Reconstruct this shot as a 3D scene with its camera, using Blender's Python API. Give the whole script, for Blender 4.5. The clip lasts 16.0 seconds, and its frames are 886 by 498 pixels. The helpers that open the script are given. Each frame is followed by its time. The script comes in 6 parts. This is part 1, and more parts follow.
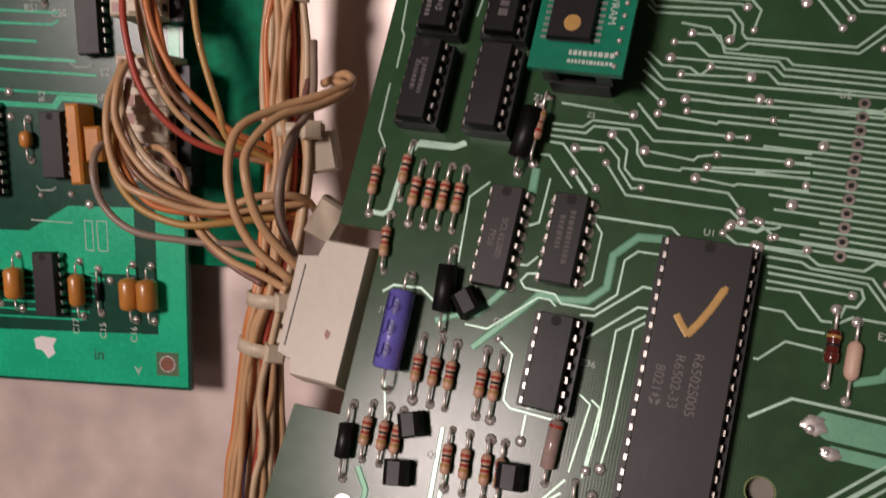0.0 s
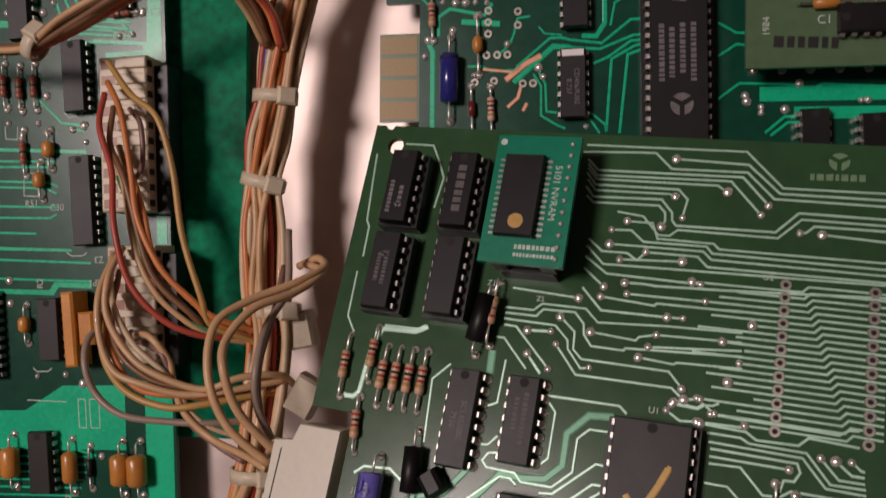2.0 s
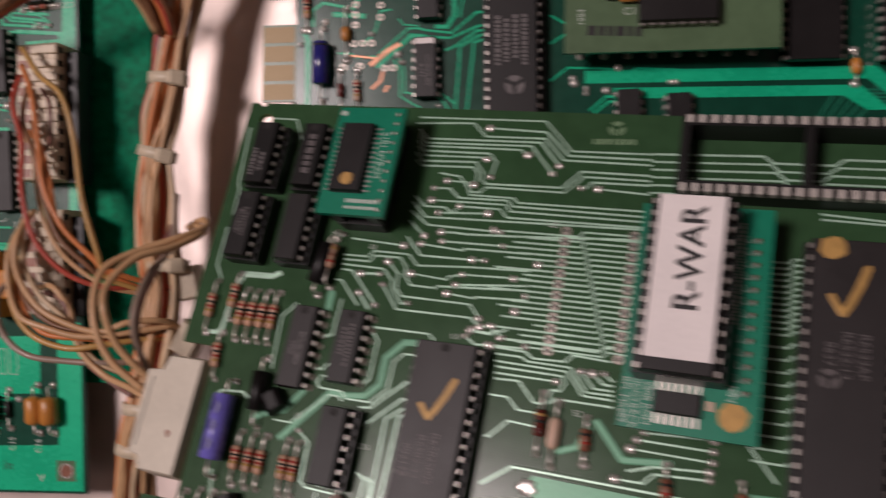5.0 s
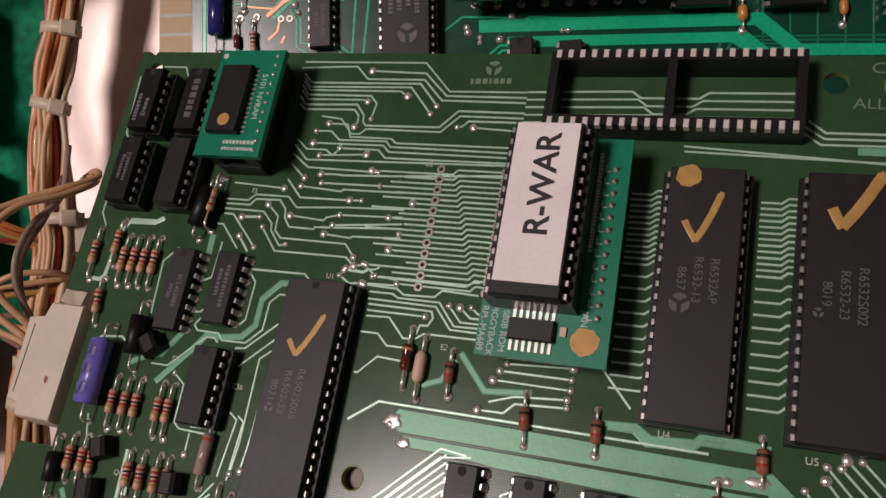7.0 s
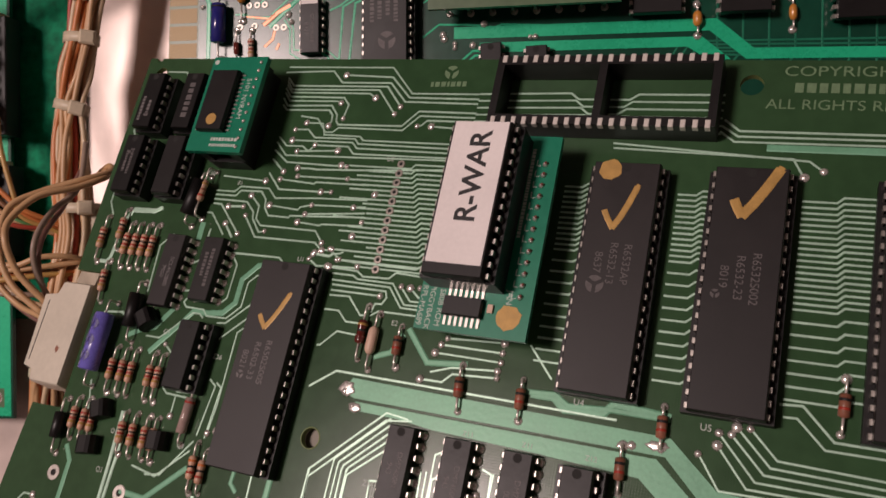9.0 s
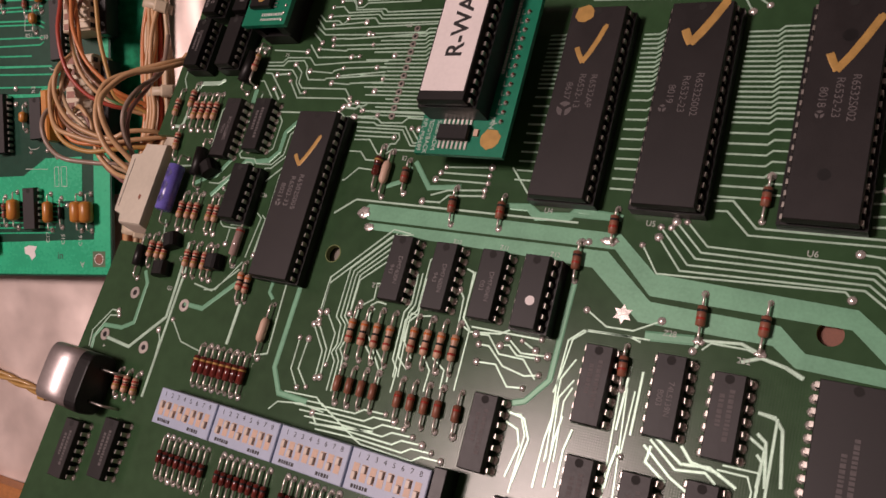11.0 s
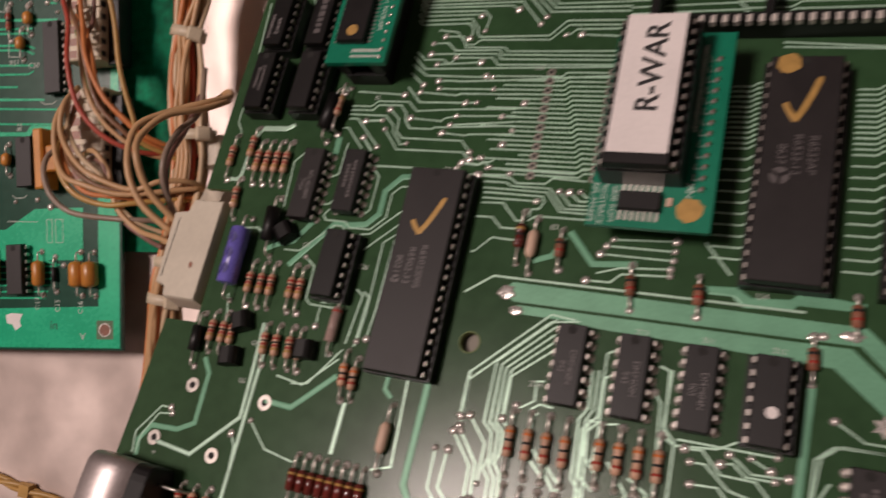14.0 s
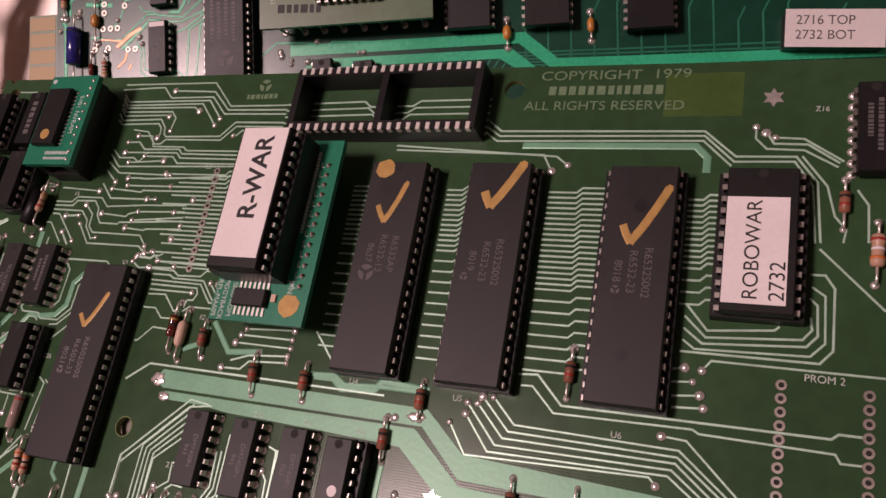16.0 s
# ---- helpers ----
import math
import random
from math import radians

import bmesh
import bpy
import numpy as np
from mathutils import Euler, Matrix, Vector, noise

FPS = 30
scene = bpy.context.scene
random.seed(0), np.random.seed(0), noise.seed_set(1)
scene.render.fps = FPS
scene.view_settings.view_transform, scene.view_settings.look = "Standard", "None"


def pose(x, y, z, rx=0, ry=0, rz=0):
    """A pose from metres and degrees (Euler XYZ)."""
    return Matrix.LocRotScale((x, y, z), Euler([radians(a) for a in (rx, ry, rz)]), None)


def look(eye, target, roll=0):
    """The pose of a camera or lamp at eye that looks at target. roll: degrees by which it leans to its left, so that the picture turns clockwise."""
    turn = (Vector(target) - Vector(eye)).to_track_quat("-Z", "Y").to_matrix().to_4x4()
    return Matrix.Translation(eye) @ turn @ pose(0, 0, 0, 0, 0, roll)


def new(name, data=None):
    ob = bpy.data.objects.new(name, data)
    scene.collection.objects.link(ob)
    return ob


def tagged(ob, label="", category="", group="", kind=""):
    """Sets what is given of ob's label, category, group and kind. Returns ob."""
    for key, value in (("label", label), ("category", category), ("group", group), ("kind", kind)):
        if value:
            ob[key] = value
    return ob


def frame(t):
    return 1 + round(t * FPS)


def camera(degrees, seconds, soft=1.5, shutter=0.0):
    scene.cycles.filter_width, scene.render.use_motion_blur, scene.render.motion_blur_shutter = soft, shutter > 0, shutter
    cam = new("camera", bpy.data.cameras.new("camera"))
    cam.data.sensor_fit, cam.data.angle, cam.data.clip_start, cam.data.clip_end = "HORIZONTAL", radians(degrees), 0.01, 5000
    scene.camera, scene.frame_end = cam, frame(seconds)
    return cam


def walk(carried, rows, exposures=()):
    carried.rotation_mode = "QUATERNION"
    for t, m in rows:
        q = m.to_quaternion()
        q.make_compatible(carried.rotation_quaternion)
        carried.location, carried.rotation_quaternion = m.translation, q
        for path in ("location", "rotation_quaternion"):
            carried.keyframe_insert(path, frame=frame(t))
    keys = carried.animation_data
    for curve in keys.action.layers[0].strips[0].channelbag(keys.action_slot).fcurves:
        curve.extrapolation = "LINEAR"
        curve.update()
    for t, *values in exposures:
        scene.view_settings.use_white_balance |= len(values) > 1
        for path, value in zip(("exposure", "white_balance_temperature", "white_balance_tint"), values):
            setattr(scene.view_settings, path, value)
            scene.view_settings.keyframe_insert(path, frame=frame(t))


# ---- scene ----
cam = camera(57.3, 16.0, shutter=0.5)
PATH = [
    (0, (-0.01653, -0.06287, 0.14974), (-0.11806, -0.01829, -0.12901), -54.43),
    (0.5, (-0.01781, -0.06622, 0.14461), (-0.11278, -0.02770, -0.13734), -55.07),
    (1, (-0.01860, -0.06554, 0.14449), (-0.11064, -0.02781, -0.13854), -55.17),
    (1.5, (-0.01136, -0.05316, 0.15610), (-0.11328, 0.00213, -0.12058), -51.52),
    (2, (-0.00524, -0.04808, 0.16189), (-0.11468, 0.03351, -0.10526), -45.16),
    (2.5, (-0.00436, -0.04895, 0.16258), (-0.11566, 0.03744, -0.10228), -43.87),
    (3, (-0.00433, -0.04876, 0.16126), (-0.11393, 0.04150, -0.10301), -42.13),
    (3.5, (-0.00422, -0.04862, 0.16187), (-0.11348, 0.04307, -0.10205), -41.54),
    (4, (-0.00176, -0.05542, 0.16475), (-0.11323, 0.03354, -0.09918), -42.30),
    (4.5, (0.00381, -0.05607, 0.17538), (-0.10945, 0.02919, -0.08902), -44.12),
    (5, (0.04108, -0.06158, 0.17121), (-0.06835, 0.02364, -0.09480), -43.86),
    (5.2, (0.05430, -0.05863, 0.17078), (-0.05111, 0.02576, -0.09711), -43.08),
    (7.3, (0.06667, -0.06998, 0.15641), (-0.03619, 0.01554, -0.11212), -42.55),
    (7.5, (0.06881, -0.06889, 0.15548), (-0.03581, 0.01548, -0.11273), -43.22),
    (8, (0.07365, -0.06893, 0.15841), (-0.03239, 0.01693, -0.10877), -43.09),
    (8.2, (0.07730, -0.06841, 0.16236), (-0.02973, 0.01707, -0.10454), -43.51),
    (10.3, (0.11791, -0.09391, 0.16796), (-0.03516, -0.02301, -0.08012), -53.15),
    (10.5, (0.12187, -0.09787, 0.16694), (-0.03348, -0.02893, -0.08027), -53.95),
    (11, (0.13458, -0.10889, 0.17062), (-0.02118, -0.04412, -0.07746), -55.94),
    (11.5, (0.11824, -0.10899, 0.16678), (-0.03321, -0.04526, -0.08422), -56.46),
    (12, (0.07919, -0.11226, 0.16888), (-0.06449, -0.04544, -0.08586), -54.49),
    (12.5, (0.05349, -0.10499, 0.16254), (-0.08124, -0.03099, -0.09509), -50.97),
    (13, (0.04545, -0.10419, 0.15809), (-0.08122, -0.02692, -0.10264), -48.65),
    (13.5, (0.04510, -0.10420, 0.15958), (-0.08061, -0.02557, -0.10122), -47.92),
    (14, (0.06287, -0.10096, 0.16872), (-0.06244, -0.01962, -0.09143), -47.45),
    (14.5, (0.09638, -0.09062, 0.17138), (-0.02651, -0.00659, -0.08907), -47.23),
    (15, (0.11505, -0.08344, 0.16627), (-0.00379, 0.00361, -0.09508), -46.16),
    (15.5, (0.13462, -0.07600, 0.16226), (0.01936, 0.01341, -0.09989), -45.05),
    (16, (0.14077, -0.07591, 0.16285), (0.02589, 0.01572, -0.09869), -44.55),
]
walk(cam, [(t, look(eye, target, roll)) for t, eye, target, roll in PATH], ((0, 0.05, 6380, 10), (1.0, -0.08, 6400, 5), (2.0, -0.15, 6400, 10), (4.0, -0.2, 6380, 14), (5.0, 0.0, 6240, 12), (8.0, 0.0, 6520, 12), (10.5, 0.14, 6850, 20), (11.5, 0.12, 6850, 20), (13.0, -0.03, 6730, 10), (14.5, 0.08, 6700, 12), (16.0, 0.2, 6900, 33)))

# ---- light: one broad ceiling lamp over the bench, in a closed room ----
world = bpy.data.worlds.new("room_dark")
scene.world = world
world.use_nodes = True
world.node_tree.nodes["Background"].inputs[0].default_value = (0.9, 0.75, 0.65, 1)
world.node_tree.nodes["Background"].inputs[1].default_value = 0.02
LAMP_AT = Vector((-0.43, -0.215, 1.28))
lamp_data = bpy.data.lights.new("ceiling_lamp", "AREA")
lamp_data.shape, lamp_data.size = "DISK", 0.32
lamp_data.energy, lamp_data.color = 13.0, (1.0, 0.83, 0.79)
lamp_ob = new("ceiling_lamp", lamp_data)
lamp_ob.matrix_world = look(LAMP_AT, (0.0, -0.06, 0.0))


# ---- materials ----
def mat(name, col, rough=0.5, metal=0.0, var=0.12, scale=120.0, bump=0.0, bscale=900.0, coat=0.0, rnd=0.0, rvar=0.1, spec=0.5, weave=False):
    m = bpy.data.materials.new(name)
    m.use_nodes = True
    nt = m.node_tree
    n, l = nt.nodes, nt.links
    b = n["Principled BSDF"]
    tc = n.new("ShaderNodeTexCoord")
    broad = n.new("ShaderNodeTexNoise")
    broad.inputs["Scale"].default_value, broad.inputs["Detail"].default_value = scale, 4.0
    fine = n.new("ShaderNodeTexNoise")
    fine.inputs["Scale"].default_value, fine.inputs["Detail"].default_value = scale * 11, 3.0
    mixn = n.new("ShaderNodeMath")
    mixn.operation = "MULTIPLY_ADD"
    mixn.inputs[1].default_value = 0.4
    l.new(tc.outputs["Object"], broad.inputs["Vector"])
    l.new(tc.outputs["Object"], fine.inputs["Vector"])
    half = n.new("ShaderNodeMath")
    half.operation, half.inputs[1].default_value = "MULTIPLY", 0.6
    l.new(broad.outputs["Fac"], half.inputs[0])
    l.new(fine.outputs["Fac"], mixn.inputs[0])
    l.new(half.outputs[0], mixn.inputs[2])
    ramp = n.new("ShaderNodeValToRGB")
    ramp.color_ramp.elements[0].position, ramp.color_ramp.elements[1].position = 0.33, 0.67
    ramp.color_ramp.elements[0].color = (*[min(1, c * (1 - var)) for c in col], 1)
    ramp.color_ramp.elements[1].color = (*[min(1, c * (1 + var)) for c in col], 1)
    l.new(mixn.outputs[0], ramp.inputs[0])
    out = ramp.outputs[0]
    if rnd:
        info = n.new("ShaderNodeObjectInfo")
        mr = n.new("ShaderNodeMapRange")
        mr.inputs[3].default_value, mr.inputs[4].default_value = 1 - rnd, 1 + rnd
        hs = n.new("ShaderNodeHueSaturation")
        l.new(info.outputs["Random"], mr.inputs[0])
        l.new(mr.outputs[0], hs.inputs["Value"])
        l.new(out, hs.inputs["Color"])
        out = hs.outputs[0]
    l.new(out, b.inputs["Base Color"])
    rr = n.new("ShaderNodeMapRange")
    rr.inputs[3].default_value, rr.inputs[4].default_value = max(0.02, rough - rvar), min(1, rough + rvar)
    l.new(mixn.outputs[0], rr.inputs[0])
    l.new(rr.outputs[0], b.inputs["Roughness"])
    b.inputs["Metallic"].default_value = metal
    b.inputs["Coat Weight"].default_value = coat
    b.inputs["Specular IOR Level"].default_value = spec
    if bump:
        bp = n.new("ShaderNodeBump")
        bp.inputs["Strength"].default_value, bp.inputs["Distance"].default_value = bump, 0.0002
        if weave:
            heights = []
            for axis in ("X", "Y"):
                tex = n.new("ShaderNodeTexWave")
                tex.bands_direction = axis
                tex.inputs["Scale"].default_value, tex.inputs["Distortion"].default_value = bscale, 1.6
                tex.inputs["Detail Scale"].default_value = 0.6
                l.new(tc.outputs["Object"], tex.inputs["Vector"])
                heights.append(tex)
            both = n.new("ShaderNodeMath")
            both.operation = "ADD"
            l.new(heights[0].outputs["Fac"], both.inputs[0])
            l.new(heights[1].outputs["Fac"], both.inputs[1])
            l.new(both.outputs[0], bp.inputs["Height"])
        else:
            tex = n.new("ShaderNodeTexNoise")
            tex.inputs["Scale"].default_value = bscale
            l.new(tex.outputs["Fac"], bp.inputs["Height"])
        if not weave:
            l.new(tc.outputs["Object"], tex.inputs["Vector"])
        l.new(bp.outputs[0], b.inputs["Normal"])
    return m


M_PCB = mat("green_solder_mask", (0.031, 0.076, 0.032), 0.23, 0, 0.2, 22, 0.026, 560, rvar=0.05, spec=0.32, weave=True)
M_EDGE = mat("board_edge_laminate", (0.16, 0.21, 0.07), 0.6, 0, 0.2, 300)
M_TRACE = mat("masked_copper_track", (0.48, 0.69, 0.55), 0.36, 0.28, 0.16, 160, 0.16, 900)
M_BUS = mat("broad_masked_copper", (0.15, 0.38, 0.235), 0.40, 0.1, 0.14, 120, 0.1, 900)
M_PCB2 = mat("bright_green_solder_mask", (0.005, 0.056, 0.033), 0.25, 0, 0.2, 25, 0.018, 520, rvar=0.06, weave=True)
M_TRACE2 = mat("bright_green_copper_fill", (0.008, 0.47, 0.235), 0.28, 0.0, 0.15, 60, 0.05, 900)
M_PCB3 = mat("teal_module_board", (0.0, 0.18, 0.10), 0.35, 0, 0.12, 60)
M_PCB4 = mat("pale_olive_board", (0.090, 0.150, 0.075), 0.35, 0, 0.15, 40)
M_DARKG = mat("dark_green_backing", (0.002, 0.17, 0.08), 0.45, 0, 0.7, 30, spec=0.04)
M_SOLDER = mat("solder", (0.86, 0.81, 0.76), 0.27, 0.75, 0.12, 500, 0.1, 1500)
M_TIN = mat("tinned_lead", (0.54, 0.50, 0.46), 0.38, 1.0, 0.12, 500, 0.15, 2500)
M_CHIP = mat("black_epoxy", (0.0085, 0.0070, 0.0072), 0.46, 0, 0.25, 150, 0.06, 5000, rnd=0.25, spec=0.35)
M_CHIPD = mat("deep_black_epoxy", (0.0045, 0.0040, 0.0040), 0.45, 0, 0.25, 150, 0.05, 5000, spec=0.3)
M_LEAD = mat("bright_lead", (0.82, 0.76, 0.70), 0.32, 0.7, 0.12, 500)
M_CONTACT = mat("bright_socket_contact", (0.80, 0.74, 0.68), 0.34, 0.35, 0.1, 500)
M_CHIPG = mat("grey_epoxy", (0.0125, 0.0098, 0.0100), 0.48, 0, 0.2, 150, 0.06, 5000, rnd=0.2, spec=0.4)
M_BLACK = mat("black_plastic", (0.0065, 0.0058, 0.0060), 0.42, 0, 0.2, 200, spec=0.4)
# near-black that paints recess shade where holes, notches and slots are not cut
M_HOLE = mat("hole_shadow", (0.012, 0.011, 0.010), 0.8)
M_PRINT = mat("grey_print", (0.15, 0.135, 0.135), 0.7, 0, 0.35, 700)
M_PRINTD = mat("faint_print", (0.10, 0.088, 0.088), 0.7, 0, 0.35, 700)
M_SILK = mat("white_silkscreen", (0.50, 0.56, 0.50), 0.7, 0, 0.25, 700)
M_ETCH = mat("etched_lettering", (0.15, 0.24, 0.13), 0.4, 0.1, 0.25, 700)
M_GOLD = mat("ochre_marker", (0.46, 0.27, 0.075), 0.5, 0.15, 0.2, 350, 0.2, 900)
M_LABEL = mat("white_label_paper", (0.80, 0.74, 0.72), 0.6, 0, 0.06, 90, 0.05, 600)
M_INK = mat("black_ink", (0.012, 0.011, 0.011), 0.6)
M_RES = mat("tan_resistor_coat", (0.56, 0.33, 0.22), 0.42, 0, 0.15, 500, rnd=0.15)
M_VIOLET = mat("pale_violet_print", (0.055, 0.045, 0.22), 0.4, 0, 0.2, 400)
M_RED = mat("red_band", (0.36, 0.035, 0.02), 0.45, 0, 0.2, 500)
M_ORANGE = mat("orange_band", (0.60, 0.16, 0.03), 0.45, 0, 0.2, 500)
M_DIODE = mat("dark_red_glass", (0.13, 0.020, 0.014), 0.16, 0, 0.4, 600, coat=0.4, rnd=0.3)
M_CREAM = mat("cream_ceramic", (0.62, 0.43, 0.32), 0.5, 0, 0.12, 300)
M_BROWN = mat("brown_resistor_coat", (0.26, 0.10, 0.06), 0.4, 0, 0.25, 500, rnd=0.2)
M_BLUE = mat("blue_sleeve", (0.15, 0.13, 0.50), 0.28, 0, 0.15, 250, coat=0.3)
M_NAVY = mat("navy_sleeve", (0.020, 0.020, 0.17), 0.22, 0, 0.15, 250, coat=0.4)
M_CAPO = mat("orange_capacitor_dip", (0.55, 0.22, 0.04), 0.35, 0, 0.2, 200, coat=0.3, rnd=0.12)
M_STEEL = mat("brushed_can", (0.50, 0.44, 0.43), 0.42, 0.8, 0.1, 90, 0.1, 600)
M_PLATE = mat("worn_aluminium_sheet", (0.70, 0.58, 0.53), 0.42, 0.34, 0.2, 7, 0.08, 400, rvar=0.2)
M_NYLON = mat("yellowed_nylon", (0.62, 0.52, 0.38), 0.45, 0, 0.12, 80, coat=0.1)
M_CONN = mat("white_connector_nylon", (0.60, 0.545, 0.445), 0.4, 0, 0.08, 60)
M_SWITCH = mat("pale_blue_plastic", (0.40, 0.47, 0.61), 0.45, 0, 0.08, 200)
M_SLIDER = mat("white_slider", (0.62, 0.52, 0.43), 0.4)
M_FINGER = mat("tarnished_edge_fingers", (0.22, 0.16, 0.085), 0.5, 0.4, 0.15, 120)
M_ROOM = mat("room_plaster", (0.24, 0.205, 0.19), 0.9, 0, 0.06, 3)
M_WOOD = mat("orange_wood", (0.42, 0.17, 0.05), 0.5, 0, 0.25, 60)
M_WIRES = {k: mat("wire_" + k, c, 0.42, 0, 0.14, 160, coat=0.1) for k, c in dict(
    tan=(0.56, 0.34, 0.175), brown=(0.20, 0.095, 0.045), orange=(0.60, 0.20, 0.06), red=(0.42, 0.065, 0.04),
    yellow=(0.48, 0.28, 0.085), blue=(0.05, 0.08, 0.26), green=(0.07, 0.20, 0.06), grey=(0.30, 0.22, 0.17),
    cream=(0.62, 0.46, 0.29), violet=(0.22, 0.11, 0.09)).items()}


# ---- mesh helpers; lengths in millimetres ----
class Geo:
    def __init__(self):
        self.v, self.f = [], []

    def loft(self, rings, closed=True):
        base = len(self.v)
        k = len(rings[0])
        for r in rings:
            self.v += [tuple(p) for p in r]
        for i in range(len(rings) - 1):
            for j in range(k):
                a, b = base + i * k + j, base + i * k + (j + 1) % k
                self.f.append((a, b, b + k, a + k))
        if closed:
            self.f.append(tuple(base + j for j in reversed(range(k))))
            self.f.append(tuple(base + (len(rings) - 1) * k + j for j in range(k)))
        return self

    def stack(self, layers, cx=0, cy=0):
        """Rectangles of half sizes (z, hx, hy), one above the other."""
        return self.loft([[(cx - a, cy - b, z), (cx + a, cy - b, z), (cx + a, cy + b, z), (cx - a, cy + b, z)] for z, a, b in layers])

    def box(self, x0, x1, y0, y1, z0, z1, c=0.0):
        cx, cy, a, b = (x0 + x1) / 2, (y0 + y1) / 2, (x1 - x0) / 2, (y1 - y0) / 2
        return self.stack([(z0, a, b), (z1 - c, a, b), (z1, a - c, b - c)] if c else [(z0, a, b), (z1, a, b)], cx, cy)

    def cyl(self, x, y, layers, n=10):
        """Rings (z, r) about a standing axis."""
        return self.loft([[(x + r * math.cos(2 * math.pi * i / n), y + r * math.sin(2 * math.pi * i / n), z) for i in range(n)] for z, r in layers])

    def ring(self, x, y, z0, z1, r0, r1, n=14):
        c = [(math.cos(2 * math.pi * i / n), math.sin(2 * math.pi * i / n)) for i in range(n)]
        rows = [[(x + r * a, y + r * b, z) for a, b in c] for r, z in ((r0, z0), (r1, z0), (r1 - 0.1, z1), (r0 + 0.05, z1), (r0, z0))]
        return self.loft(rows, False)

    def turned(self, profile, n=10, z=0.0):
        """Rings (x, r) about an axis along x at height z."""
        return self.loft([[(x, r * math.cos(2 * math.pi * i / n), z + r * math.sin(2 * math.pi * i / n)) for i in range(n)] for x, r in profile])

    def plate(self, outline, z0, z1):
        return self.loft([[(x, y, z0) for x, y in outline], [(x, y, z1) for x, y in outline]])

    def stroke(self, pts, width, z0=0.0, z1=0.08):
        """A flat raised ribbon along a polyline, mitred at its corners."""
        h = width / 2
        pts = [Vector(p) for p in pts]
        left, right = [], []
        for i, p in enumerate(pts):
            d0 = (p - pts[i - 1]).normalized() if i else (pts[1] - p).normalized()
            d1 = (pts[i + 1] - p).normalized() if i < len(pts) - 1 else d0
            d = (d0 + d1).normalized() if (d0 + d1).length > 1e-6 else d0
            k = h / max(0.4, d.dot(d0))
            nrm = Vector((-d.y, d.x)) * k
            left.append((p + nrm, p + nrm * 0.62))
            right.append((p - nrm, p - nrm * 0.62))
        b = len(self.v)
        for a, c in zip(left, right):
            self.v += [(a[0].x, a[0].y, z0), (a[1].x, a[1].y, z1), (c[1].x, c[1].y, z1), (c[0].x, c[0].y, z0)]
        for i in range(len(pts) - 1):
            o = b + 4 * i
            self.f += [(o, o + 1, o + 5, o + 4), (o + 1, o + 2, o + 6, o + 5), (o + 2, o + 3, o + 7, o + 6)]
        e = b + 4 * (len(pts) - 1)
        self.f += [(b + 3, b + 2, b + 1, b), (e, e + 1, e + 2, e + 3)]
        return self

    def tube(self, pts, r, n=7, steps=5):
        """A round wire through the points, smoothed."""
        pts = [Vector(p) for p in pts]
        if steps > 1:
            full = [2 * pts[0] - pts[1]] + pts + [2 * pts[-1] - pts[-2]]
            line = []
            for i in range(1, len(full) - 2):
                a, b, c, d = full[i - 1:i + 3]
                for s in range(steps):
                    t = s / steps
                    line.append(0.5 * ((2 * b) + (c - a) * t + (2 * a - 5 * b + 4 * c - d) * t * t + (3 * b - a - 3 * c + d) * t ** 3))
            pts = line + [pts[-1]]
        rings = []
        up = Vector((0.13, 0.21, 0.97))
        for i, p in enumerate(pts):
            d = (pts[min(i + 1, len(pts) - 1)] - pts[max(i - 1, 0)]).normalized()
            s = d.cross(up)
            s = s.normalized() if s.length > 1e-4 else Vector((1, 0, 0))
            up = s.cross(d).normalized()
            rings.append([p + (s * math.cos(2 * math.pi * k / n) + up * math.sin(2 * math.pi * k / n)) * r for k in range(n)])
        return self.loft(rings)

    def mesh(self, name, material, smooth=False):
        me = bpy.data.meshes.new(name)
        me.from_pydata([(x * 0.001, y * 0.001, z * 0.001) for x, y, z in self.v], [], self.f)
        bm = bmesh.new()
        bm.from_mesh(me)
        bmesh.ops.recalc_face_normals(bm, faces=bm.faces)
        bm.to_mesh(me)
        bm.free()
        me.materials.append(material)
        if smooth:
            me.polygons.foreach_set("use_smooth", [len(p.vertices) == 4 for p in me.polygons])
        return me


CACHE = {}


def shared(key, make):
    if key not in CACHE:
        CACHE[key] = make()
    return CACHE[key]


def at(x, y, z=0.0, turn=0.0, tip=0.0, yaw=0.0):
    return pose(x * 0.001, y * 0.001, z * 0.001, tip, yaw, turn)


def part(name, me, parent, m=None, label=""):
    ob = new(name, me)
    ob.parent = parent
    if m is not None:
        ob.matrix_basis = m
    return tagged(ob, label) if label else ob


def thing(name, label, category, m=None, group="", kind=""):
    ob = new(name)
    ob.empty_display_size = 0.005
    if m is not None:
        ob.matrix_basis = m
    return tagged(ob, label, category, group, kind)


def words(text, size, material):
    """Flat lettering as a mesh, centred on its origin; size is the letter height in millimetres."""
    def make():
        cu = bpy.data.curves.new("lettering", "FONT")
        cu.body, cu.size, cu.align_x, cu.align_y = text, size * 0.00138, "CENTER", "CENTER"
        cu.extrude = 0.00001
        cu.offset = size * 0.00003 if material == M_INK and size > 4 else 0.0
        tmp = bpy.data.objects.new("lettering", cu)
        scene.collection.objects.link(tmp)
        me = bpy.data.meshes.new_from_object(tmp.evaluated_get(bpy.context.evaluated_depsgraph_get()))
        bpy.data.objects.remove(tmp)
        me.materials.clear()
        me.materials.append(material)
        return me
    return shared(("words", text, size, material.name), make)


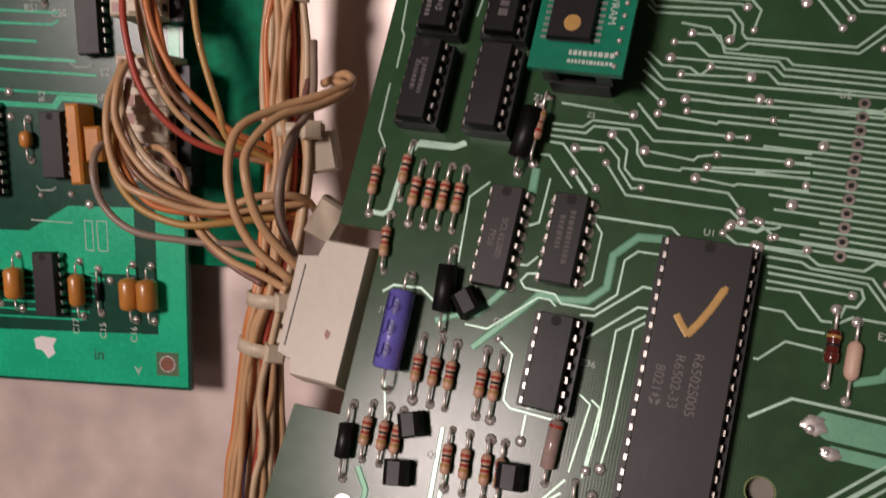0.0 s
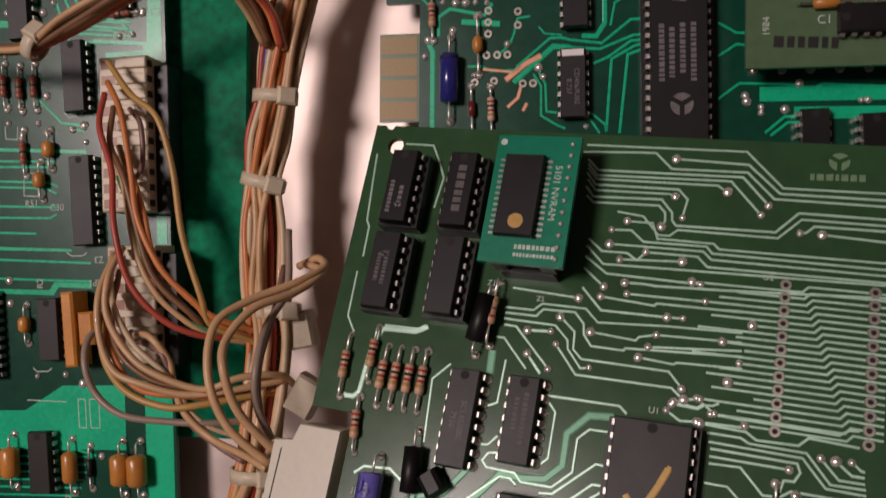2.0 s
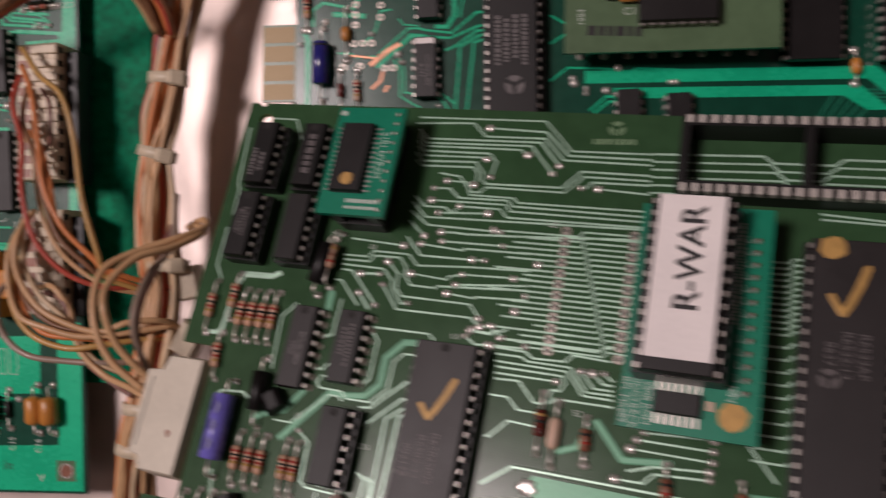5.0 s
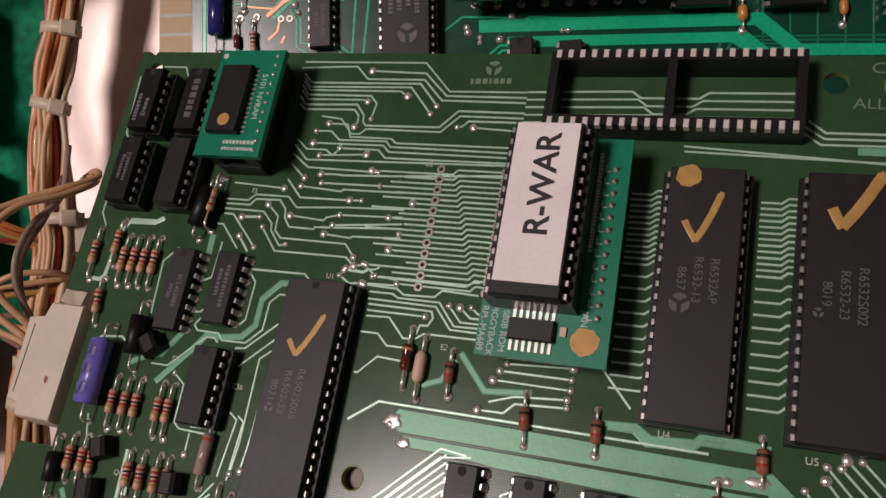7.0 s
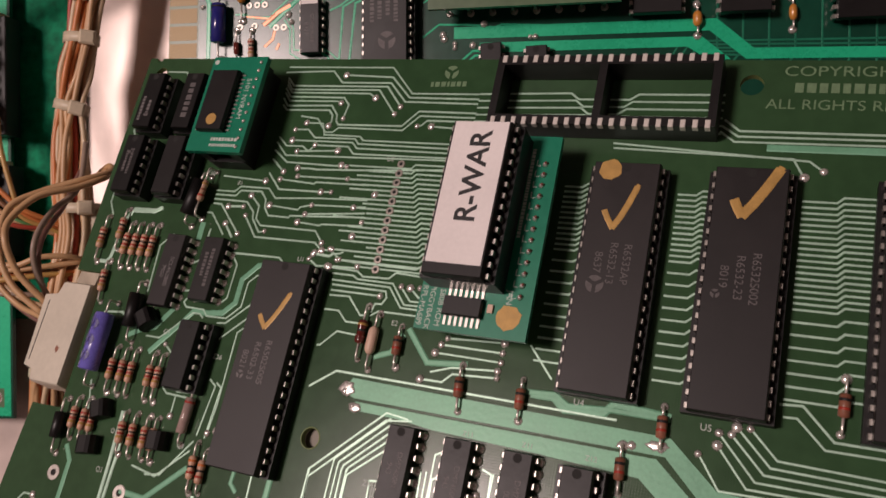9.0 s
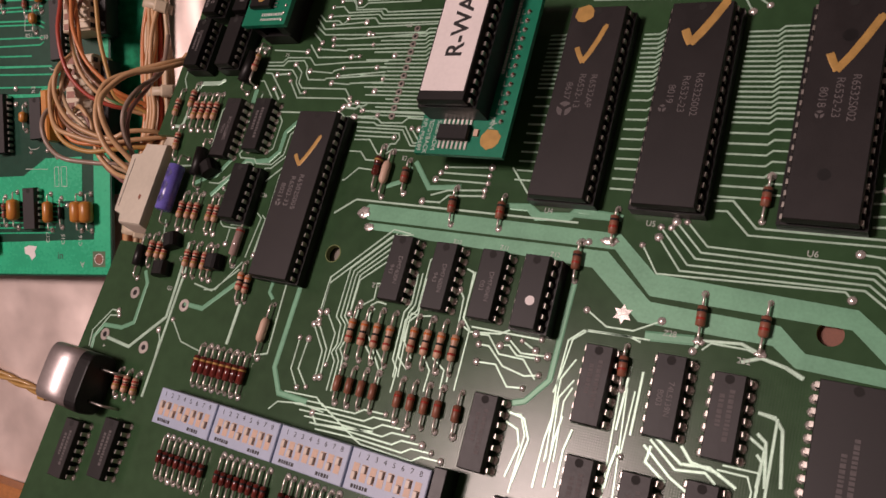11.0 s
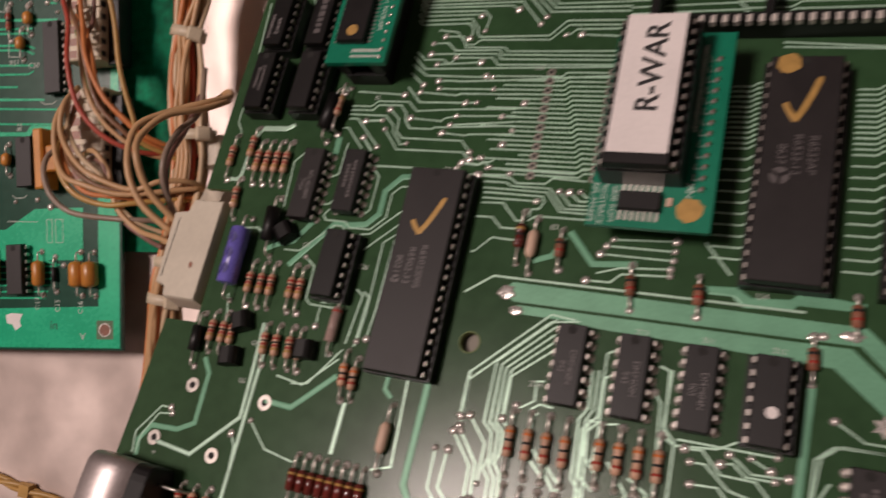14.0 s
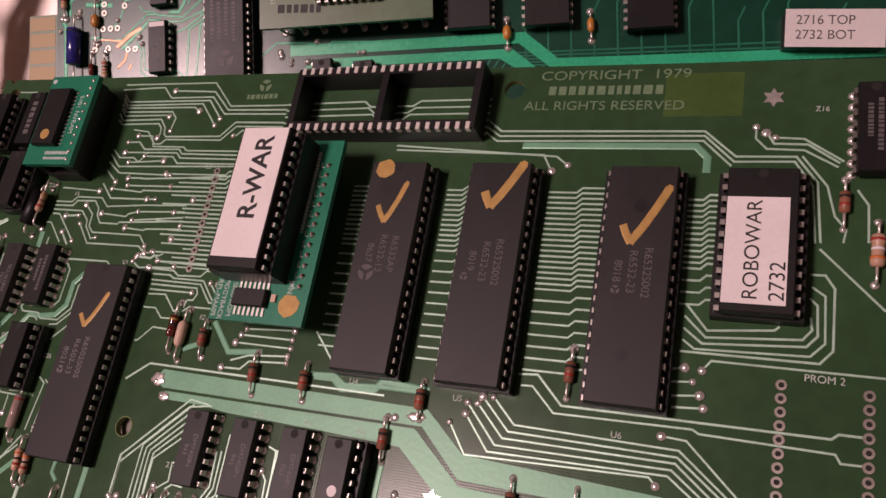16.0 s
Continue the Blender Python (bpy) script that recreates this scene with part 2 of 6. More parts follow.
def bars(rows, material):
    """Lines of unreadable print: rows of (x0, x1, y, height)."""
    g = Geo()
    rng = random.Random(len(rows) * 7 + int(rows[0][1] * 10))
    for x0, x1, y, h in rows:
        x = x0
        while x < x1 - 0.2:
            w = min(rng.uniform(0.45, 0.95) * h, x1 - x)
            g.box(x, x + w, y - h / 2, y + h / 2, 0, 0.03)
            x += w + 0.28 * h
    return g.mesh("print_bars", material)


# ---- component builders ----
def dip_body(n, bw, material, window=False):
    half = n * 2.54 / 2 - 0.15
    def make():
        g = Geo().stack([(0.5, bw / 2 - 0.45, half - 0.4), (1.9, bw / 2, half), (2.2, bw / 2, half), (3.75, bw / 2 - 0.16, half - 0.2), (3.9, bw / 2 - 0.3, half - 0.34)])
        return g.mesh("chip_body", material)
    return shared(("body", n, bw, material.name), make)


def pin_mesh(row, bw, drop):
    def make():
        g = Geo()
        x = row / 2
        g.box(bw / 2 - 0.15, x + 0.06, -0.58, 0.58, 1.93, 2.2, 0.05)
        g.box(x - 0.2, x + 0.06, -0.58, 0.58, 2.0 - min(drop, 1.9), 1.95)
        g.box(x - 0.18, x + 0.04, -0.26, 0.26, 1.95 - drop, 2.05 - min(drop, 1.9))
        return g.mesh("pin", M_TIN)
    return shared(("pin", row, bw, drop), make)


def dress_dip(ob, n, row, bw, drop, notch=True, spot=False):
    """Pins, the pin-one notch and a moulding mark on a chip body's parent."""
    me = pin_mesh(row, bw, drop)
    for i in range(n):
        y = (i - (n - 1) / 2) * 2.54
        part("pin", me, ob, at(0, y))
        part("pin", me, ob, at(0, y, 0, 180))
    if notch:
        # pin-one recess as a dark disc, its shade put into the colour
        dm = shared("notch", lambda: Geo().cyl(0, 0, [(3.88, 0.95), (3.93, 0.95)], 14).mesh("notch", M_HOLE))
        part("notch", dm, ob, at(0, n * 1.27 - 1.55))
    if spot:
        sm = shared("spot", lambda: Geo().cyl(0, 0, [(3.88, 1.3), (3.915, 1.3)], 18).mesh("mould_mark", M_BLACK))
        part("mould_mark", sm, ob, at(-0.5, -n * 1.27 + 10.1))


def soldered_dip(board, x, y, n, row=7.62, bw=6.4, material=None, z=0.35, turn=0.0, print_rows=2, text="", label=""):
    ob = part("chip", dip_body(n, bw, material or M_CHIP), board, at(x, y, z, turn), label)
    dress_dip(ob, n, row, bw, 2.6)
    if text:
        for i, line in enumerate(text.split("|")):
            part("lettering", words(line, 1.25, M_PRINT), ob, at(0.9 - i * 1.9, -0.6, 3.91, -90))
    elif print_rows:
        L = n * 2.54
        me = shared(("bars", n, bw), lambda: bars([(-L * 0.30, L * 0.28, 0.9, 1.0), (-L * 0.24, L * 0.12, -0.9, 1.0)], M_PRINTD))
        part("print", me, ob, at(0, 0, 3.9, -90))
    return ob


def frame_grid(g, xs, ys, filled, z0, z1):
    """A flat moulding on a grid of cells, in one connected piece."""
    idx = {}
    def vert(i, j, z):
        if (i, j, z) not in idx:
            idx[(i, j, z)] = len(g.v)
            g.v.append((xs[i], ys[j], z))
        return idx[(i, j, z)]
    for i, j in filled:
        g.f.append((vert(i, j, z1), vert(i + 1, j, z1), vert(i + 1, j + 1, z1), vert(i, j + 1, z1)))
        g.f.append((vert(i, j, z0), vert(i, j + 1, z0), vert(i + 1, j + 1, z0), vert(i + 1, j, z0)))
        for (di, dj), (a, b) in (((0, -1), ((0, 0), (1, 0))), ((1, 0), ((1, 0), (1, 1))), ((0, 1), ((1, 1), (0, 1))), ((-1, 0), ((0, 1), (0, 0)))):
            if (i + di, j + dj) not in filled:
                g.f.append((vert(i + a[0], j + a[1], z0), vert(i + b[0], j + b[1], z0), vert(i + b[0], j + b[1], z1), vert(i + a[0], j + a[1], z1)))
    return g


def socket_mesh(n, row, h):
    def make():
        L = n * 2.54 / 2 + (0.3 if h > 7.1 else -0.1)
        r = 0.95 if row < 10 else (1.1 if h > 7.1 else 0.85)
        xs = [-row / 2 - r, -row / 2 + r, row / 2 - r, row / 2 + r]
        ys = [-L, -L + 1.8, -0.9, 0.9, L - 1.8, L]
        filled = {(i, j) for i in (0, 1, 2) for j in range(5) if i != 1 or j % 2 == 0}
        return frame_grid(Geo(), xs, ys, filled, 0.2, h).mesh("socket", M_BLACK)
    return shared(("socket", n, row, h), make)


def socket(board, x, y, n, row=15.24, h=4.4, turn=0.0, label="black plastic chip socket"):
    ob = part("socket", socket_mesh(n, row, h), board, at(x, y, 0, turn), label)
    cm = shared(("contact", row, h), lambda: Geo().box(row / 2 - 0.5, row / 2 + 1.42, -0.55, 0.55, h - 1.5, h + 0.12, 0.1).mesh("contact", M_CONTACT))
    return ob, cm


def socketed_dip(board, x, y, n, row, bw, label, material=None, h=4.4, turn=0.0, group="large chips", spot=False):
    socket(board, x, y, n, row, h, turn)
    ob = thing("integrated_circuit", label, "chip", at(x, y, h - 0.35, turn), group)
    part("body", dip_body(n, bw, material or M_CHIP), ob)
    dress_dip(ob, n, row, bw, 1.75, spot=spot)
    return ob


def check(ob, a, b, c, wide=1.3, z=3.9):
    """A hand-drawn tick in paint marker: a short stroke down, a longer one up that swells and thins out."""
    a, b, c = Vector(a), Vector(b), Vector(c)
    g = Geo()
    g.stroke([a, a.lerp(b, 0.5) + Vector((-0.12, 0)), b + Vector((0.1, -0.15))], wide, 0, 0.05)
    bend = (c - b).orthogonal().normalized() * -0.25
    g.stroke([b + Vector((-0.15, -0.1)), b.lerp(c, 0.28) + bend, b.lerp(c, 0.62) + bend, c], wide * 1.08, 0, 0.065)
    g.stroke([b.lerp(c, 0.72) + bend * 0.6, c + (c - b).normalized() * 0.5], wide * 0.7, 0, 0.055)
    return part("tick_mark", g.mesh("tick_mark", M_GOLD), ob, at(0, 0, z), "ochre marker tick")


def blob(ob, x, y, z, r, seed=1):
    g = Geo()
    rng = random.Random(seed)
    n = 18
    rad = [r * (1 + 0.09 * rng.uniform(-1, 1)) for _ in range(n)]
    g.plate([(rad[i] * math.cos(2 * math.pi * i / n), rad[i] * math.sin(2 * math.pi * i / n)) for i in range(n)], 0, 0.04)
    return part("paint_dot", g.mesh("paint_dot", M_GOLD), ob, at(x, y, z), "ochre paint dot")


def axial(board, x0, y0, x1, y1, kind="resistor", name="resistor", z=1.3, blen=6.3, r=1.0, bands=(M_RED, M_INK, M_RED, M_GOLD), body=None, shift=0.0):
    """A lying component with bent leads between two holes."""
    L = math.hypot(x1 - x0, y1 - y0)
    turn = math.degrees(math.atan2(y1 - y0, x1 - x0))
    body = body or M_RES
    h = blen / 2
    if kind == "resistor":
        prof = [(-h, 0.35), (-h + 0.25, r * 0.9), (-h + 0.9, r), (-h + 1.7, r), (-h + 2.1, r * 0.86), (h - 2.1, r * 0.86), (h - 1.7, r), (h - 0.9, r), (h - 0.25, r * 0.9), (h, 0.35)]
    elif kind == "diode":
        prof = [(-h, 0.4), (-h + 0.3, r), (h - 0.3, r), (h, 0.4)]
    elif kind == "bead":
        prof = [(-h, 0.5), (-h + 0.5, r * 0.8), (-h + 1.2, r), (h - 1.2, r), (h - 0.5, r * 0.8), (h, 0.5)]
    else:
        prof = [(-h, r * 0.7), (-h + 0.3, r), (h - 0.3, r), (h, r * 0.7)]
    me = shared(("axial", kind, blen, r, body.name), lambda: Geo().turned(prof, 12).mesh(name, body, True))
    cx, cy = (x0 + x1) / 2, (y0 + y1) / 2
    ob = part(name, me, board, at(cx + shift * math.cos(radians(turn)), cy + shift * math.sin(radians(turn)), z, turn))
    for i, b in enumerate(bands):
        bx = -h + 1.25 + i * (blen - 2.9) / max(1, len(bands) - 1)
        br = r * (1.02 if abs(bx) > h - 1.9 else 0.9) if kind == "resistor" else r * 1.02
        bmz = shared(("band", round(br, 2), b.name), lambda: Geo().turned([(-0.27, br), (0.27, br)], 12).mesh("colour_band", b, True))
        part("colour_band", bmz, ob, at(bx, 0))
    for s, e in ((-1, -L / 2 - shift), (1, L / 2 - shift)):
        key = ("lead", round(h, 1), round(e, 1), round(z, 1))
        lm = shared(key, lambda: Geo().tube([(s * (h - 0.3), 0, 0), (e - s * 0.9, 0, 0), (e - s * 0.25, 0, -0.25), (e, 0, -0.9), (e, 0, -z)], 0.3, 6, 1).mesh("lead", M_LEAD, True))
        part("lead", lm, ob)
    JOINTS.append((x0, y0))
    JOINTS.append((x1, y1))
    return ob


JOINTS = []

# ---- room that closes the place ----
def slab(name, x0, x1, y0, y1, z0, z1, label):
    me = Geo().box(x0 * 1000, x1 * 1000, y0 * 1000, y1 * 1000, z0 * 1000, z1 * 1000).mesh(name, M_ROOM)
    tagged(new(name, me), label, name.split("_")[0], kind="structure")


slab("floor", -0.9, 0.9, -0.9, 0.9, -0.21, -0.19, "plain room floor below the boards")
slab("ceiling", -0.9, 0.9, -0.9, 0.9, 1.40, 1.42, "plain pale room ceiling")
slab("wall_north", -0.9, 0.9, 0.88, 0.9, -0.19, 1.40, "plain plaster room wall")
slab("wall_south", -0.9, 0.9, -0.9, -0.88, -0.19, 1.40, "plain plaster room wall")
slab("wall_east", 0.88, 0.9, -0.88, 0.88, -0.19, 1.40, "plain plaster room wall")
slab("wall_west", -0.9, -0.88, -0.88, 0.88, -0.19, 1.40, "plain plaster room wall")

# ---- the tilted back panel: its own frame, in millimetres ----
P_N = Vector((0.22, -0.32, 1.0)).normalized()
P_U = Vector((1.0, 0.0, -0.22)).normalized()
P_V = P_N.cross(P_U)
PANEL = Matrix.Translation((0, 0, -0.047)) @ Matrix((P_U, P_V, P_N)).transposed().to_4x4()
SKEW = 8.0


def on(u, v, w=0.0, turn=0.0):
    """A pose on the back panel; the boards there are turned a little against its frame."""
    return PANEL @ at(u, v, w, SKEW + turn)


def dents(u, v):
    """Shallow dents and folds of the thin sheet."""
    h = 1.1 * math.sin(u * 0.075 + 1.4 * math.sin(v * 0.031)) * math.sin(v * 0.058 + 0.9 * math.sin(u * 0.043 + 1.0))
    h += 0.45 * math.sin(u * 0.17 + v * 0.06 + 2.0 * math.sin(v * 0.045)) + 0.16 * math.sin(v * 0.23 - u * 0.11) * math.sin(u * 0.29)
    return h


sheet = Geo()
NU, NV = 126, 100
for w, k in ((-11.6, 1.0), (-13.5, 0.0)):
    for i in range(NU + 1):
        for j in range(NV + 1):
            u, v = -290 + 505 * i / NU, -225 + 400 * j / NV
            sheet.v.append((u, v, w + k * dents(u, v)))
row, layer = NV + 1, (NU + 1) * (NV + 1)
for i in range(NU):
    for j in range(NV):
        a = i * row + j
        sheet.f.append((a, a + row, a + row + 1, a + 1))
        sheet.f.append((a + layer, a + layer + 1, a + layer + row + 1, a + layer + row))
for i in range(NU):
    for j in (0, NV):
        a = i * row + j
        sheet.f.append((a, a + row, a + row + layer, a + layer))
for j in range(NV):
    for i in (0, NU):
        a = i * row + j
        sheet.f.append((a, a + 1, a + 1 + layer, a + layer))
tagged(new("metal_sheet", sheet.mesh("metal_sheet", M_PLATE, True)), "worn shiny aluminium mounting sheet behind the boards", "metal sheet", kind="structure").matrix_basis = on(0, 0)

# ---- the main circuit board ----
board = thing("circuit_board", "dark green circuit board crowded with chips, over a metal sheet", "circuit board")
TOP = lambda x: 30.1 - 0.0149 * x
outline = [(-95, TOP(-95)), (-92.5, TOP(-92.5)), (-92, TOP(-92) - 1), (-90.5, TOP(-90) - 1), (-90, TOP(-90)), (176, TOP(176)), (176, -164), (-96, -164), (-98.5, -161), (-96.5, -112), (-94.5, -75.4), (-84.2, -75.2), (-84.4, -37.4), (-95, -37.3)]
HOLES = [(80, 22.7, 2.5), (-6.6, -69.6, 2.3), (118.4, -71.3, 2.5), (-88.8, 26.2, 2.0)]
base_me = Geo().plate(outline, -1.6, 0).mesh("substrate", M_PCB)
cut = Geo()
for x, y, r in HOLES:
    cut.cyl(x, y, [(-4, r), (4, r)], 24)
tmp, cutter = bpy.data.objects.new("substrate", base_me), bpy.data.objects.new("cutter", cut.mesh("cutter", M_PCB))
scene.collection.objects.link(tmp)
scene.collection.objects.link(cutter)
mod = tmp.modifiers.new("holes", "BOOLEAN")
mod.object, mod.operation, mod.solver = cutter, "DIFFERENCE", "EXACT"
base_me = bpy.data.meshes.new_from_object(tmp.evaluated_get(bpy.context.evaluated_depsgraph_get()))
bpy.data.objects.remove(tmp)
bpy.data.objects.remove(cutter)
base_me.materials.clear()
base_me.materials.append(M_PCB)
base_me.materials.append(M_EDGE)
for p in base_me.polygons:
    p.material_index = 1 if abs(p.normal.z) < 0.5 else 0
part("substrate", base_me, board)

part("standoff", Geo().cyl(-6.6, -69.6, [(-40, 2.9), (-3.0, 2.9), (-2.6, 2.7)], 20).mesh("standoff", mat("dull_standoff", (0.20, 0.18, 0.15), 0.6, 0.3)), board)
part("standoff", Geo().cyl(118.4, -71.3, [(-40, 3.0), (-2.4, 3.0), (-1.9, 2.8)], 20).mesh("standoff", mat("red_fibre_washer", (0.20, 0.075, 0.045), 0.5, 0, 0.25, 200)), board, None, "red fibre standoff")
part("hole_ring", Geo().ring(-6.6, -69.6, 0.0, 0.1, 2.3, 2.6, 20).mesh("hole_ring", M_EDGE), board)

# ring pads round the larger plated holes; a flat near-black disc paints the shade inside
for x, y in ((-79, -91.3), (-56, -92), (-86, -106), (-67, -107)):
    part("ring_pad", shared("ringpad", lambda: Geo().ring(0, 0, 0, 0.12, 0.85, 2.0, 20).mesh("ring_pad", M_TIN)), board, at(x, y, 0.02))
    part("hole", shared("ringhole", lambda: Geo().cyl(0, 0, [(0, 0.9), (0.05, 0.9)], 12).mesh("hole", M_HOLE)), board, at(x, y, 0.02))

# unused rows of ringed holes, not drilled: dark discs give their shaded depth
def pad_column(x, y, n):
    for i in range(n):
        part("ring_pad", shared("colpad", lambda: Geo().ring(0, 0, 0, 0.24, 0.46, 1.12, 14).mesh("ring_pad", mat("tarnished_ring", (0.38, 0.34, 0.30), 0.42, 0.85, 0.2, 400))), board, at(x, y - 2.54 * i, 0.02))
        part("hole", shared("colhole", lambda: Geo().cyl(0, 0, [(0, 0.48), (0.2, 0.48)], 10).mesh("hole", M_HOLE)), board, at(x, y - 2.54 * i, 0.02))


pad_column(-0.4, 0, 12)
pad_column(14.9, 0, 12)
pad_column(142.3, -42.3, 12)
pad_column(157.0, -42.7, 12)

# socketed large chips
def big_print(ob, lines, x=0.5, y=-1.0, size=1.7, gap=2.9, m=None):
    for i, line in enumerate(lines):
        if line:
            part("lettering", words(line, size, m or M_PRINTD), ob, at(x - i * gap, y, 3.915, -90))


def maker_mark(ob, x, y, z=3.915, r=1.6, m=None):
    def make():
        g = Geo()
        for a in (90, 210, 330):
            pts = [(0.25 * r * math.cos(radians(a)), 0.25 * r * math.sin(radians(a)))]
            pts += [(r * math.cos(radians(a + k)), r * math.sin(radians(a + k))) for k in range(-48, 49, 12)]
            g.plate(pts, 0, 0.03)
        return g.mesh("maker_mark", m or M_PRINTD)
    part("maker_mark", shared(("mark", r, (m or M_PRINTD).name), make), ob, at(x, y, z))


u1 = socketed_dip(board, -21.2, -55.3, 20, 15.24, 14.2, "long black chip with a gold tick and grey lettering", M_CHIPG, 3.4)
big_print(u1, ["R6502S005", "R6502-33", "8021"], 1.4, 0.2, m=M_PRINT)
maker_mark(u1, -4.3, -3.4, r=1.0, m=M_PRINT)
check(u1, (-3.4, 11.4), (-1.0, 8.3), (3.6, 17.1), 1.2)
u4 = socketed_dip(board, 57.4, -25.2, 20, 15.24, 14.2, "long black chip with a gold tick and a gold dot", M_CHIPG, 3.4)
big_print(u4, ["R6532AP", "R6532-13", "8637"], 2.8, 2.2)
maker_mark(u4, -2.9, -2.6, r=1.9)
check(u4, (-3.4, 13.9), (-1.1, 9.9), (2.9, 19.6), 1.25)
blob(u4, -3.4, 23.3, 3.9, 2.4, 3)
u5 = socketed_dip(board, 82.6, -25.2, 20, 15.24, 14.2, "long black chip with a large gold tick at its end", M_CHIPG, 3.4)
big_print(u5, ["R6532S002", "R6532-23", "8019"], 2.6, 1.6)
maker_mark(u5, -4.4, -2.0, r=0.9)
check(u5, (-2.9, 18.0), (-1.1, 14.4), (5.3, 25.0), 1.9)
u6 = socketed_dip(board, 114.0, -25.7, 20, 15.24, 14.2, "long black chip with a large gold tick and round marks", M_CHIPG, 3.4, spot=True)
big_print(u6, ["R6532S002", "R6532-23", "8018"], 2.6, 1.7)
maker_mark(u6, -3.2, -2.2, r=0.9)
check(u6, (-3.1, 11.8), (-1.3, 7.9), (5.6, 20.3), 1.6)
part("mould_mark", shared("spot2", lambda: Geo().cyl(0, 0, [(3.88, 1.5), (3.915, 1.5)], 18).mesh("mould_mark", M_BLACK)), u6, at(0.2, 16.0))

rob = socketed_dip(board, 137.2, -15.7, 12, 15.24, 13.4, "black memory chip with a white printed paper label", M_CHIP, 3.4, group="memory chips")
lab = part("label", Geo().box(-5.75, 5.75, -13.2, 8.7, 3.9, 3.97).mesh("label", M_LABEL), rob, at(-0.65, -0.1), "white paper label, black lettering")
part("lettering", words("ROBOWAR", 2.9, M_INK), lab, at(-0.5, -2.2, 3.975, 90))
part("lettering", words("2732", 2.9, M_INK), lab, at(4.2, -8.5, 3.975, 90))

# piggyback memory board with its labelled chip
pig = thing("piggyback_board", "small bright green adapter board standing on pins over a socket", "circuit board", at(29.4, -19.2, 0.6))
socket(board, 27.6, -14.2, 12, 15.24, 4.6)
part("substrate", Geo().box(-11.8, 13.7, -23.4, 23.1, 8.0, 9.4).mesh("substrate", M_PCB3), pig)
pinm = shared("header_pin", lambda: Geo().box(-0.3, 0.3, -0.3, 0.3, 3.4, 8.0).mesh("header_pin", M_TIN))
for i in range(12):
    for s in (-1, 1):
        part("header_pin", pinm, pig, at(-1.8 + s * 7.62, 5 + (5.5 - i) * 2.54))
for i in range(13):
    y = 16.4 - i * 2.54
    part("solder_joint", shared("joint_s", lambda: Geo().cyl(0, 0, [(9.4, 0.75), (9.75, 0.45), (10.1, 0.25)], 10).mesh("solder_joint", M_SOLDER, True)), pig, at(10.9, y))
    part("pin_tip", shared("redj", lambda: Geo().cyl(0, 0, [(9.4, 0.42), (10.15, 0.3), (10.3, 0.12)], 8).mesh("pin_tip", mat("reddish_flux", (0.30, 0.10, 0.08), 0.3, 0.5))), pig, at(11.15, y + 0.12))
    part("silkscreen", shared("corner_mark", lambda: Geo().stroke([(-1.9, 1.0), (-1.9, -0.4), (-0.9, -0.4)], 0.22, 9.4, 9.43).mesh("silkscreen", M_SILK)), pig, at(10.9, y))
part("lettering", words("S80B ROM", 1.35, M_SILK), pig, at(-6.6, -18.3, 9.41, -90))
part("lettering", words("PIGGYBACK", 1.35, M_SILK), pig, at(-8.9, -18.4, 9.41, -90))
part("lettering", words("RPL-MA689", 1.35, M_SILK), pig, at(-10.9, -18.2, 9.41, -90))
part("lettering", bars([(-15, 6, 0, 0.8)], M_SILK), pig, at(7.9, 5.0, 9.41, -90))
part("lettering", words("JAN", 1.4, M_SILK), pig, at(8.6, -14.4, 9.41, -90))
blob(pig, 9.2, -18.8, 9.41, 2.75, 8)
soic = part("chip", Geo().stack([(9.5, 4.3, 2.0), (10.4, 4.5, 2.2), (11.2, 4.2, 1.9)]).mesh("chip", M_CHIP), pig, at(-1.0, -17.8), "small surface-mounted chip")
lm = shared("soic_leg", lambda: Geo().box(-0.3, 0.3, 1.9, 4.1, 9.42, 9.72).mesh("pin", M_LEAD))
for i in range(7):
    part("pin", lm, soic, at((i - 3) * 1.27, 0))
    part("pin", lm, soic, at((i - 3) * 1.27, 0, 0, 180))
part("resistor", Geo().box(-0.6, 0.6, -0.9, 0.9, 9.4, 10.0).mesh("resistor", M_CREAM), pig, at(5.0, -17.4))
socket_p = part("socket", socket_mesh(14, 15.24, 7.0), pig, at(-1.2, 3.8, 9.3), "black plastic chip socket")
rw = thing("integrated_circuit", "black memory chip with a large white printed label", "chip", at(28.2, -15.5, 16.7), "memory chips")
part("body", dip_body(14, 13.6, M_CHIP), rw)
dress_dip(rw, 14, 15.24, 13.6, 1.75, notch=False)
lab = part("label", Geo().box(-6.2, 6.2, -15.0, 17.3, 3.9, 3.97).mesh("label", M_LABEL), rw, None, "white paper label, bold black lettering")
part("lettering", words("R-WAR", 4.7, M_INK), lab, at(0.7, 4.6, 3.975, 90))

# battery-free memory module at the top left corner
nv = thing("memory_module", "small teal circuit board with one flat chip, on a tall socket", "circuit board", at(-50.2, 10.2, -3.6))
socket(board, -50.2, 10.0, 11, 10.16, 5.0)
part("riser", Geo().box(-6.6, -3.6, -13.8, 13.8, 8.6, 13.4, 0.2).mesh("riser", M_BLACK), nv)
part("riser", Geo().box(3.6, 6.6, -13.8, 13.8, 8.6, 13.4, 0.2).mesh("riser", M_BLACK), nv)
part("substrate", Geo().box(-8.9, 8.9, -14.1, 14.2, 13.4, 15.0).mesh("substrate", M_PCB3), nv)
sop = part("chip", Geo().stack([(15.1, 4.0, 8.8), (16.2, 4.25, 9.0), (17.2, 4.0, 8.7)]).mesh("chip", M_CHIP), nv, at(-1.9, 0.2), "flat black surface-mounted chip")
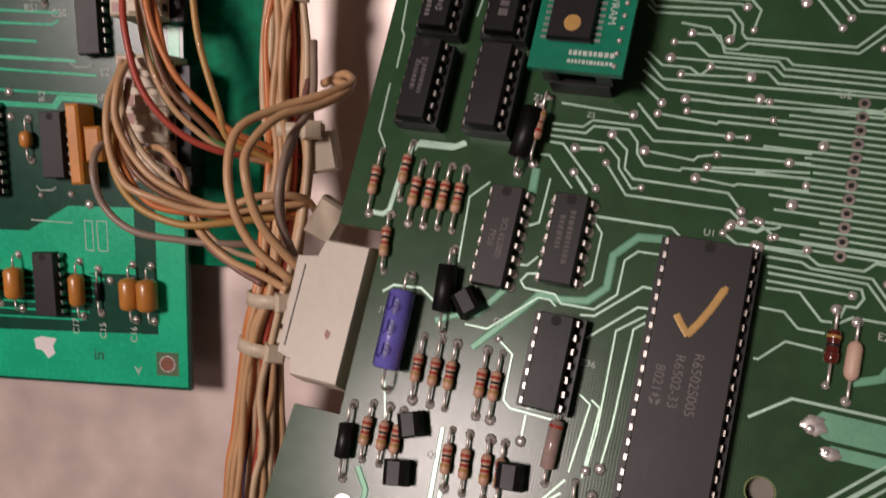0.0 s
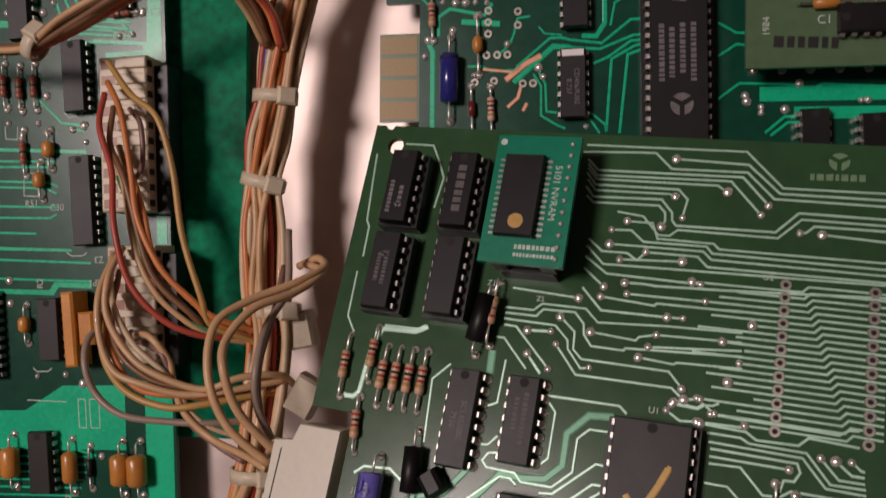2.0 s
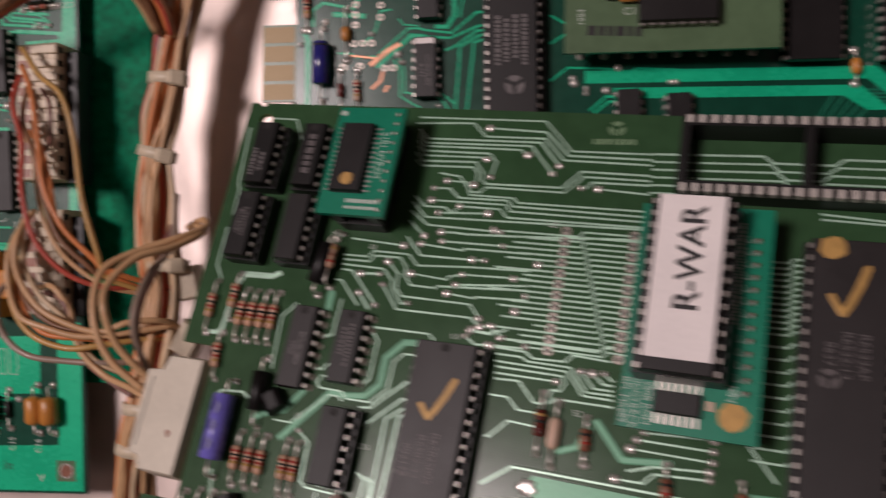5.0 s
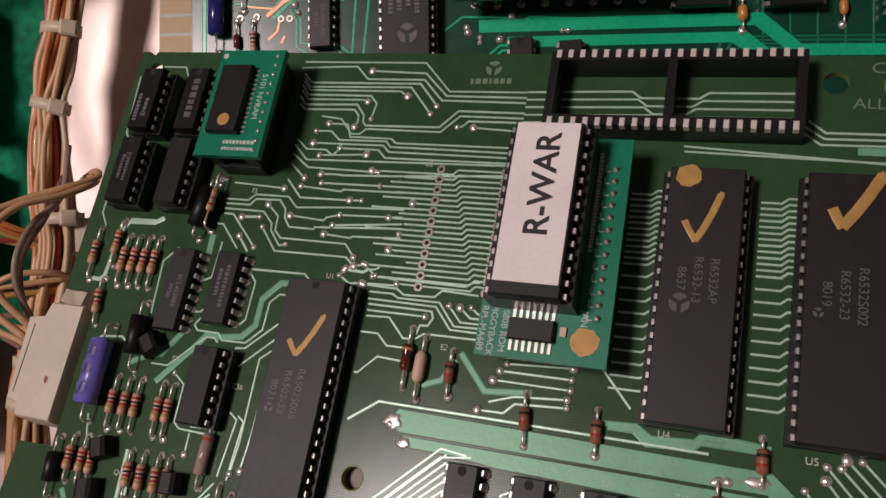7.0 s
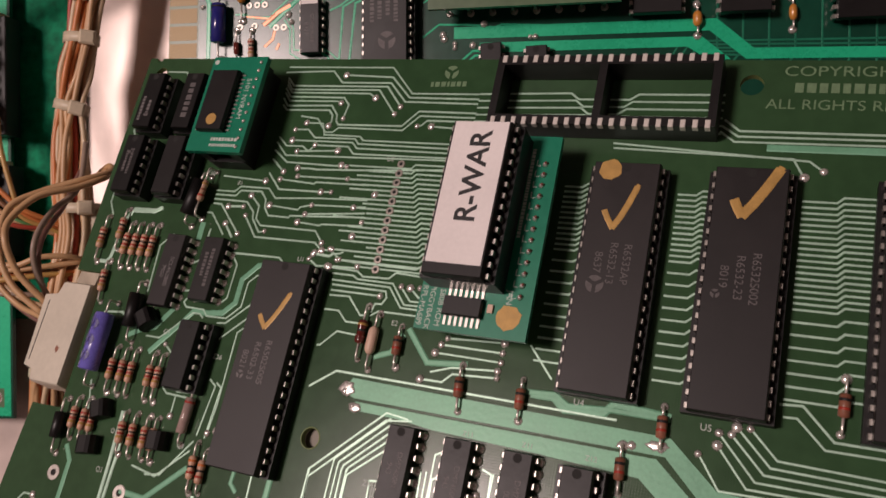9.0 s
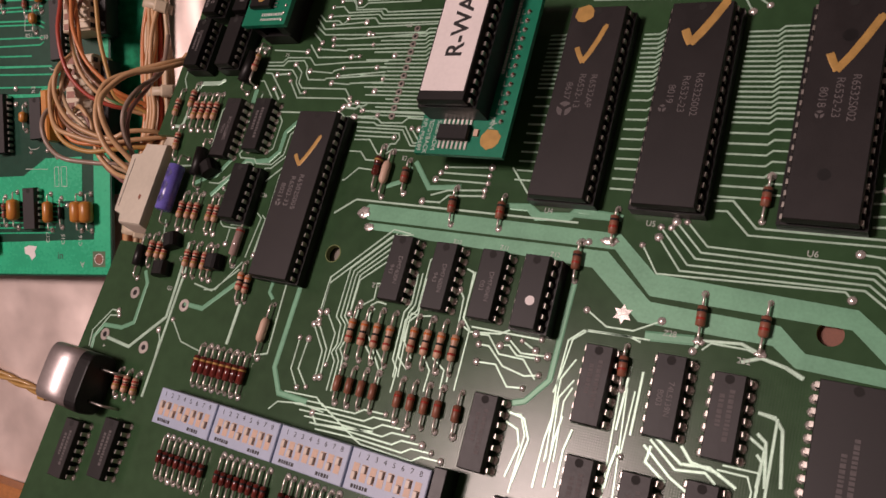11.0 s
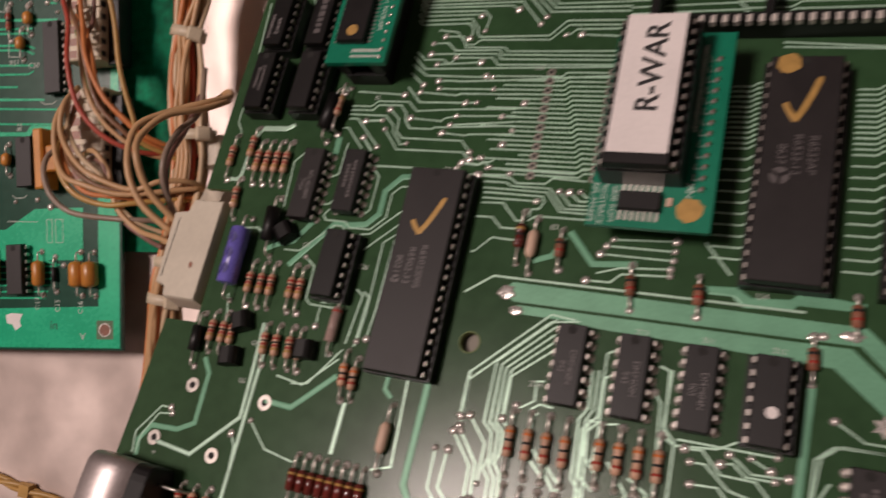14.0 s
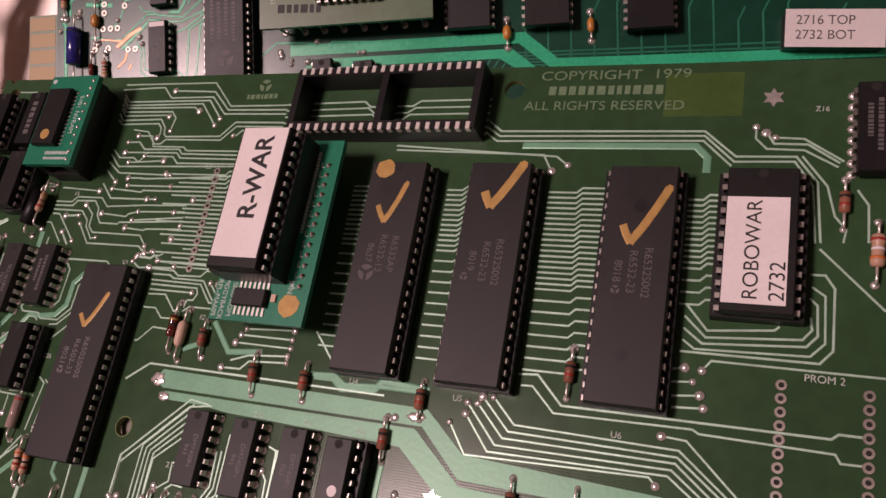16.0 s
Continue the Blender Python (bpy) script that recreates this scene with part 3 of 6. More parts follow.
lm2 = shared("sop_leg", lambda: Geo().box(4.0, 5.6, -0.22, 0.22, 15.02, 15.3).mesh("pin", M_TIN))
for i in range(14):
    part("pin", lm2, sop, at(0, (i - 6.5) * 1.25))
    part("pin", lm2, sop, at(0, (i - 6.5) * 1.25, 0, 180))
part("paint_dot", Geo().cyl(0, 0, [(17.2, 1.6), (17.25, 1.6)], 18).mesh("paint_dot", M_GOLD), sop, at(0.3, -5.9), "ochre paint dot")
for i in range(11):
    part("solder_joint", shared("joint_n", lambda: Geo().cyl(0, 0, [(15.0, 0.62), (15.25, 0.4), (15.4, 0.2)], 10).mesh("solder_joint", M_SOLDER, True)), nv, at(7.2, (5 - i) * 2.5))
part("lettering", words("5101 NVRAM", 1.55, M_SILK), nv, at(5.0, 1.6, 15.02, -90))
part("lettering", bars([(-4.0, 4.6, 0.9, 0.95), (-4.0, 4.6, -0.8, 0.75)], M_SILK), nv, at(2.4, -11.4, 15.02))
part("alignment_dot", Geo().cyl(0, 0, [(15.0, 0.75), (15.04, 0.75)], 14).mesh("alignment_dot", M_SILK), nv, at(-7.6, 12.6))

# empty long socket
es, contact = socket(board, 48.6, 17.4, 20, 15.24, 7.2, 90, "empty black plastic chip socket with two rows of contacts")
for i in range(20):
    y = (i - 9.5) * 2.54
    part("contact", contact, es, at(0, y))
    part("contact", contact, es, at(0, y, 0, 180))

# four chips in sockets at the corner
for x, y, n, mt in ((-82.0, 13.2, 7, M_CHIPD), (-67.7, 13.2, 7, M_CHIPD), (-81.9, -6.6, 7, M_CHIPD), (-67.1, -6.4, 7, M_CHIP)):
    c = socketed_dip(board, x, y, n, 7.62, 6.4, "black chip pressed into a black socket", mt, 4.2, group="corner chips")
    if x < -70:
        part("print", bars([(-1.0, 6.6, -1.5, 1.0), (0.2, 3.6, 0.9, 1.0)] if y > 0 else [(-3.6, 2.8, -0.9, 0.9), (-4.2, 3.4, 0.8, 0.9)], M_PRINT if y > 0 else M_PRINTD), c, at(0, 0, 3.91, -90))
        maker_mark(c, 0.8 if y > 0 else 0.2, -4.6 if y > 0 else 3.4, 3.91, 0.8, M_PRINT if y > 0 else M_PRINTD)
    elif y > 0:
        part("print", bars([(-5.4, 5.4, 0.2, 1.9)], M_PRINTD), c, at(0, 0, 3.91, -90))

# soldered chips
for x, y, n, mt, txt in ((-59.6, -35.0, 8, M_CHIPG, "SCL4528BE|7950"), (-47.0, -33.5, 7, M_CHIP, ""),
                         (17.6, -71.8, 7, M_CHIP, "DM7400N|943"), (30.9, -72.2, 7, M_CHIP, "DM7400N|943"), (44.2, -72.5, 7, M_CHIP, "DM7404N|003"),
                         (51.4, -106.3, 7, M_CHIPG, ""), (75.0, -90.7, 7, M_CHIPG, ""), (90.5, -90.0, 7, M_CHIP, "74LS139N|8003"),
                         (102.4, -91.6, 7, M_CHIPG, ""), (76.0, -114.6, 7, M_CHIPG, ""), (88.2, -115.0, 7, M_CHIPG, ""),
                         (101.0, -113.5, 7, M_CHIPG, ""), (62.0, -127.0, 7, M_CHIPG, ""),
                         (-81.3, -141.4, 7, M_CHIPG, ""), (-64.6, -137.6, 7, M_CHIP, "")):
    soldered_dip(board, x, y, n, material=mt, text=txt)
socketed_dip(board, -44.6, -56.4, 7, 7.62, 6.4, "black chip raised on a black socket beside small resistors", M_CHIPD, 3.2, group="corner chips")
z12 = socketed_dip(board, 57.4, -73.4, 7, 7.62, 6.4, "black chip in a socket with a white paint spot", M_CHIP, 4.2, group="corner chips")
part("paint_dot", Geo().cyl(0, 0, [(3.9, 1.15), (3.95, 1.15)], 14).mesh("paint_dot", M_LABEL), z12, at(0.6, -2.2), "white paint spot")
soldered_dip(board, 125.0, -106.0, 20, 15.24, 13.7, M_CHIPG)
soldered_dip(board, 157.0, 10.0, 8, 7.62, 6.4, M_CHIP)

# resistors, diodes and the like, by groups
TAN4 = (M_RED, M_INK, M_RED, M_GOLD)
TANB = (M_ORANGE, M_INK, M_RED)
for x0, y0, x1, y1 in ((-89, -20.5, -88.6, -34.3), (-82.7, -18, -82.7, -30.3), (-83.8, -33.8, -82.4, -45.6)):
    axial(board, x0, y0, x1, y1, bands=TAN4)
for i in range(4):
    axial(board, -79.4 + 3.1 * i, -21.9, -79.5 + 3.15 * i, -35.0, bands=TAN4)
for x in (-70.4, -66.8, -63.6, -57.4, -54.6):
    axial(board, x, -56.6, x + 0.4, -69.0, bands=TAN4, blen=5.6)
for x in (-77.6, -74.0, -71.2):
    axial(board, x, -71.4, x + 0.4, -82.2, bands=TAN4, blen=5.6)
for x in (-60.8, -57.2, -53.2, -50.4):
    axial(board, x, -72.5, x + 0.9, -83.2, bands=TAN4, blen=5.6)
for x0, y0, x1, y1 in ((-36.4, -76, -35.4, -88), (-33.2, -77.5, -32.8, -87.6)):
    axial(board, x0, y0, x1, y1, bands=TANB, blen=5.6)
for i in range(4):
    axial(board, 7.2 + 4.0 * i, -82.6, 7.6 + 4.0 * i, -96.4, bands=TANB, blen=6.6)
    axial(board, 26.4 + 3.95 * i, -82.4, 26.6 + 3.95 * i, -95.0, bands=TANB, blen=6.6)
for i in range(4):
    axial(board, 7.8 + 3.75 * i, -98.4, 8.0 + 3.75 * i, -108.2, "diode", "diode", 1.2, 4.2, 0.95, (), M_BROWN)
for x in (26.7, 30.5, 34.5, 38.2, 43.4):
    axial(board, x - 0.2, -98.4, x + 0.2, -108.8, "diode", "diode", 1.2, 4.2, 0.95, (M_RED,), M_BROWN)
for i in range(8):
    axial(board, -42.4 + 2.55 * i, -101.8, -42.0 + 2.55 * i, -113.6, "diode", "diode", 1.3, 5.2, 1.1, (M_GOLD,), M_DIODE)
for k in range(4):
    for i in range(8):
        axial(board, -45.2 + 22.8 * k + 2.4 * i, -129.0, -44.6 + 22.8 * k + 2.4 * i, -140.6, "diode", "diode", 1.1, 3.6, 0.85, (M_INK,), M_DIODE)
for i in range(3):
    axial(board, -72.2 + 4.0 * i, -114.6, -71.6 + 4.1 * i, -123.0, bands=TAN4, blen=5.2, r=1.05)
for x0, y0, x1, y1 in ((26.9, -47.6, 27.9, -57.7), (41.3, -48.6, 41.7, -57.4), (70.8, -49.6, 71.1, -58.0), (63.8, -58.4, 64.3, -68.0),
                       (93.8, -66.8, 94.2, -76.9), (106.8, -66.8, 106.4, -77.4), (152.2, 0.0, 152.0, -10.6), (102.7, -39.2, 102.4, -49.6), (10.2, -40.8, 10.7, -50.4), (79.5, -80.6, 80.2, -90.0)):
    axial(board, x0, y0, x1, y1, "diode", "diode", 1.3, 4.6, 1.05, (M_INK, M_RED), M_BROWN)
axial(board, 0.5, -37.1, 0.7, -50.1, "resistor", "resistor", 1.4, 5.8, 1.2, (M_GOLD, M_INK, M_DIODE), M_DIODE)
axial(board, 3.9, -38.6, 3.9, -52.0, "bead", "resistor", 1.5, 6.6, 1.25, (), M_CREAM)
axial(board, -21.4, -86.5, -21.7, -102.0, "bead", "resistor", 1.5, 7.0, 1.25, (), M_CREAM)
axial(board, 158.1, -8.8, 157.7, -21.6, "resistor", "resistor", 1.6, 6.6, 1.35, (M_RED, M_LABEL, M_ORANGE), M_RES)
axial(board, -41.5, -63.5, -41.8, -77.5, "diode", "diode", 1.6, 9.0, 1.3, (M_RED,), mat("clear_glass_bead", (0.35, 0.25, 0.22), 0.1, 0, 0.2, 400, coat=0.6))
axial(board, -81.7, -72.5, -80.4, -86.6, "diode", "diode", 1.8, 7.0, 1.5, (), M_BLACK)
axial(board, -56.4, -5.0, -56.7, -19.0, "resistor", "resistor", 3.5, 6.3, 1.1, (M_GOLD, M_BROWN, M_RED), M_RES)
blue_can = axial(board, -75.9, -45.2, -75.5, -68.2, "can", "electrolytic_capacitor", 3.4, 15.5, 2.6, (), M_BLUE)
def wrapped(strokes, r, w=0.28):
    """Thin printed strokes that follow the round side of a lying can."""
    g = Geo()
    for (xa, ya), (xb, yb) in strokes:
        d = Vector((xb - xa, yb - ya)).normalized()
        n = Vector((-d.y, d.x)) * w
        k = len(g.v)
        for s in range(4):
            p = Vector((xa, ya)).lerp(Vector((xb, yb)), s / 3)
            for e in (-1, 1):
                q = p + n * e
                g.v.append((q.x, r * math.sin(q.y / r), r * math.cos(q.y / r)))
        g.f += [(k + 2 * s, k + 2 * s + 2, k + 2 * s + 3, k + 2 * s + 1) for s in range(3)]
    return g.mesh("print", M_VIOLET)


arrows = []
for x in (-5.6, -1.4, 2.8):
    arrows += [((x, 0.0), (x + 1.4, 1.2)), ((x + 1.4, 1.2), (x + 2.8, 0.0)), ((x + 0.9, -0.5), (x + 0.9, 0.5)), ((x + 1.9, -0.5), (x + 1.9, 0.5)), ((x + 0.9, 0.5), (x + 1.9, 0.5)), ((x + 0.9, -0.5), (x + 1.9, -0.5))]
arrows += [((-6.4 + 0.9 * i, -2.6), (-6.4 + 0.9 * i, -1.5)) for i in range(14)]
part("print", wrapped(arrows, 2.64), blue_can)
for x, y, t in ((-68.4, -73.4, 20), (-69.0, -82.6, 10), (-47.8, -77.8, 5), (-63.0, -48.6, 40)):
    q = part("transistor", shared("to92", lambda: Geo().stack([(0.4, 2.5, 2.3), (2.2, 2.6, 2.4), (3.6, 2.1, 2.3), (4.1, 1.2, 2.1)]).mesh("transistor", M_CHIPD)), board, at(x, y, 0, t), "small black plastic transistor")
    for i in range(3):
        part("lead", shared("qlead", lambda: Geo().tube([(0, 0, 0.7), (0, 0, -0.2)], 0.28, 6, 1).mesh("lead", M_TIN)), q, at((i - 1) * 1.27, 0.3))
axial(board, -68.6, -38.6, -67.2, -55.0, "diode", "diode", 2.4, 9.5, 2.0, (), M_CHIPD)
axial(board, -57.8, -6.6, -59.4, -21.4, "diode", "diode", 3.4, 10.5, 2.2, (), M_CHIPD)

# crystal in a metal can
can = part("crystal", shared("can", lambda: Geo().loft([[(x, 9.0 * k * math.copysign(abs(math.cos(a)) ** 0.42, math.cos(a)), 5.2 + 5.0 * k * math.copysign(abs(math.sin(a)) ** 0.5, math.sin(a))) for a in [2 * math.pi * i / 28 for i in range(28)]] for x, k in ((-11.4, 0.86), (-11.1, 0.94), (-10.5, 1.0), (4.2, 1.0))]).mesh("crystal", M_STEEL, True)), board, at(-84.5, -121.0, 0.1, -2), "crystal in a shiny metal can")
part("base", Geo().loft([[(x, 9.1 * k * math.copysign(abs(math.cos(a)) ** 0.42, math.cos(a)), 5.2 + 5.1 * k * math.copysign(abs(math.sin(a)) ** 0.5, math.sin(a))) for a in [2 * math.pi * i / 28 for i in range(28)]] for x, k in ((4.0, 1.0), (8.6, 1.0), (9.0, 0.96))]).mesh("base", M_BLACK), can, None, "black insulating base")
for y in (-5, 5):
    part("lead", Geo().tube([(8.8, y, 5.2), (14, y, 5.0), (15.5, y, 3), (15.8, y, 0)], 0.4, 6, 3).mesh("lead", M_TIN, True), can)

# four blocks of slide switches
for k in range(4):
    sw = part("dip_switch", shared("switch", lambda: Geo().box(-11.1, 11.1, -4.9, 4.9, 0.3, 5.9, 0.2).mesh("dip_switch", M_SWITCH)), board, at(-36.0 + 22.8 * k, -121.3 - 0.2 * k, 0, -0.5), "pale blue block of eight slide switches")
    for i in range(8):
        x = (i - 3.5) * 2.5
        part("slot", shared("slot", lambda: Geo().box(-0.85, 0.85, -2.0, 2.0, 5.9, 5.94).mesh("slot", M_CREAM)), sw, at(x, -0.4))
        part("slider", shared("slider", lambda: Geo().box(-0.55, 0.55, -0.9, 0.9, 5.9, 6.7, 0.1).mesh("slider", M_SLIDER)), sw, at(x, -0.4 + (0.9 if (i * 7 + k * 3) % 5 < 3 else -0.9)))
        part("lettering", words(str(i + 1), 1.3, M_INK), sw, at(x, 3.4, 5.91))
    part("lettering", bars([(-9, -4, 0, 0.9), (3, 7, 0, 0.9)], M_INK), sw, at(0, -3.7, 5.91))
# black block added for the shaded right-hand side of the last switch block
part("shroud", Geo().box(0, 3.4, -6, 6, 0.2, 6.2, 0.2).mesh("shroud", M_BLACK), board, at(44.2, -122.0))

# ---- copper on the main board ----
TRACKS = Geo()
VIAS = []


def track(width, *pts, ends=()):
    """One masked copper track; ends: which of its points are soldered vias."""
    wobble = random.Random(int(pts[0][0] * 31 + pts[0][1] * 17))
    w = width * wobble.uniform(0.92, 1.06)
    top = 0.10 + 0.004 * (len(TRACKS.v) % 13)
    if width > 1.15:
        part("wide_track", Geo().stroke(pts, w, 0, top).mesh("wide_track", M_BUS), board)
    else:
        TRACKS.stroke(pts, w, 0, top)
    VIAS.extend(pts[i] for i in ends)


track(1.9, (43.3, -51.3), (48.4, -51.3), (50.9, -53.4), (59, -52.9), (61, -50.7), (72.3, -51.7))
track(0.5, (41.3, -41), (47.2, -47.7))
track(0.5, (-43.4, -27.5), (-28.6, -27.5))
track(0.5, (-42.6, -28.7), (-40.9, -30.6), (-41, -39.7), (-42.9, -41.7))
track(0.5, (-51.2, -40.3), (-53.2, -40.7), (-54.2, -42.3), (-53.1, -43.5), (-47.2, -43.6), (-45.7, -45.1), (-39.5, -45), (-35.9, -41.5), (-35.8, -35), (-33.7, -32.9), (-29.7, -32.8))
track(0.5, (-63.1, -52.6), (-58.6, -52.6), (-50.1, -44.8), (-47.9, -44.8), (-46.6, -45.8))
track(0.5, (-41.8, -46.5), (-39.2, -46.2), (-31.6, -39.2), (-29.6, -39.3))
track(0.5, (-39.8, -50.5), (-31.8, -43.1), (-29.9, -43))
track(0.5, (-30.1, -44.3), (-34.8, -48.1), (-34.6, -66.6), (-35.2, -73.5), ends=(3,))
track(0.5, (-30, -45.6), (-31.8, -47.2), (-32.2, -65), (-32.9, -72.6), ends=(3,))
track(0.5, (-55.8, -39.3), (-53.6, -39.1), (-51.9, -37.1))
track(0.5, (-52.8, -21.5), (-53.1, -30.5), (-55.4, -31.6))
track(0.5, (-64.6, -23.9), (-68.1, -27.6), (-67.3, -40.9))
track(0.5, (-56, -54), (-52.7, -56.3), (-52.5, -64.9), (-50.9, -66.1), (-42.4, -66.3), ends=(0,))
track(0.5, (-47.8, -66.6), (-47.7, -71.4), ends=(1,))
track(0.5, (-54.8, -84.9), (-46.9, -86.1), (-38.7, -78.4))
track(0.5, (-18.8, -25.6), (-14.1, -25.9), (-12.9, -25), (-11.5, -24.9), (-10.4, -24.3), ends=(0,))
track(0.5, (-11.6, -26.5), (10.2, -26.9), (11.8, -25.8), (13.4, -25.7), ends=(0,))
track(0.5, (-13.4, -28.5), (-5.2, -28.8), (-3.4, -30), (3.7, -29.8), (5.3, -28.2), (13.5, -28.6), ends=(0,))
track(0.5, (-12.1, -30), (-6.1, -30), (-4.6, -30.8), (5.1, -30.9), (9.2, -35.7), (14.8, -35.6))
track(0.5, (-11.6, -31.6), (4.5, -31.9), (8.5, -36.5), (14.9, -36.6))
track(0.5, (-11.2, -32.8), (3.7, -33), (4.3, -34.5), (3.4, -36.2), (1.7, -36.3), (1.1, -38.5))
track(0.5, (-11.2, -34.2), (2.4, -34.3), ends=(1,))
track(0.5, (-11.2, -35.5), (-5.7, -35.3), (-1.6, -39.5), (-0, -39.4))
track(0.5, (-11.7, -39.1), (-7.6, -39.1), (-5, -41.5), (-0.8, -41.5))
track(0.5, (-11.2, -48), (-10.4, -48), (-6.6, -44.1), (-0.6, -44.4))
track(0.5, (1, -39.4), (3, -38), (15, -38))
track(0.5, (7.4, -31.4), (10.5, -34.7), (14.6, -34.7), ends=(0,))
track(0.5, (9.9, -31.5), (12.5, -33.6), (14.5, -33.6), ends=(0,))
track(0.5, (12.5, -31.3), (13.9, -32.5), (14.5, -32.6), ends=(0,))
track(0.5, (-4.7, -86.2), (-4.8, -75.8), ends=(0,))
track(0.5, (-2.7, -85.6), (1.9, -90.9), (1.8, -99.4), ends=(0, 2))
track(0.5, (-5.9, -89.5), (-0.6, -96.1), (-0.4, -103.3), ends=(0, 2))
track(0.5, (-4, -89.4), (0.6, -95.3), (1.1, -102.9), ends=(0, 2))
track(0.5, (-9.1, -93.9), (-9.1, -102.5), (-5.4, -106.9), ends=(0, 2))
track(0.5, (-6.2, -93.7), (-6.7, -102), (-2.5, -106.2), ends=(0, 2))
track(0.5, (0.8, -75), (0.7, -86.4), (2.9, -88.4), (3.5, -93.5), (2.5, -96), (4.2, -98), (4.4, -105.8))
track(0.5, (2.1, -74.8), (2.1, -86.2), (4.4, -88.1), (4.6, -92.7), (3.7, -95.2), (5.5, -97.7), (5.8, -105.7))
track(0.5, (3.3, -74.6), (3.4, -86), (5.5, -87.9), (5.7, -92.2), (4.9, -94.6), (6.5, -96.6), (7.2, -105.7))
track(0.5, (4.5, -74.4), (4.5, -81.6), (4.7, -85.1), (6.8, -87.3), (7, -91.7))
track(0.5, (7.2, -81.7), (7, -85.9), ends=(0,))
track(0.5, (10.9, -84), (11.7, -89.6))
track(0.5, (10.5, -82), (12.4, -80.6), (15.3, -80.9))
track(0.5, (22.3, -71.6), (22.7, -79.6), (21.2, -82.1), (21.6, -94.3), (23.6, -96.5), (23.5, -102.4))
track(0.5, (23.6, -71.4), (23.8, -79.7), (22.6, -82.1), (23, -93.4), (26.2, -96))
track(0.5, (26.7, -82.3), (23.4, -82), (23.2, -89), (26.8, -93.2))
track(0.5, (29.3, -81.8), (25.6, -82.5), (25.2, -90.2))
track(0.5, (35.5, -74.1), (37, -76), (38.2, -96.9), ends=(0,))
track(0.5, (38.5, -69.1), (38.2, -80.7), (40.7, -83.4), (40.7, -98.4))
track(0.5, (41.1, -82.6), (59.8, -82.7), ends=(1,))
track(0.5, (42.8, -84.1), (46.2, -83.9), (49.9, -87.8), (56.3, -87.9), (60.2, -91.9), ends=(0,))
track(0.5, (44.1, -86.4), (46.9, -86.4), (51.6, -90.4), (57.5, -91.6), (60.8, -90.8), ends=(0, 4))
track(0.5, (49.7, -85.8), (51.9, -85.3), (54.4, -87.3), (59.8, -87.2), ends=(0, 3))
track(0.5, (51.3, -83.7), (55.3, -86.6), (62.1, -86.2), ends=(0, 2))
track(0.5, (55, -83.7), (58.7, -85.4), ends=(0, 1))
track(0.5, (44.6, -90.6), (49.7, -90.3), (53.8, -94.8), (57.8, -94.4), ends=(0, 3))
track(0.5, (12.3, -92.3), (15.7, -95.5))
track(0.5, (15.8, -92.7), (19.1, -95.9), (19.2, -102.4))
track(0.5, (28.3, -89.6), (32.8, -95.1), (32.6, -100.3))
track(0.5, (32.8, -91.9), (36.7, -94.2), (36.9, -98.8))
track(0.5, (-42.7, 28.1), (-9.6, 27.7), (-2.2, 20), (16.6, 19.9))
track(0.5, (-23.3, 25.5), (-9, 24.8), (-2.7, 18.8), (16.7, 18.5), ends=(0,))
track(0.5, (-43.3, 26.4), (-31.5, 26.7), (-27.7, 26.7), (-24.1, 23.2), (-9.1, 23.1), (-3.7, 17.6), (16.7, 17.2))
track(0.5, (-42, 24.7), (-39.5, 22.2), (-9.9, 22), (-4.6, 16.1), ends=(3,))
track(0.5, (-41.8, 23.6), (-39.6, 21), (-12.1, 21), (-5.9, 14), ends=(3,))
track(0.5, (-41.7, 22.6), (-39.5, 20.1), (-14.6, 19.9), (-12.7, 18.6), ends=(3,))
track(0.5, (-41.8, 21.5), (-39.6, 18.8), (-22.2, 18.6), (-20.2, 16.5), (-20.9, 12.4), ends=(4,))
track(0.5, (-41.5, 20), (-39.4, 17.5), (-24, 17.5), (-22.7, 17), ends=(3,))
track(0.5, (-41.6, 18.3), (-39.7, 16), (-25.4, 16.2), (-23, 13.4), (-22.8, 11.6), (-21.9, 10.6), (-3, 10.6), (1, 14.9), (16.8, 14.6))
track(0.5, (-41.2, 16.2), (-39.5, 14.7), (-25.8, 14.8), (-24.4, 13.3), (-24.2, 11.5), (-24.7, 10.2), ends=(5,))
track(0.5, (-34.2, 12.9), (-28.7, 12.2), (-25.2, 8.3), (-23, 8.3), (-21.5, 9.7), (-2.5, 9.4), (1.6, 13.6), (16.8, 13.3))
track(0.5, (1.5, 10.7), (2.5, 10.9), (3.9, 12.3), (16.9, 12.2), ends=(0,))
track(0.5, (5.4, 10.7), (16.9, 10), ends=(0,))
track(0.5, (-31.9, 10.9), (-26.6, 10.8), (-25.3, 7.5), (-14.3, 7.3), (-13.1, 6.2), (17.1, 5.9), ends=(0,))
track(0.5, (-34.9, 8.8), (-30.7, 8.9), (-28, 6.6), (-15.6, 6.6), (-14.3, 5.2), (17.1, 4.6), ends=(0,))
track(0.5, (-34.9, 5.6), (-16.1, 5.5), (-14.4, 3.9), (17.1, 3.4), ends=(0,))
track(0.5, (-39.3, 6.4), (-36.2, 3.9), (-31, 3.9), (-28.9, 2.5), (-27.2, 4.4), (-17.1, 4.3), (-15, 2.3), (17.2, 2.1), ends=(4,))
track(0.5, (-32.3, 2.4), (-19.8, 3), ends=(0, 1))
track(0.5, (-39.6, 4.9), (-35.6, 1.1), (17.2, 1.6))
track(0.5, (-39.5, 2.5), (-34.6, -0.9), (-15.9, -1.4), ends=(2,))
track(0.5, (-39.4, -0.1), (-34.9, -3.7), ends=(1,))
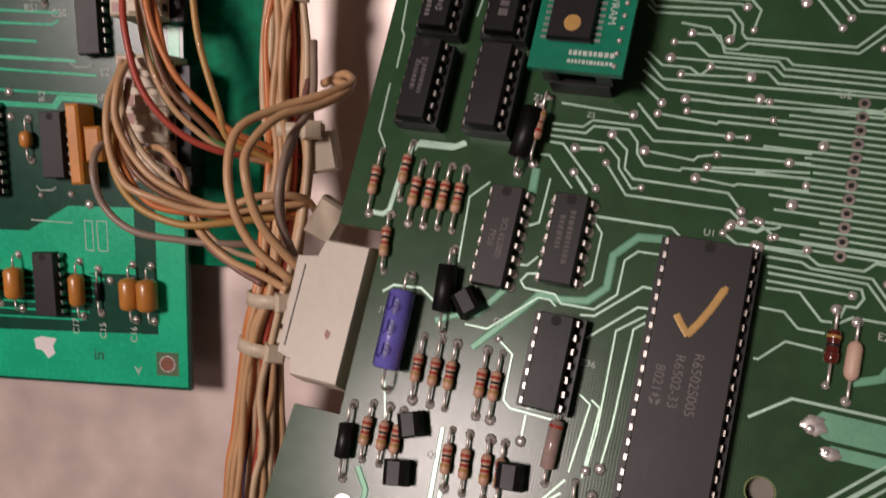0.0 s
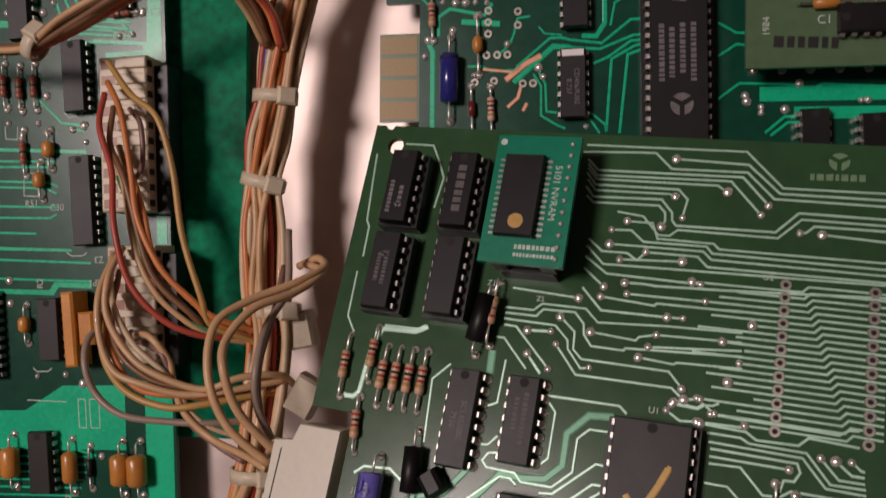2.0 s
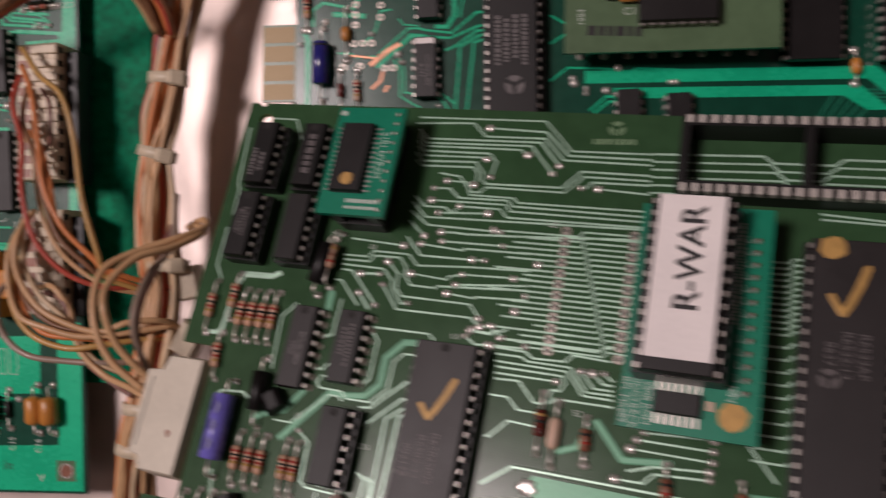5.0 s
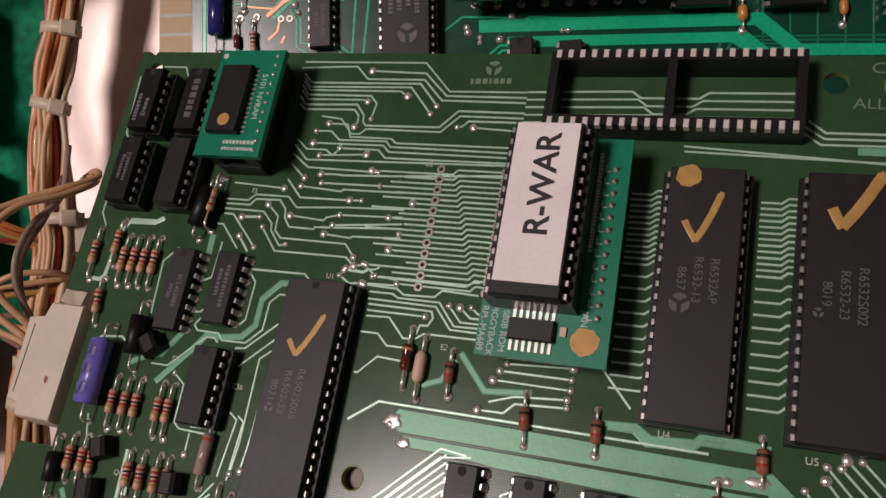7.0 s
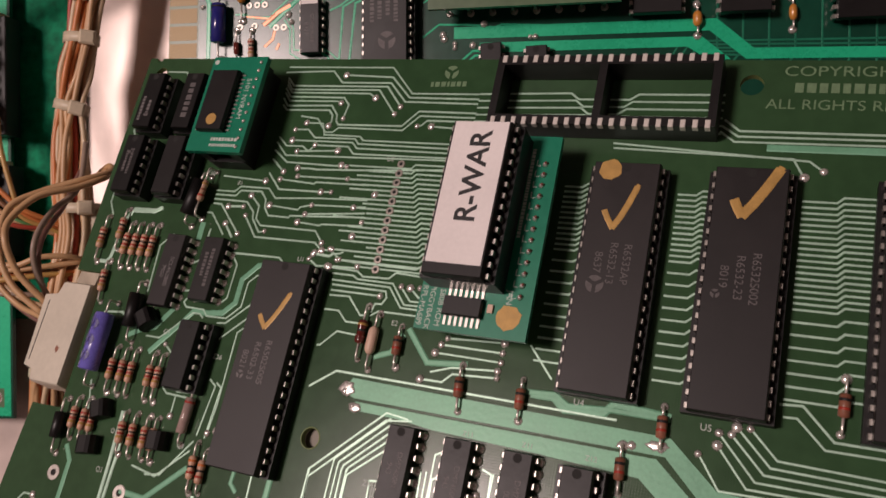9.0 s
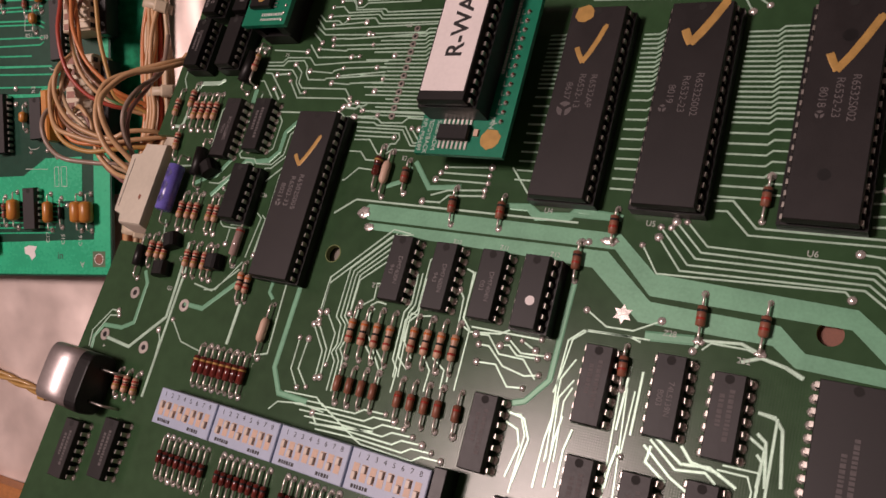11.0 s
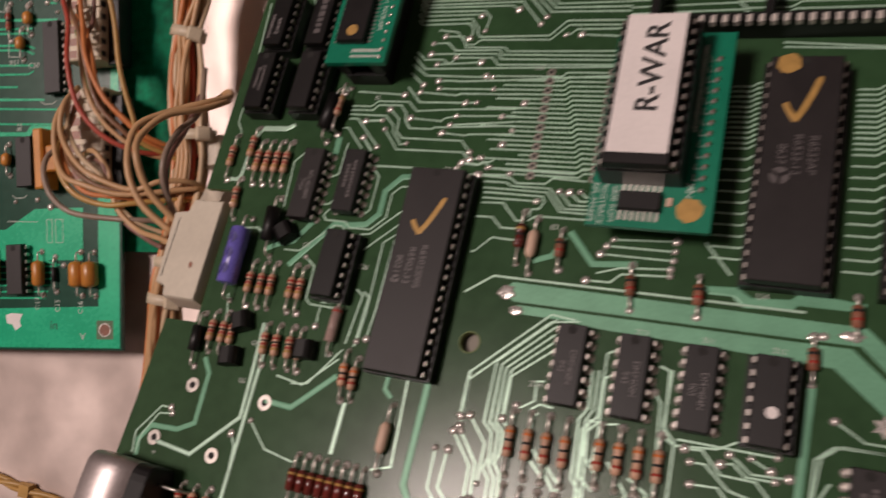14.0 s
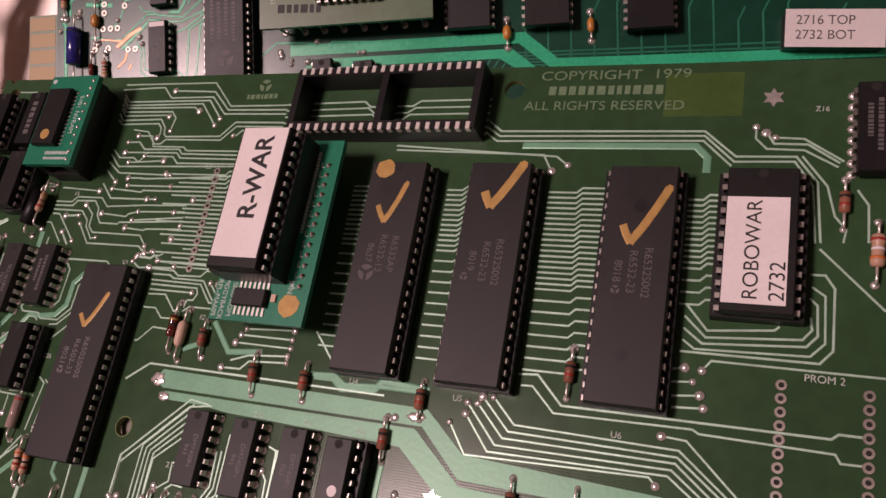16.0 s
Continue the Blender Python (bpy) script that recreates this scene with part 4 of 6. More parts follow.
track(0.5, (-30.7, -2.5), (-26.9, -2.4), (-24.5, -2.6), (-11.8, -2.2), (17.3, -0.8), ends=(0,))
track(0.5, (-54.9, -10.3), (-48.7, -10.3), (-47, -8.7), (-37.8, -8.8), (-35, -11.4), (-21.5, -10.6), (-7.4, -10.3))
track(0.5, (-54.7, -11.5), (-47.9, -11.5), (-46.6, -9.9), (-39.9, -9.8), (-37.8, -12), (-37.5, -14.2), (-35.7, -16.4), (-29.2, -16.5), (-28.9, -16), (-7.1, -14.9))
track(0.5, (-54.7, -12.8), (-43.6, -13), (-40.6, -15.8), (-40.3, -17.6), (-37.2, -21.2), (-35.4, -20.8), ends=(5,))
track(0.5, (-42.7, -11.1), (-39.4, -13.9), (-39.2, -17.5), (-37.3, -19.3), (-20.1, -19.5), (-17.3, -22.5), ends=(0, 5))
track(0.5, (-42.9, -16.9), (-38, -22.6), (-19.3, -22.6), (-16.9, -24.5), (-13.9, -24), ends=(0, 3, 4))
track(0.5, (-54.5, -14.1), (-51.8, -14.2), (-43.7, -22.2), ends=(2,))
track(0.7, (-49.2, -14.7), (-44.2, -14.4), ends=(0, 1))
track(0.7, (-48.6, -19.6), (-45.2, -23.4), ends=(0,))
track(0.5, (-55.8, -16.9), (-54, -16.9), (-48.3, -22.8))
track(0.5, (-43, -27.6), (-28.6, -27.5), (-27, -28.8))
track(1.7, (-56, -19.9), (-55.8, -24.9))
track(0.5, (-39.2, -4.3), (-34.7, -8.8), (-21.7, -8.8), (-18.6, -8.7), ends=(2, 3))
track(0.5, (-53.9, -5.9), (-39.6, -6.7), ends=(1,))
track(0.5, (-35.1, -5.9), (-24.3, -6.7), (-23.9, -6.2), (-7.8, -6.2), ends=(0,))
track(0.5, (-29.9, -4.8), (-7.9, -4.8), ends=(0,))
track(0.5, (-36.2, -13.5), (-27.1, -14.2), (-26.5, -13.4), (-23.3, -12.6), (-7.3, -12.2), ends=(0, 3))
track(0.5, (-24.6, -15.2), (-7.2, -13.8), ends=(0,))
track(0.5, (-26.2, -17.5), (-19.3, -18), (-18.9, -17.6), (-6.9, -17.2), ends=(0,))
track(0.5, (-19.7, -27), (-17.1, -28.6), (-13.9, -28.3), (-6, -28.1), ends=(0, 2))
track(0.5, (-18.6, -25.2), (-14.2, -25.7), (-13.2, -24.8), (-11.1, -26.3), (-6.1, -26.8), ends=(0, 3))
track(0.5, (75.3, 14.1), (78.6, 11.5), (124.8, 11.1), (131.4, 5.1), (143.1, 5.1), (147.2, -0.6), (148.1, -13.6))
track(0.5, (74.9, 12.6), (78.4, 10.2), (124.8, 10), (131.1, 3.9), (142.8, 4), (146.3, -1.4), (147.1, -13.7))
track(0.5, (74.6, 11.3), (77.8, 8.9), (124.6, 8.8), (130.6, 2.9))
track(1.7, (84.4, 7.7), (123.2, 7.5), (125.7, 4.8), (125.7, 1.2))
track(0.5, (52.1, 6.5), (89.8, 5.3), (92.1, 1.2), ends=(2,))
track(0.5, (51.9, 7.7), (92.9, 4.9), (95.7, 2.7), ends=(2,))
track(0.5, (135.1, 12), (135.1, 9.3), (137.3, 6.9), (144.5, 6.6), (150.9, 2.8), ends=(0,))
track(0.5, (137.2, 10.6), (138.7, 8.1), (145.2, 7.9), (151.2, 3.7), ends=(0,))
track(0.5, (139, 9.5), (144.4, 9.2), (151.9, 4.1), ends=(0,))
track(0.5, (144.2, 5.2), (149, -1.4), (150.5, -7.9), (152.6, -10.6), (152.1, -13.4))
track(0.5, (154.4, -2.1), (156.4, -5.3), (156.5, -13.2))
track(0.5, (124.1, -27.9), (128.4, -33), (140.6, -31.9), (141.5, -31.1))
track(0.5, (123.9, -30.3), (128.2, -34.4), (145.6, -33.3), (147.2, -31.3), (146.8, -28.8))
track(0.5, (123.9, -32.8), (127.6, -35.7), (146.3, -34.6), (148.2, -32.4), (148, -26.4), (146.6, -25))
track(0.5, (123.9, -35.2), (126.2, -36.9), (147, -36.4), (149.5, -33.7), (149.3, -24.4), (146.9, -22.7))
track(0.5, (123.5, -37.6), (148.7, -37.6), (150.9, -35), (150.9, -22.8), (149.2, -20.2), (146.5, -20.2))
track(0.5, (128, -41.1), (129.6, -39), (159.6, -39.2), ends=(0,))
track(0.5, (122.3, -41.3), (124.7, -40.8), ends=(1,))
track(0.5, (122.5, -43.8), (126.4, -43.5), ends=(1,))
track(0.5, (122.7, -46.6), (128, -46), ends=(1,))
track(0.5, (122.9, -48.8), (128.9, -48.4), ends=(1,))
track(0.5, (91.6, -45.7), (95.7, -45.4), (101.4, -51.2), (129.4, -51.2), (151, -51.2), (152.2, -50.2), (156.4, -50.2))
track(0.5, (92.4, -48), (94.9, -47.9), (100, -52.9), (127.1, -52.6), (128.3, -53.3), (151.7, -53.8), (152.6, -55.3), (156.5, -55.2))
track(0.5, (87.1, -51.2), (92.2, -56.3), (125, -56.9), (134, -64.2), (137.2, -68), ends=(0,))
track(0.5, (84.6, -51.3), (91.1, -57.8), (124.8, -58.2), (132.7, -64.4), (135.9, -68.2), ends=(0,))
track(0.5, (83.7, -52.8), (90.1, -59.3), (124.5, -59.4), (131.1, -64.7), (134.6, -68.4), ends=(0,))
track(0.5, (81.4, -52.9), (88.7, -60.9), (123.9, -60.7), (129.4, -64.9), (133, -68.7), ends=(0,))
track(0.5, (81.4, -55.3), (87.3, -62.4), (123.3, -61.9), (127.8, -65.2), (131.4, -69), ends=(0,))
track(0.5, (78.2, -57.5), (82.5, -63.7), (119.9, -62.6), (121.4, -64.1), ends=(0, 3))
track(0.5, (121.6, -54.6), (126.2, -54.9), (135.7, -63.9), (139.7, -67.6), ends=(0,))
track(0.5, (148, -14.8), (159.5, -26.6))
track(1.3, (41.6, -51.1), (48.6, -50.7), (51.5, -52.6), (60.5, -52), (70.3, -52))
track(1.4, (11.9, -41.1), (18.2, -48.2), (27.9, -47.3))
track(1.4, (11, -42.6), (8.7, -47.2), (4.5, -48.8))
track(0.5, (21.9, -42.1), (35.4, -41.4), ends=(0, 1))
track(0.5, (20.7, -43.7), (35.5, -43.7), ends=(0, 1))
track(0.5, (19.7, -45.7), (35.5, -45.8), ends=(0, 1))
track(0.5, (19.4, -50.2), (24.4, -48.5), (35, -47.7), ends=(2,))
track(0.5, (17.2, -52.1), (22.7, -52), (24.8, -49.9), (35.1, -49.3), ends=(0, 3))
track(0.6, (-10.4, -58), (-4.1, -53.4), (61.9, -53.8))
track(0.5, (17.7, -61.6), (11.4, -62.5), (-4.7, -77.9), (-4.6, -88.2), ends=(3,))
track(0.5, (13.2, -68.6), (4.9, -75.7), (4.8, -85), ends=(2,))
track(0.5, (12.5, -75.6), (10.7, -75.9), (11, -80.1), (7, -82.9), ends=(3,))
track(0.5, (12.2, -82.5), (11, -84.2), (12.3, -89.5), (19.7, -99.4))
track(0.5, (35.9, -68.6), (38, -69.3), (38.5, -82.7), (40.9, -83.9), (48.9, -83.1), (52.3, -81.1))
track(0.5, (26.7, -66.6), (24.8, -67.6), (24.9, -81), (22.2, -84), (23, -98.6))
track(0.5, (27.4, -71.4), (25.2, -72.8), (25.4, -82), (23.3, -84.2), (24.4, -98.3))
track(1.2, (-24.5, -79.9), (-24.7, -83.4), (-22.6, -85.2))
track(1.7, (-14.3, -79.5), (-14.8, -103.2), (-10.8, -109.5), (-0.7, -109.9))
track(0.6, (-19.5, -79.1), (-18.7, -100.1), (-23.4, -101.6))
track(1.1, (-60.2, -77.1), (-60.5, -86.6), (-60.8, -121))
track(1.1, (-62.8, -72.6), (-62.1, -86.8), (-61.9, -96.6), (-73.6, -107.9), (-85.3, -106.7))
track(1.5, (-56.2, -91.5), (-48.4, -91.8), (-38.1, -82.4))
track(1.3, (-77.8, -83.8), (-75.1, -87.5), (-74.9, -100.4), (-79.6, -102.8), (-88.1, -103.2), (-90.8, -107.4), (-90.1, -111.3))
track(0.5, (-83.5, -97.9), (-86.6, -98), (-92.4, -105.6), (-91.5, -110.9), ends=(0,))
track(0.5, (-82.6, -99.3), (-86.7, -99.9), (-90.2, -105.9), (-90.6, -111), ends=(0,))
track(1.1, (-34.2, -88.3), (-34.5, -100.3))
track(0.5, (-58.7, -96.8), (-52.5, -102.6), (-44, -104), ends=(0,))
track(0.5, (-63.1, -100.8), (-61.3, -103.7), (-60.6, -114.8), ends=(0,))
track(1.5, (-29.4, -29.8), (-34.1, -30.2), (-38.0, -34.4), (-38.0, -40.6), (-41.0, -43.7), (-46.1, -44.4), (-50.0, -44.1), (-53.0, -47.9), (-60.7, -56.7))
track(0.5, (16.7, -61.4), (11.2, -60.8), (-5.0, -76.3), (-5.1, -85.9), ends=(3,))
track(0.5, (12.6, -61.8), (0.9, -72.9), (0.8, -75.2))
track(0.5, (12.8, -63.3), (2.2, -73.4), (2.1, -75.0))
track(0.5, (12.8, -65.2), (3.5, -73.9), (3.4, -74.8))
track(0.5, (12.8, -67.0), (4.8, -74.2), (4.6, -75.2))
track(0.5, (-93.2, 23.8), (-92.9, 19.4), (-91.9, 6.8), (-91.0, 5.4), (-90.8, -2.1))
track(0.5, (-91.4, -5.7), (-91.2, -16.3), (-88.8, -19.8))
track(0.5, (-86.2, 26.8), (-79.0, 26.6), (-76.8, 22.7), (-74.8, 18.5), (-75.7, 11.0))
track(0.5, (-81.6, -17.4), (-73.6, -17.3), (-72.0, -16.3))
track(1.1, (-89.2, -33.9), (-85.6, -33.9), (-84.5, -32.8), (-83.7, -22.1), (-81.9, -18.2), (-74.0, -18.0), (-71.4, -16.6))
track(0.5, (-50.1, -86.2), (-45.6, -85.5), (-38.4, -76))
track(0.5, (-38.9, -60.7), (-36.7, -62.1), (-38.1, -74.6))
track(0.5, (-48, -65.2), (-42.9, -64.9))
track(0.5, (-36.6, -61.2), (-34.9, -62.3), (-35.6, -74.9))
track(0.6, (-81.5, -49.6), (-79.5, -47.9), (-73.6, -47.4), (-70.4, -49.4))
track(1.5, (-56.5, -43.9), (-61.1, -50.1), (-65.6, -51.3), (-69.2, -53.1))
track(0.5, (-73.1, -78.9), (-76.6, -66.4))
track(0.5, (68.8, -74.1), (74, -77.2), (80.1, -77.1), (85.8, -74), ends=(0, 3))
track(2.2, (82.8, -77.7), (93.2, -77))
track(0.5, (66.9, -108.1), (65.6, -91.4), (66, -81.7), (69, -78.9), (79.5, -78.5), (82.2, -79.3))
track(0.5, (68.8, -85.6), (66.3, -90.4), (66.7, -108.9))
track(0.5, (69.4, -90.2), (66.8, -94.6), (67.9, -108.2))
track(0.5, (69.4, -91.9), (68.1, -95.2), (68.8, -108.4))
track(0.5, (95.1, -78.7), (96.7, -77), (103.9, -77.1), (111.5, -79.6), (114.8, -81.2))
track(0.7, (108, -89.1), (111.6, -89.8), (111.6, -104.8), (111.3, -109.5))
track(0.7, (106.7, -93.9), (110.2, -96), (109.9, -105.2), (109.7, -109.9))
track(0.8, (88.3, -98.9), (94.3, -103.7), (100.2, -102.9), (102.4, -104.6))
track(0.8, (87.2, -100.3), (93.5, -105.4), (97.3, -107.4), (99.1, -112.9))
track(0.8, (89.4, -98.3), (95.2, -102.3), (100.8, -101.7), (103.2, -102.9))
track(1.6, (55.5, -98.3), (59, -97.1), (63.7, -91.3), (64.3, -68.4))
track(0.5, (55.1, -100.5), (58.9, -100.2), (60.9, -104.4), (60.1, -117.3))
track(0.5, (79.8, -87.7), (80.6, -112.6), (80.6, -118.1))
track(0.5, (81.4, -89.5), (83, -112.4))
track(0.5, (83.2, -89.9), (82.8, -103.8), ends=(1,))
track(0.5, (102.2, -101.7), (108, -101.7), (109.1, -104.3), (108.7, -110.2))
track(0.5, (103.1, -100.6), (109.9, -100.5), (110.1, -104.1))
track(0.5, (-12.6, -114.2), (-10.2, -111.7), (-2.6, -110.6), (5.4, -111.3))
track(0.6, (1.9, -112.1), (4.1, -114.6), (12.5, -113.7), (21.6, -112.6), ends=(0,))

track(0.8, (107.9, -89.1), (111.1, -89.4), (112.8, -91.6), (114.1, -102.4))
track(0.8, (108.4, -93.1), (110.2, -94.5), (111.3, -103.1))
track(0.8, (108.9, -97.1), (110.1, -98.3), (109.8, -103.4))
track(0.9, (103.1, -79.8), (106.8, -78.3), (111.6, -79.4), (115.1, -80.9))
track(0.8, (93.3, -79.3), (94.6, -76.8), (102.6, -76.1), (106.7, -77.6), ends=(0,))
track(0.7, (55.2, -100.0), (59.9, -100.9), (62.0, -105.1), (60.4, -114.9))
track(0.7, (55.7, -102.4), (58.9, -103.5), (60.1, -106.8), (58.4, -114.2))
track(0.7, (66.3, -98.9), (65.6, -104.3), (65.3, -114.8))
track(0.7, (68.6, -98.4), (67.9, -103.8), (67.8, -114.1))
track(0.7, (71.4, -100.7), (70.4, -105.5), (70.4, -113.5))
track(0.9, (81.9, -101.8), (81.1, -106.4), (80.8, -110.8))
track(0.9, (88.7, -100.2), (88.2, -103.6), (92.9, -106.7))
track(0.9, (94.7, -98.8), (97.1, -101.5), (102.2, -102.3), (106.3, -104.4))
track(0.8, (81.2, -84.9), (81.1, -90.7), (80.8, -98.7))
track(0.8, (84.1, -85.5), (84.1, -92.3), (84.0, -99.1))
track(0.5, (65.2, -93.8), (66.1, -88.8), (67.0, -81.3), (70.2, -78.6), (84.1, -78.5))
# stepped tracks between the diodes and the switches
for i in range(7):
    y = -107.4 - 1.2 * i
    track(0.5, (-9.0 + 2.2 * i, y - 1.2), (2.0 + 2.4 * i, y - 0.7), (4.6 + 2.4 * i, y - 2.4 + 0.12 * i), (15.0 + 3.2 * i, y - 2.1), (17.4 + 3.2 * i, y - 0.6), (24.0 + 3.0 * i, y - 0.4), ends=(5,))

# tracks that run on beneath the empty socket
for i in range(6):
    y = 20.4 - 1.9 * i
    track(0.5, (16.7, y - 0.4), (40.0 + 1.4 * i, y), (42.0 + 1.4 * i, y - 1.6), (54.0 - 1.2 * i, y - 1.6), (56.0 - 1.2 * i, y - 0.2), (74.8, y - 0.2))
# the rows of tracks through the unused socket, each with one jog
for i in range(22):
    y = -0.9 - 1.27 * i
    start = (-17.5, -9.0, -12.5, -15.0, -11.0, -14.0, -6.5, -16.5, -9.5, -12.0, -8.0)[i % 11] + 0.12 * i
    j = 2.6 + 0.42 * i
    track(0.5, (start, y - 0.1), (j, y - 0.2), (j + 1.0, y + 0.9), (14.6, y + 0.8), (17.2, y + 0.7))
    if i % 3 == 0:
        VIAS.append((start, y - 0.1))
# the rows from chip to chip
for x0, x1, n, y0, up in ((42.5, 51.6, 17, -3.5, 0.7), (67.6, 76.2, 17, -4.0, 0.8), (92.2, 106.6, 17, -4.0, 0.9), (122.6, 129.4, 10, -5.0, 0.9)):
    for i in range(n):
        y = y0 - 2.54 * i
        m = x0 + (x1 - x0) * (0.45 + 0.012 * i)
        track(0.5, (x0, y), (m, y), (m + 1.2, y + up * 1.3), (x1, y + up * 1.3))
        if i < (9 if x1 - x0 > 10 else 6):
            track(0.5, (x0, y - 1.27), (m, y - 1.27), (m + 1.2, y - 1.27 + up * 1.3), (x1, y - 1.27 + up * 1.3))
# two broad supply buses
part("supply_bus", Geo().plate([(-1.4, -57.4), (0.7, -54.4), (72.7, -55.5), (82.2, -63.8), (122.7, -65.9), (130.5, -72.2), (176, -73), (176, -77.2), (129.5, -76.6), (122.1, -70.0), (82.0, -68.9), (72.1, -59.3), (2, -58.9)], 0, 0.1).mesh("supply_bus", M_BUS), board)
part("supply_bus", Geo().plate([(2.6, -59.6), (70.6, -60.0), (81.6, -69.5), (82.5, -70.2), (109.3, -71.3), (114.5, -76.0), (176, -78.8), (176, -82), (113.2, -79.2), (108.4, -75.5), (80.7, -75.0), (67.7, -64.2), (47, -63.3), (22, -62.6), (14, -61.7), (3.4, -61.6)], 0, 0.1).mesh("supply_bus", M_BUS), board)
VIAS += [(-0.6, -57.6), (2.2, -60.8), (71.0, -57.6), (65.5, -58.2)]
for k, (x, y, a, b) in enumerate(((-0.2, -56.9, 2.3, 1.9), (2.9, -60.9, 1.9, 1.2), (70.4, -57.4, 2.6, 1.2), (63.9, -58.6, 1.5, 0.9), (94.2, -77.2, 1.5, 0.8), (106.6, -77.6, 1.5, 0.8))):
    rng = random.Random(40 + k)
    ragged = [(a * c * rng.uniform(0.7, 1.15), b * d * rng.uniform(0.7, 1.15)) for c, d in [(math.cos(i * 0.45), math.sin(i * 0.45)) for i in range(14)]]
    part("solder_patch", Geo().loft([[(p * f, q * f, z) for p, q in ragged] for z, f in ((0.08, 1.0), (0.22, 0.9), (0.32, 0.55), (0.35, 0.1))]).mesh("solder_patch", M_SOLDER, True), board, at(x, y))
tagged(part("copper_layer", TRACKS.mesh("copper_layer", M_TRACE), board), kind="stuff")
dots = Geo()
for i, (x, y) in enumerate(VIAS + JOINTS):
    r = 0.90 + 0.16 * math.sin(i * 2.3)
    dots.cyl(x + 0.1 * math.sin(i), y, [(0.0, r * 1.1), (0.22, r * 0.85), (0.45, r * 0.5), (0.52, 0.1)], 9)
for ob in [o for o in board.children if o.name.startswith("chip")]:
    n = sum(1 for c in ob.children if c.name.startswith("pin")) // 2
    row = 15.24 if n > 15 else 7.62
    for i in range(n):
        for s in (-1, 1):
            dots.cyl(ob.location.x * 1000 + s * row / 2, ob.location.y * 1000 + (i - (n - 1) / 2) * 2.54, [(0, 1.08), (0.25, 0.86), (0.65, 0.42)], 8)
tagged(part("soldering", dots.mesh("soldering", M_SOLDER, True), board), kind="stuff")

# printed and etched lettering
for text, size, x, y, mt in (("U2", 1.5, -3.6, 1.2, M_SILK), ("U1", 1.5, -22.0, -27.4, M_SILK), ("U4", 1.6, 53.7, -51.6, M_SILK), ("U5", 1.6, 79.0, -52.4, M_SILK), ("U6", 1.6, 113.0, -55.6, M_SILK),
                             ("Z14", 1.5, 10.6, -76.6, M_SILK), ("Z13", 1.3, 31.2, -62.1, M_SILK), ("Z11", 1.3, 44.6, -62.1, M_SILK), ("Z12", 1.3, 58.0, -62.3, M_SILK),
                             ("PROM 2", 1.7, 149.6, -40.6, M_SILK), ("E2", 1.5, 8.0, -40.4, M_SILK), ("Z36", 1.5, -38.6, -55.0, M_SILK), ("Q1", 1.4, -56.6, -50.8, M_SILK),
                             ("Q4", 1.4, -63.6, -78.0, M_SILK), ("Q2", 1.4, -64.4, -87.8, M_SILK), ("Q3", 1.4, -41.8, -77.8, M_SILK), ("Z10", 1.5, -58.3, -5.4, M_SILK), ("Z28", 1.5, 88.0, -76.5, M_SILK),
                             ("232", 1.5, 103.6, -79.6, M_SILK), ("Z16", 1.4, 147.6, 16.0, M_SILK), ("Z5", 1.3, -47.6, -7.8, M_SILK), ("J1", 1.4, -80.6, -53.0, M_SILK), ("+", 2.0, -84.6, -109.6, M_SILK),
                             ):
    part("lettering", words(text, round(size * 0.86, 2), mt), board, at(x, y, 0.14, -0.8))
for text, size, x, y, wide in (("COPYRIGHT  1979", 2.5, 103.6, 25.8, 1.24), ("ALL RIGHTS RESERVED", 2.4, 101.6, 17.8, 1.10)):
    part("lettering", words(text, size, M_ETCH), board, at(x, y, 0.03, -0.8) @ Matrix.Diagonal((wide, 1, 1, 1)))
part("lettering", bars([(-13.5, 13.5, 0, 2.3)], M_ETCH), board, at(102.2, 21.9, 0.01, -0.8))
part("lettering", bars([(-5.2, 5.2, 0, 1.4)], M_ETCH), board, at(7.7, 22.8, 0.01, 1))
maker_mark(board, 7.6, 26.2, 0.02, 1.9, M_ETCH)
star = lambda r: [((r if i % 2 == 0 else r * 0.55) * math.sin(i * math.pi / 6), (r if i % 2 == 0 else r * 0.55) * math.cos(i * math.pi / 6)) for i in range(12)]
for x, y in ((138.1, 19.0), (77.0, -73.8)):
    part("star_mark", shared("star", lambda: Geo().plate(star(2.3), 0, 0.1).mesh("star_mark", M_SOLDER)), board, at(x, y, 0.02))
part("bare_patch", Geo().box(115.5, 132, 14.8, 25.6, 0, 0.012).mesh("bare_patch", mat("thin_mask_patch", (0.046, 0.098, 0.018), 0.4, 0, 0.15, 60)), board)

# blue capacitor markings
cap = [o for o in board.children if o.name.startswith("electrolytic_capacitor")][0]
for i in range(3):
    x = -4.6 + 4.6 * i
    part("arrow_mark", shared("arrow", lambda: Geo().stroke([(-1.6, 0.9), (0.2, 0.9), (1.2, 0), (0.2, -0.9), (-1.6, -0.9)], 0.25, 0, 0.05).mesh("arrow_mark", M_NAVY)), cap, pose(x * 0.001, 0, 0, 30) @ at(0, 0, 2.6))
part("stripe", Geo().box(-7.2, 7.2, -0.8, 0.8, 2.56, 2.64).mesh("stripe", M_NAVY), cap, pose(0, 0, 0, 75))

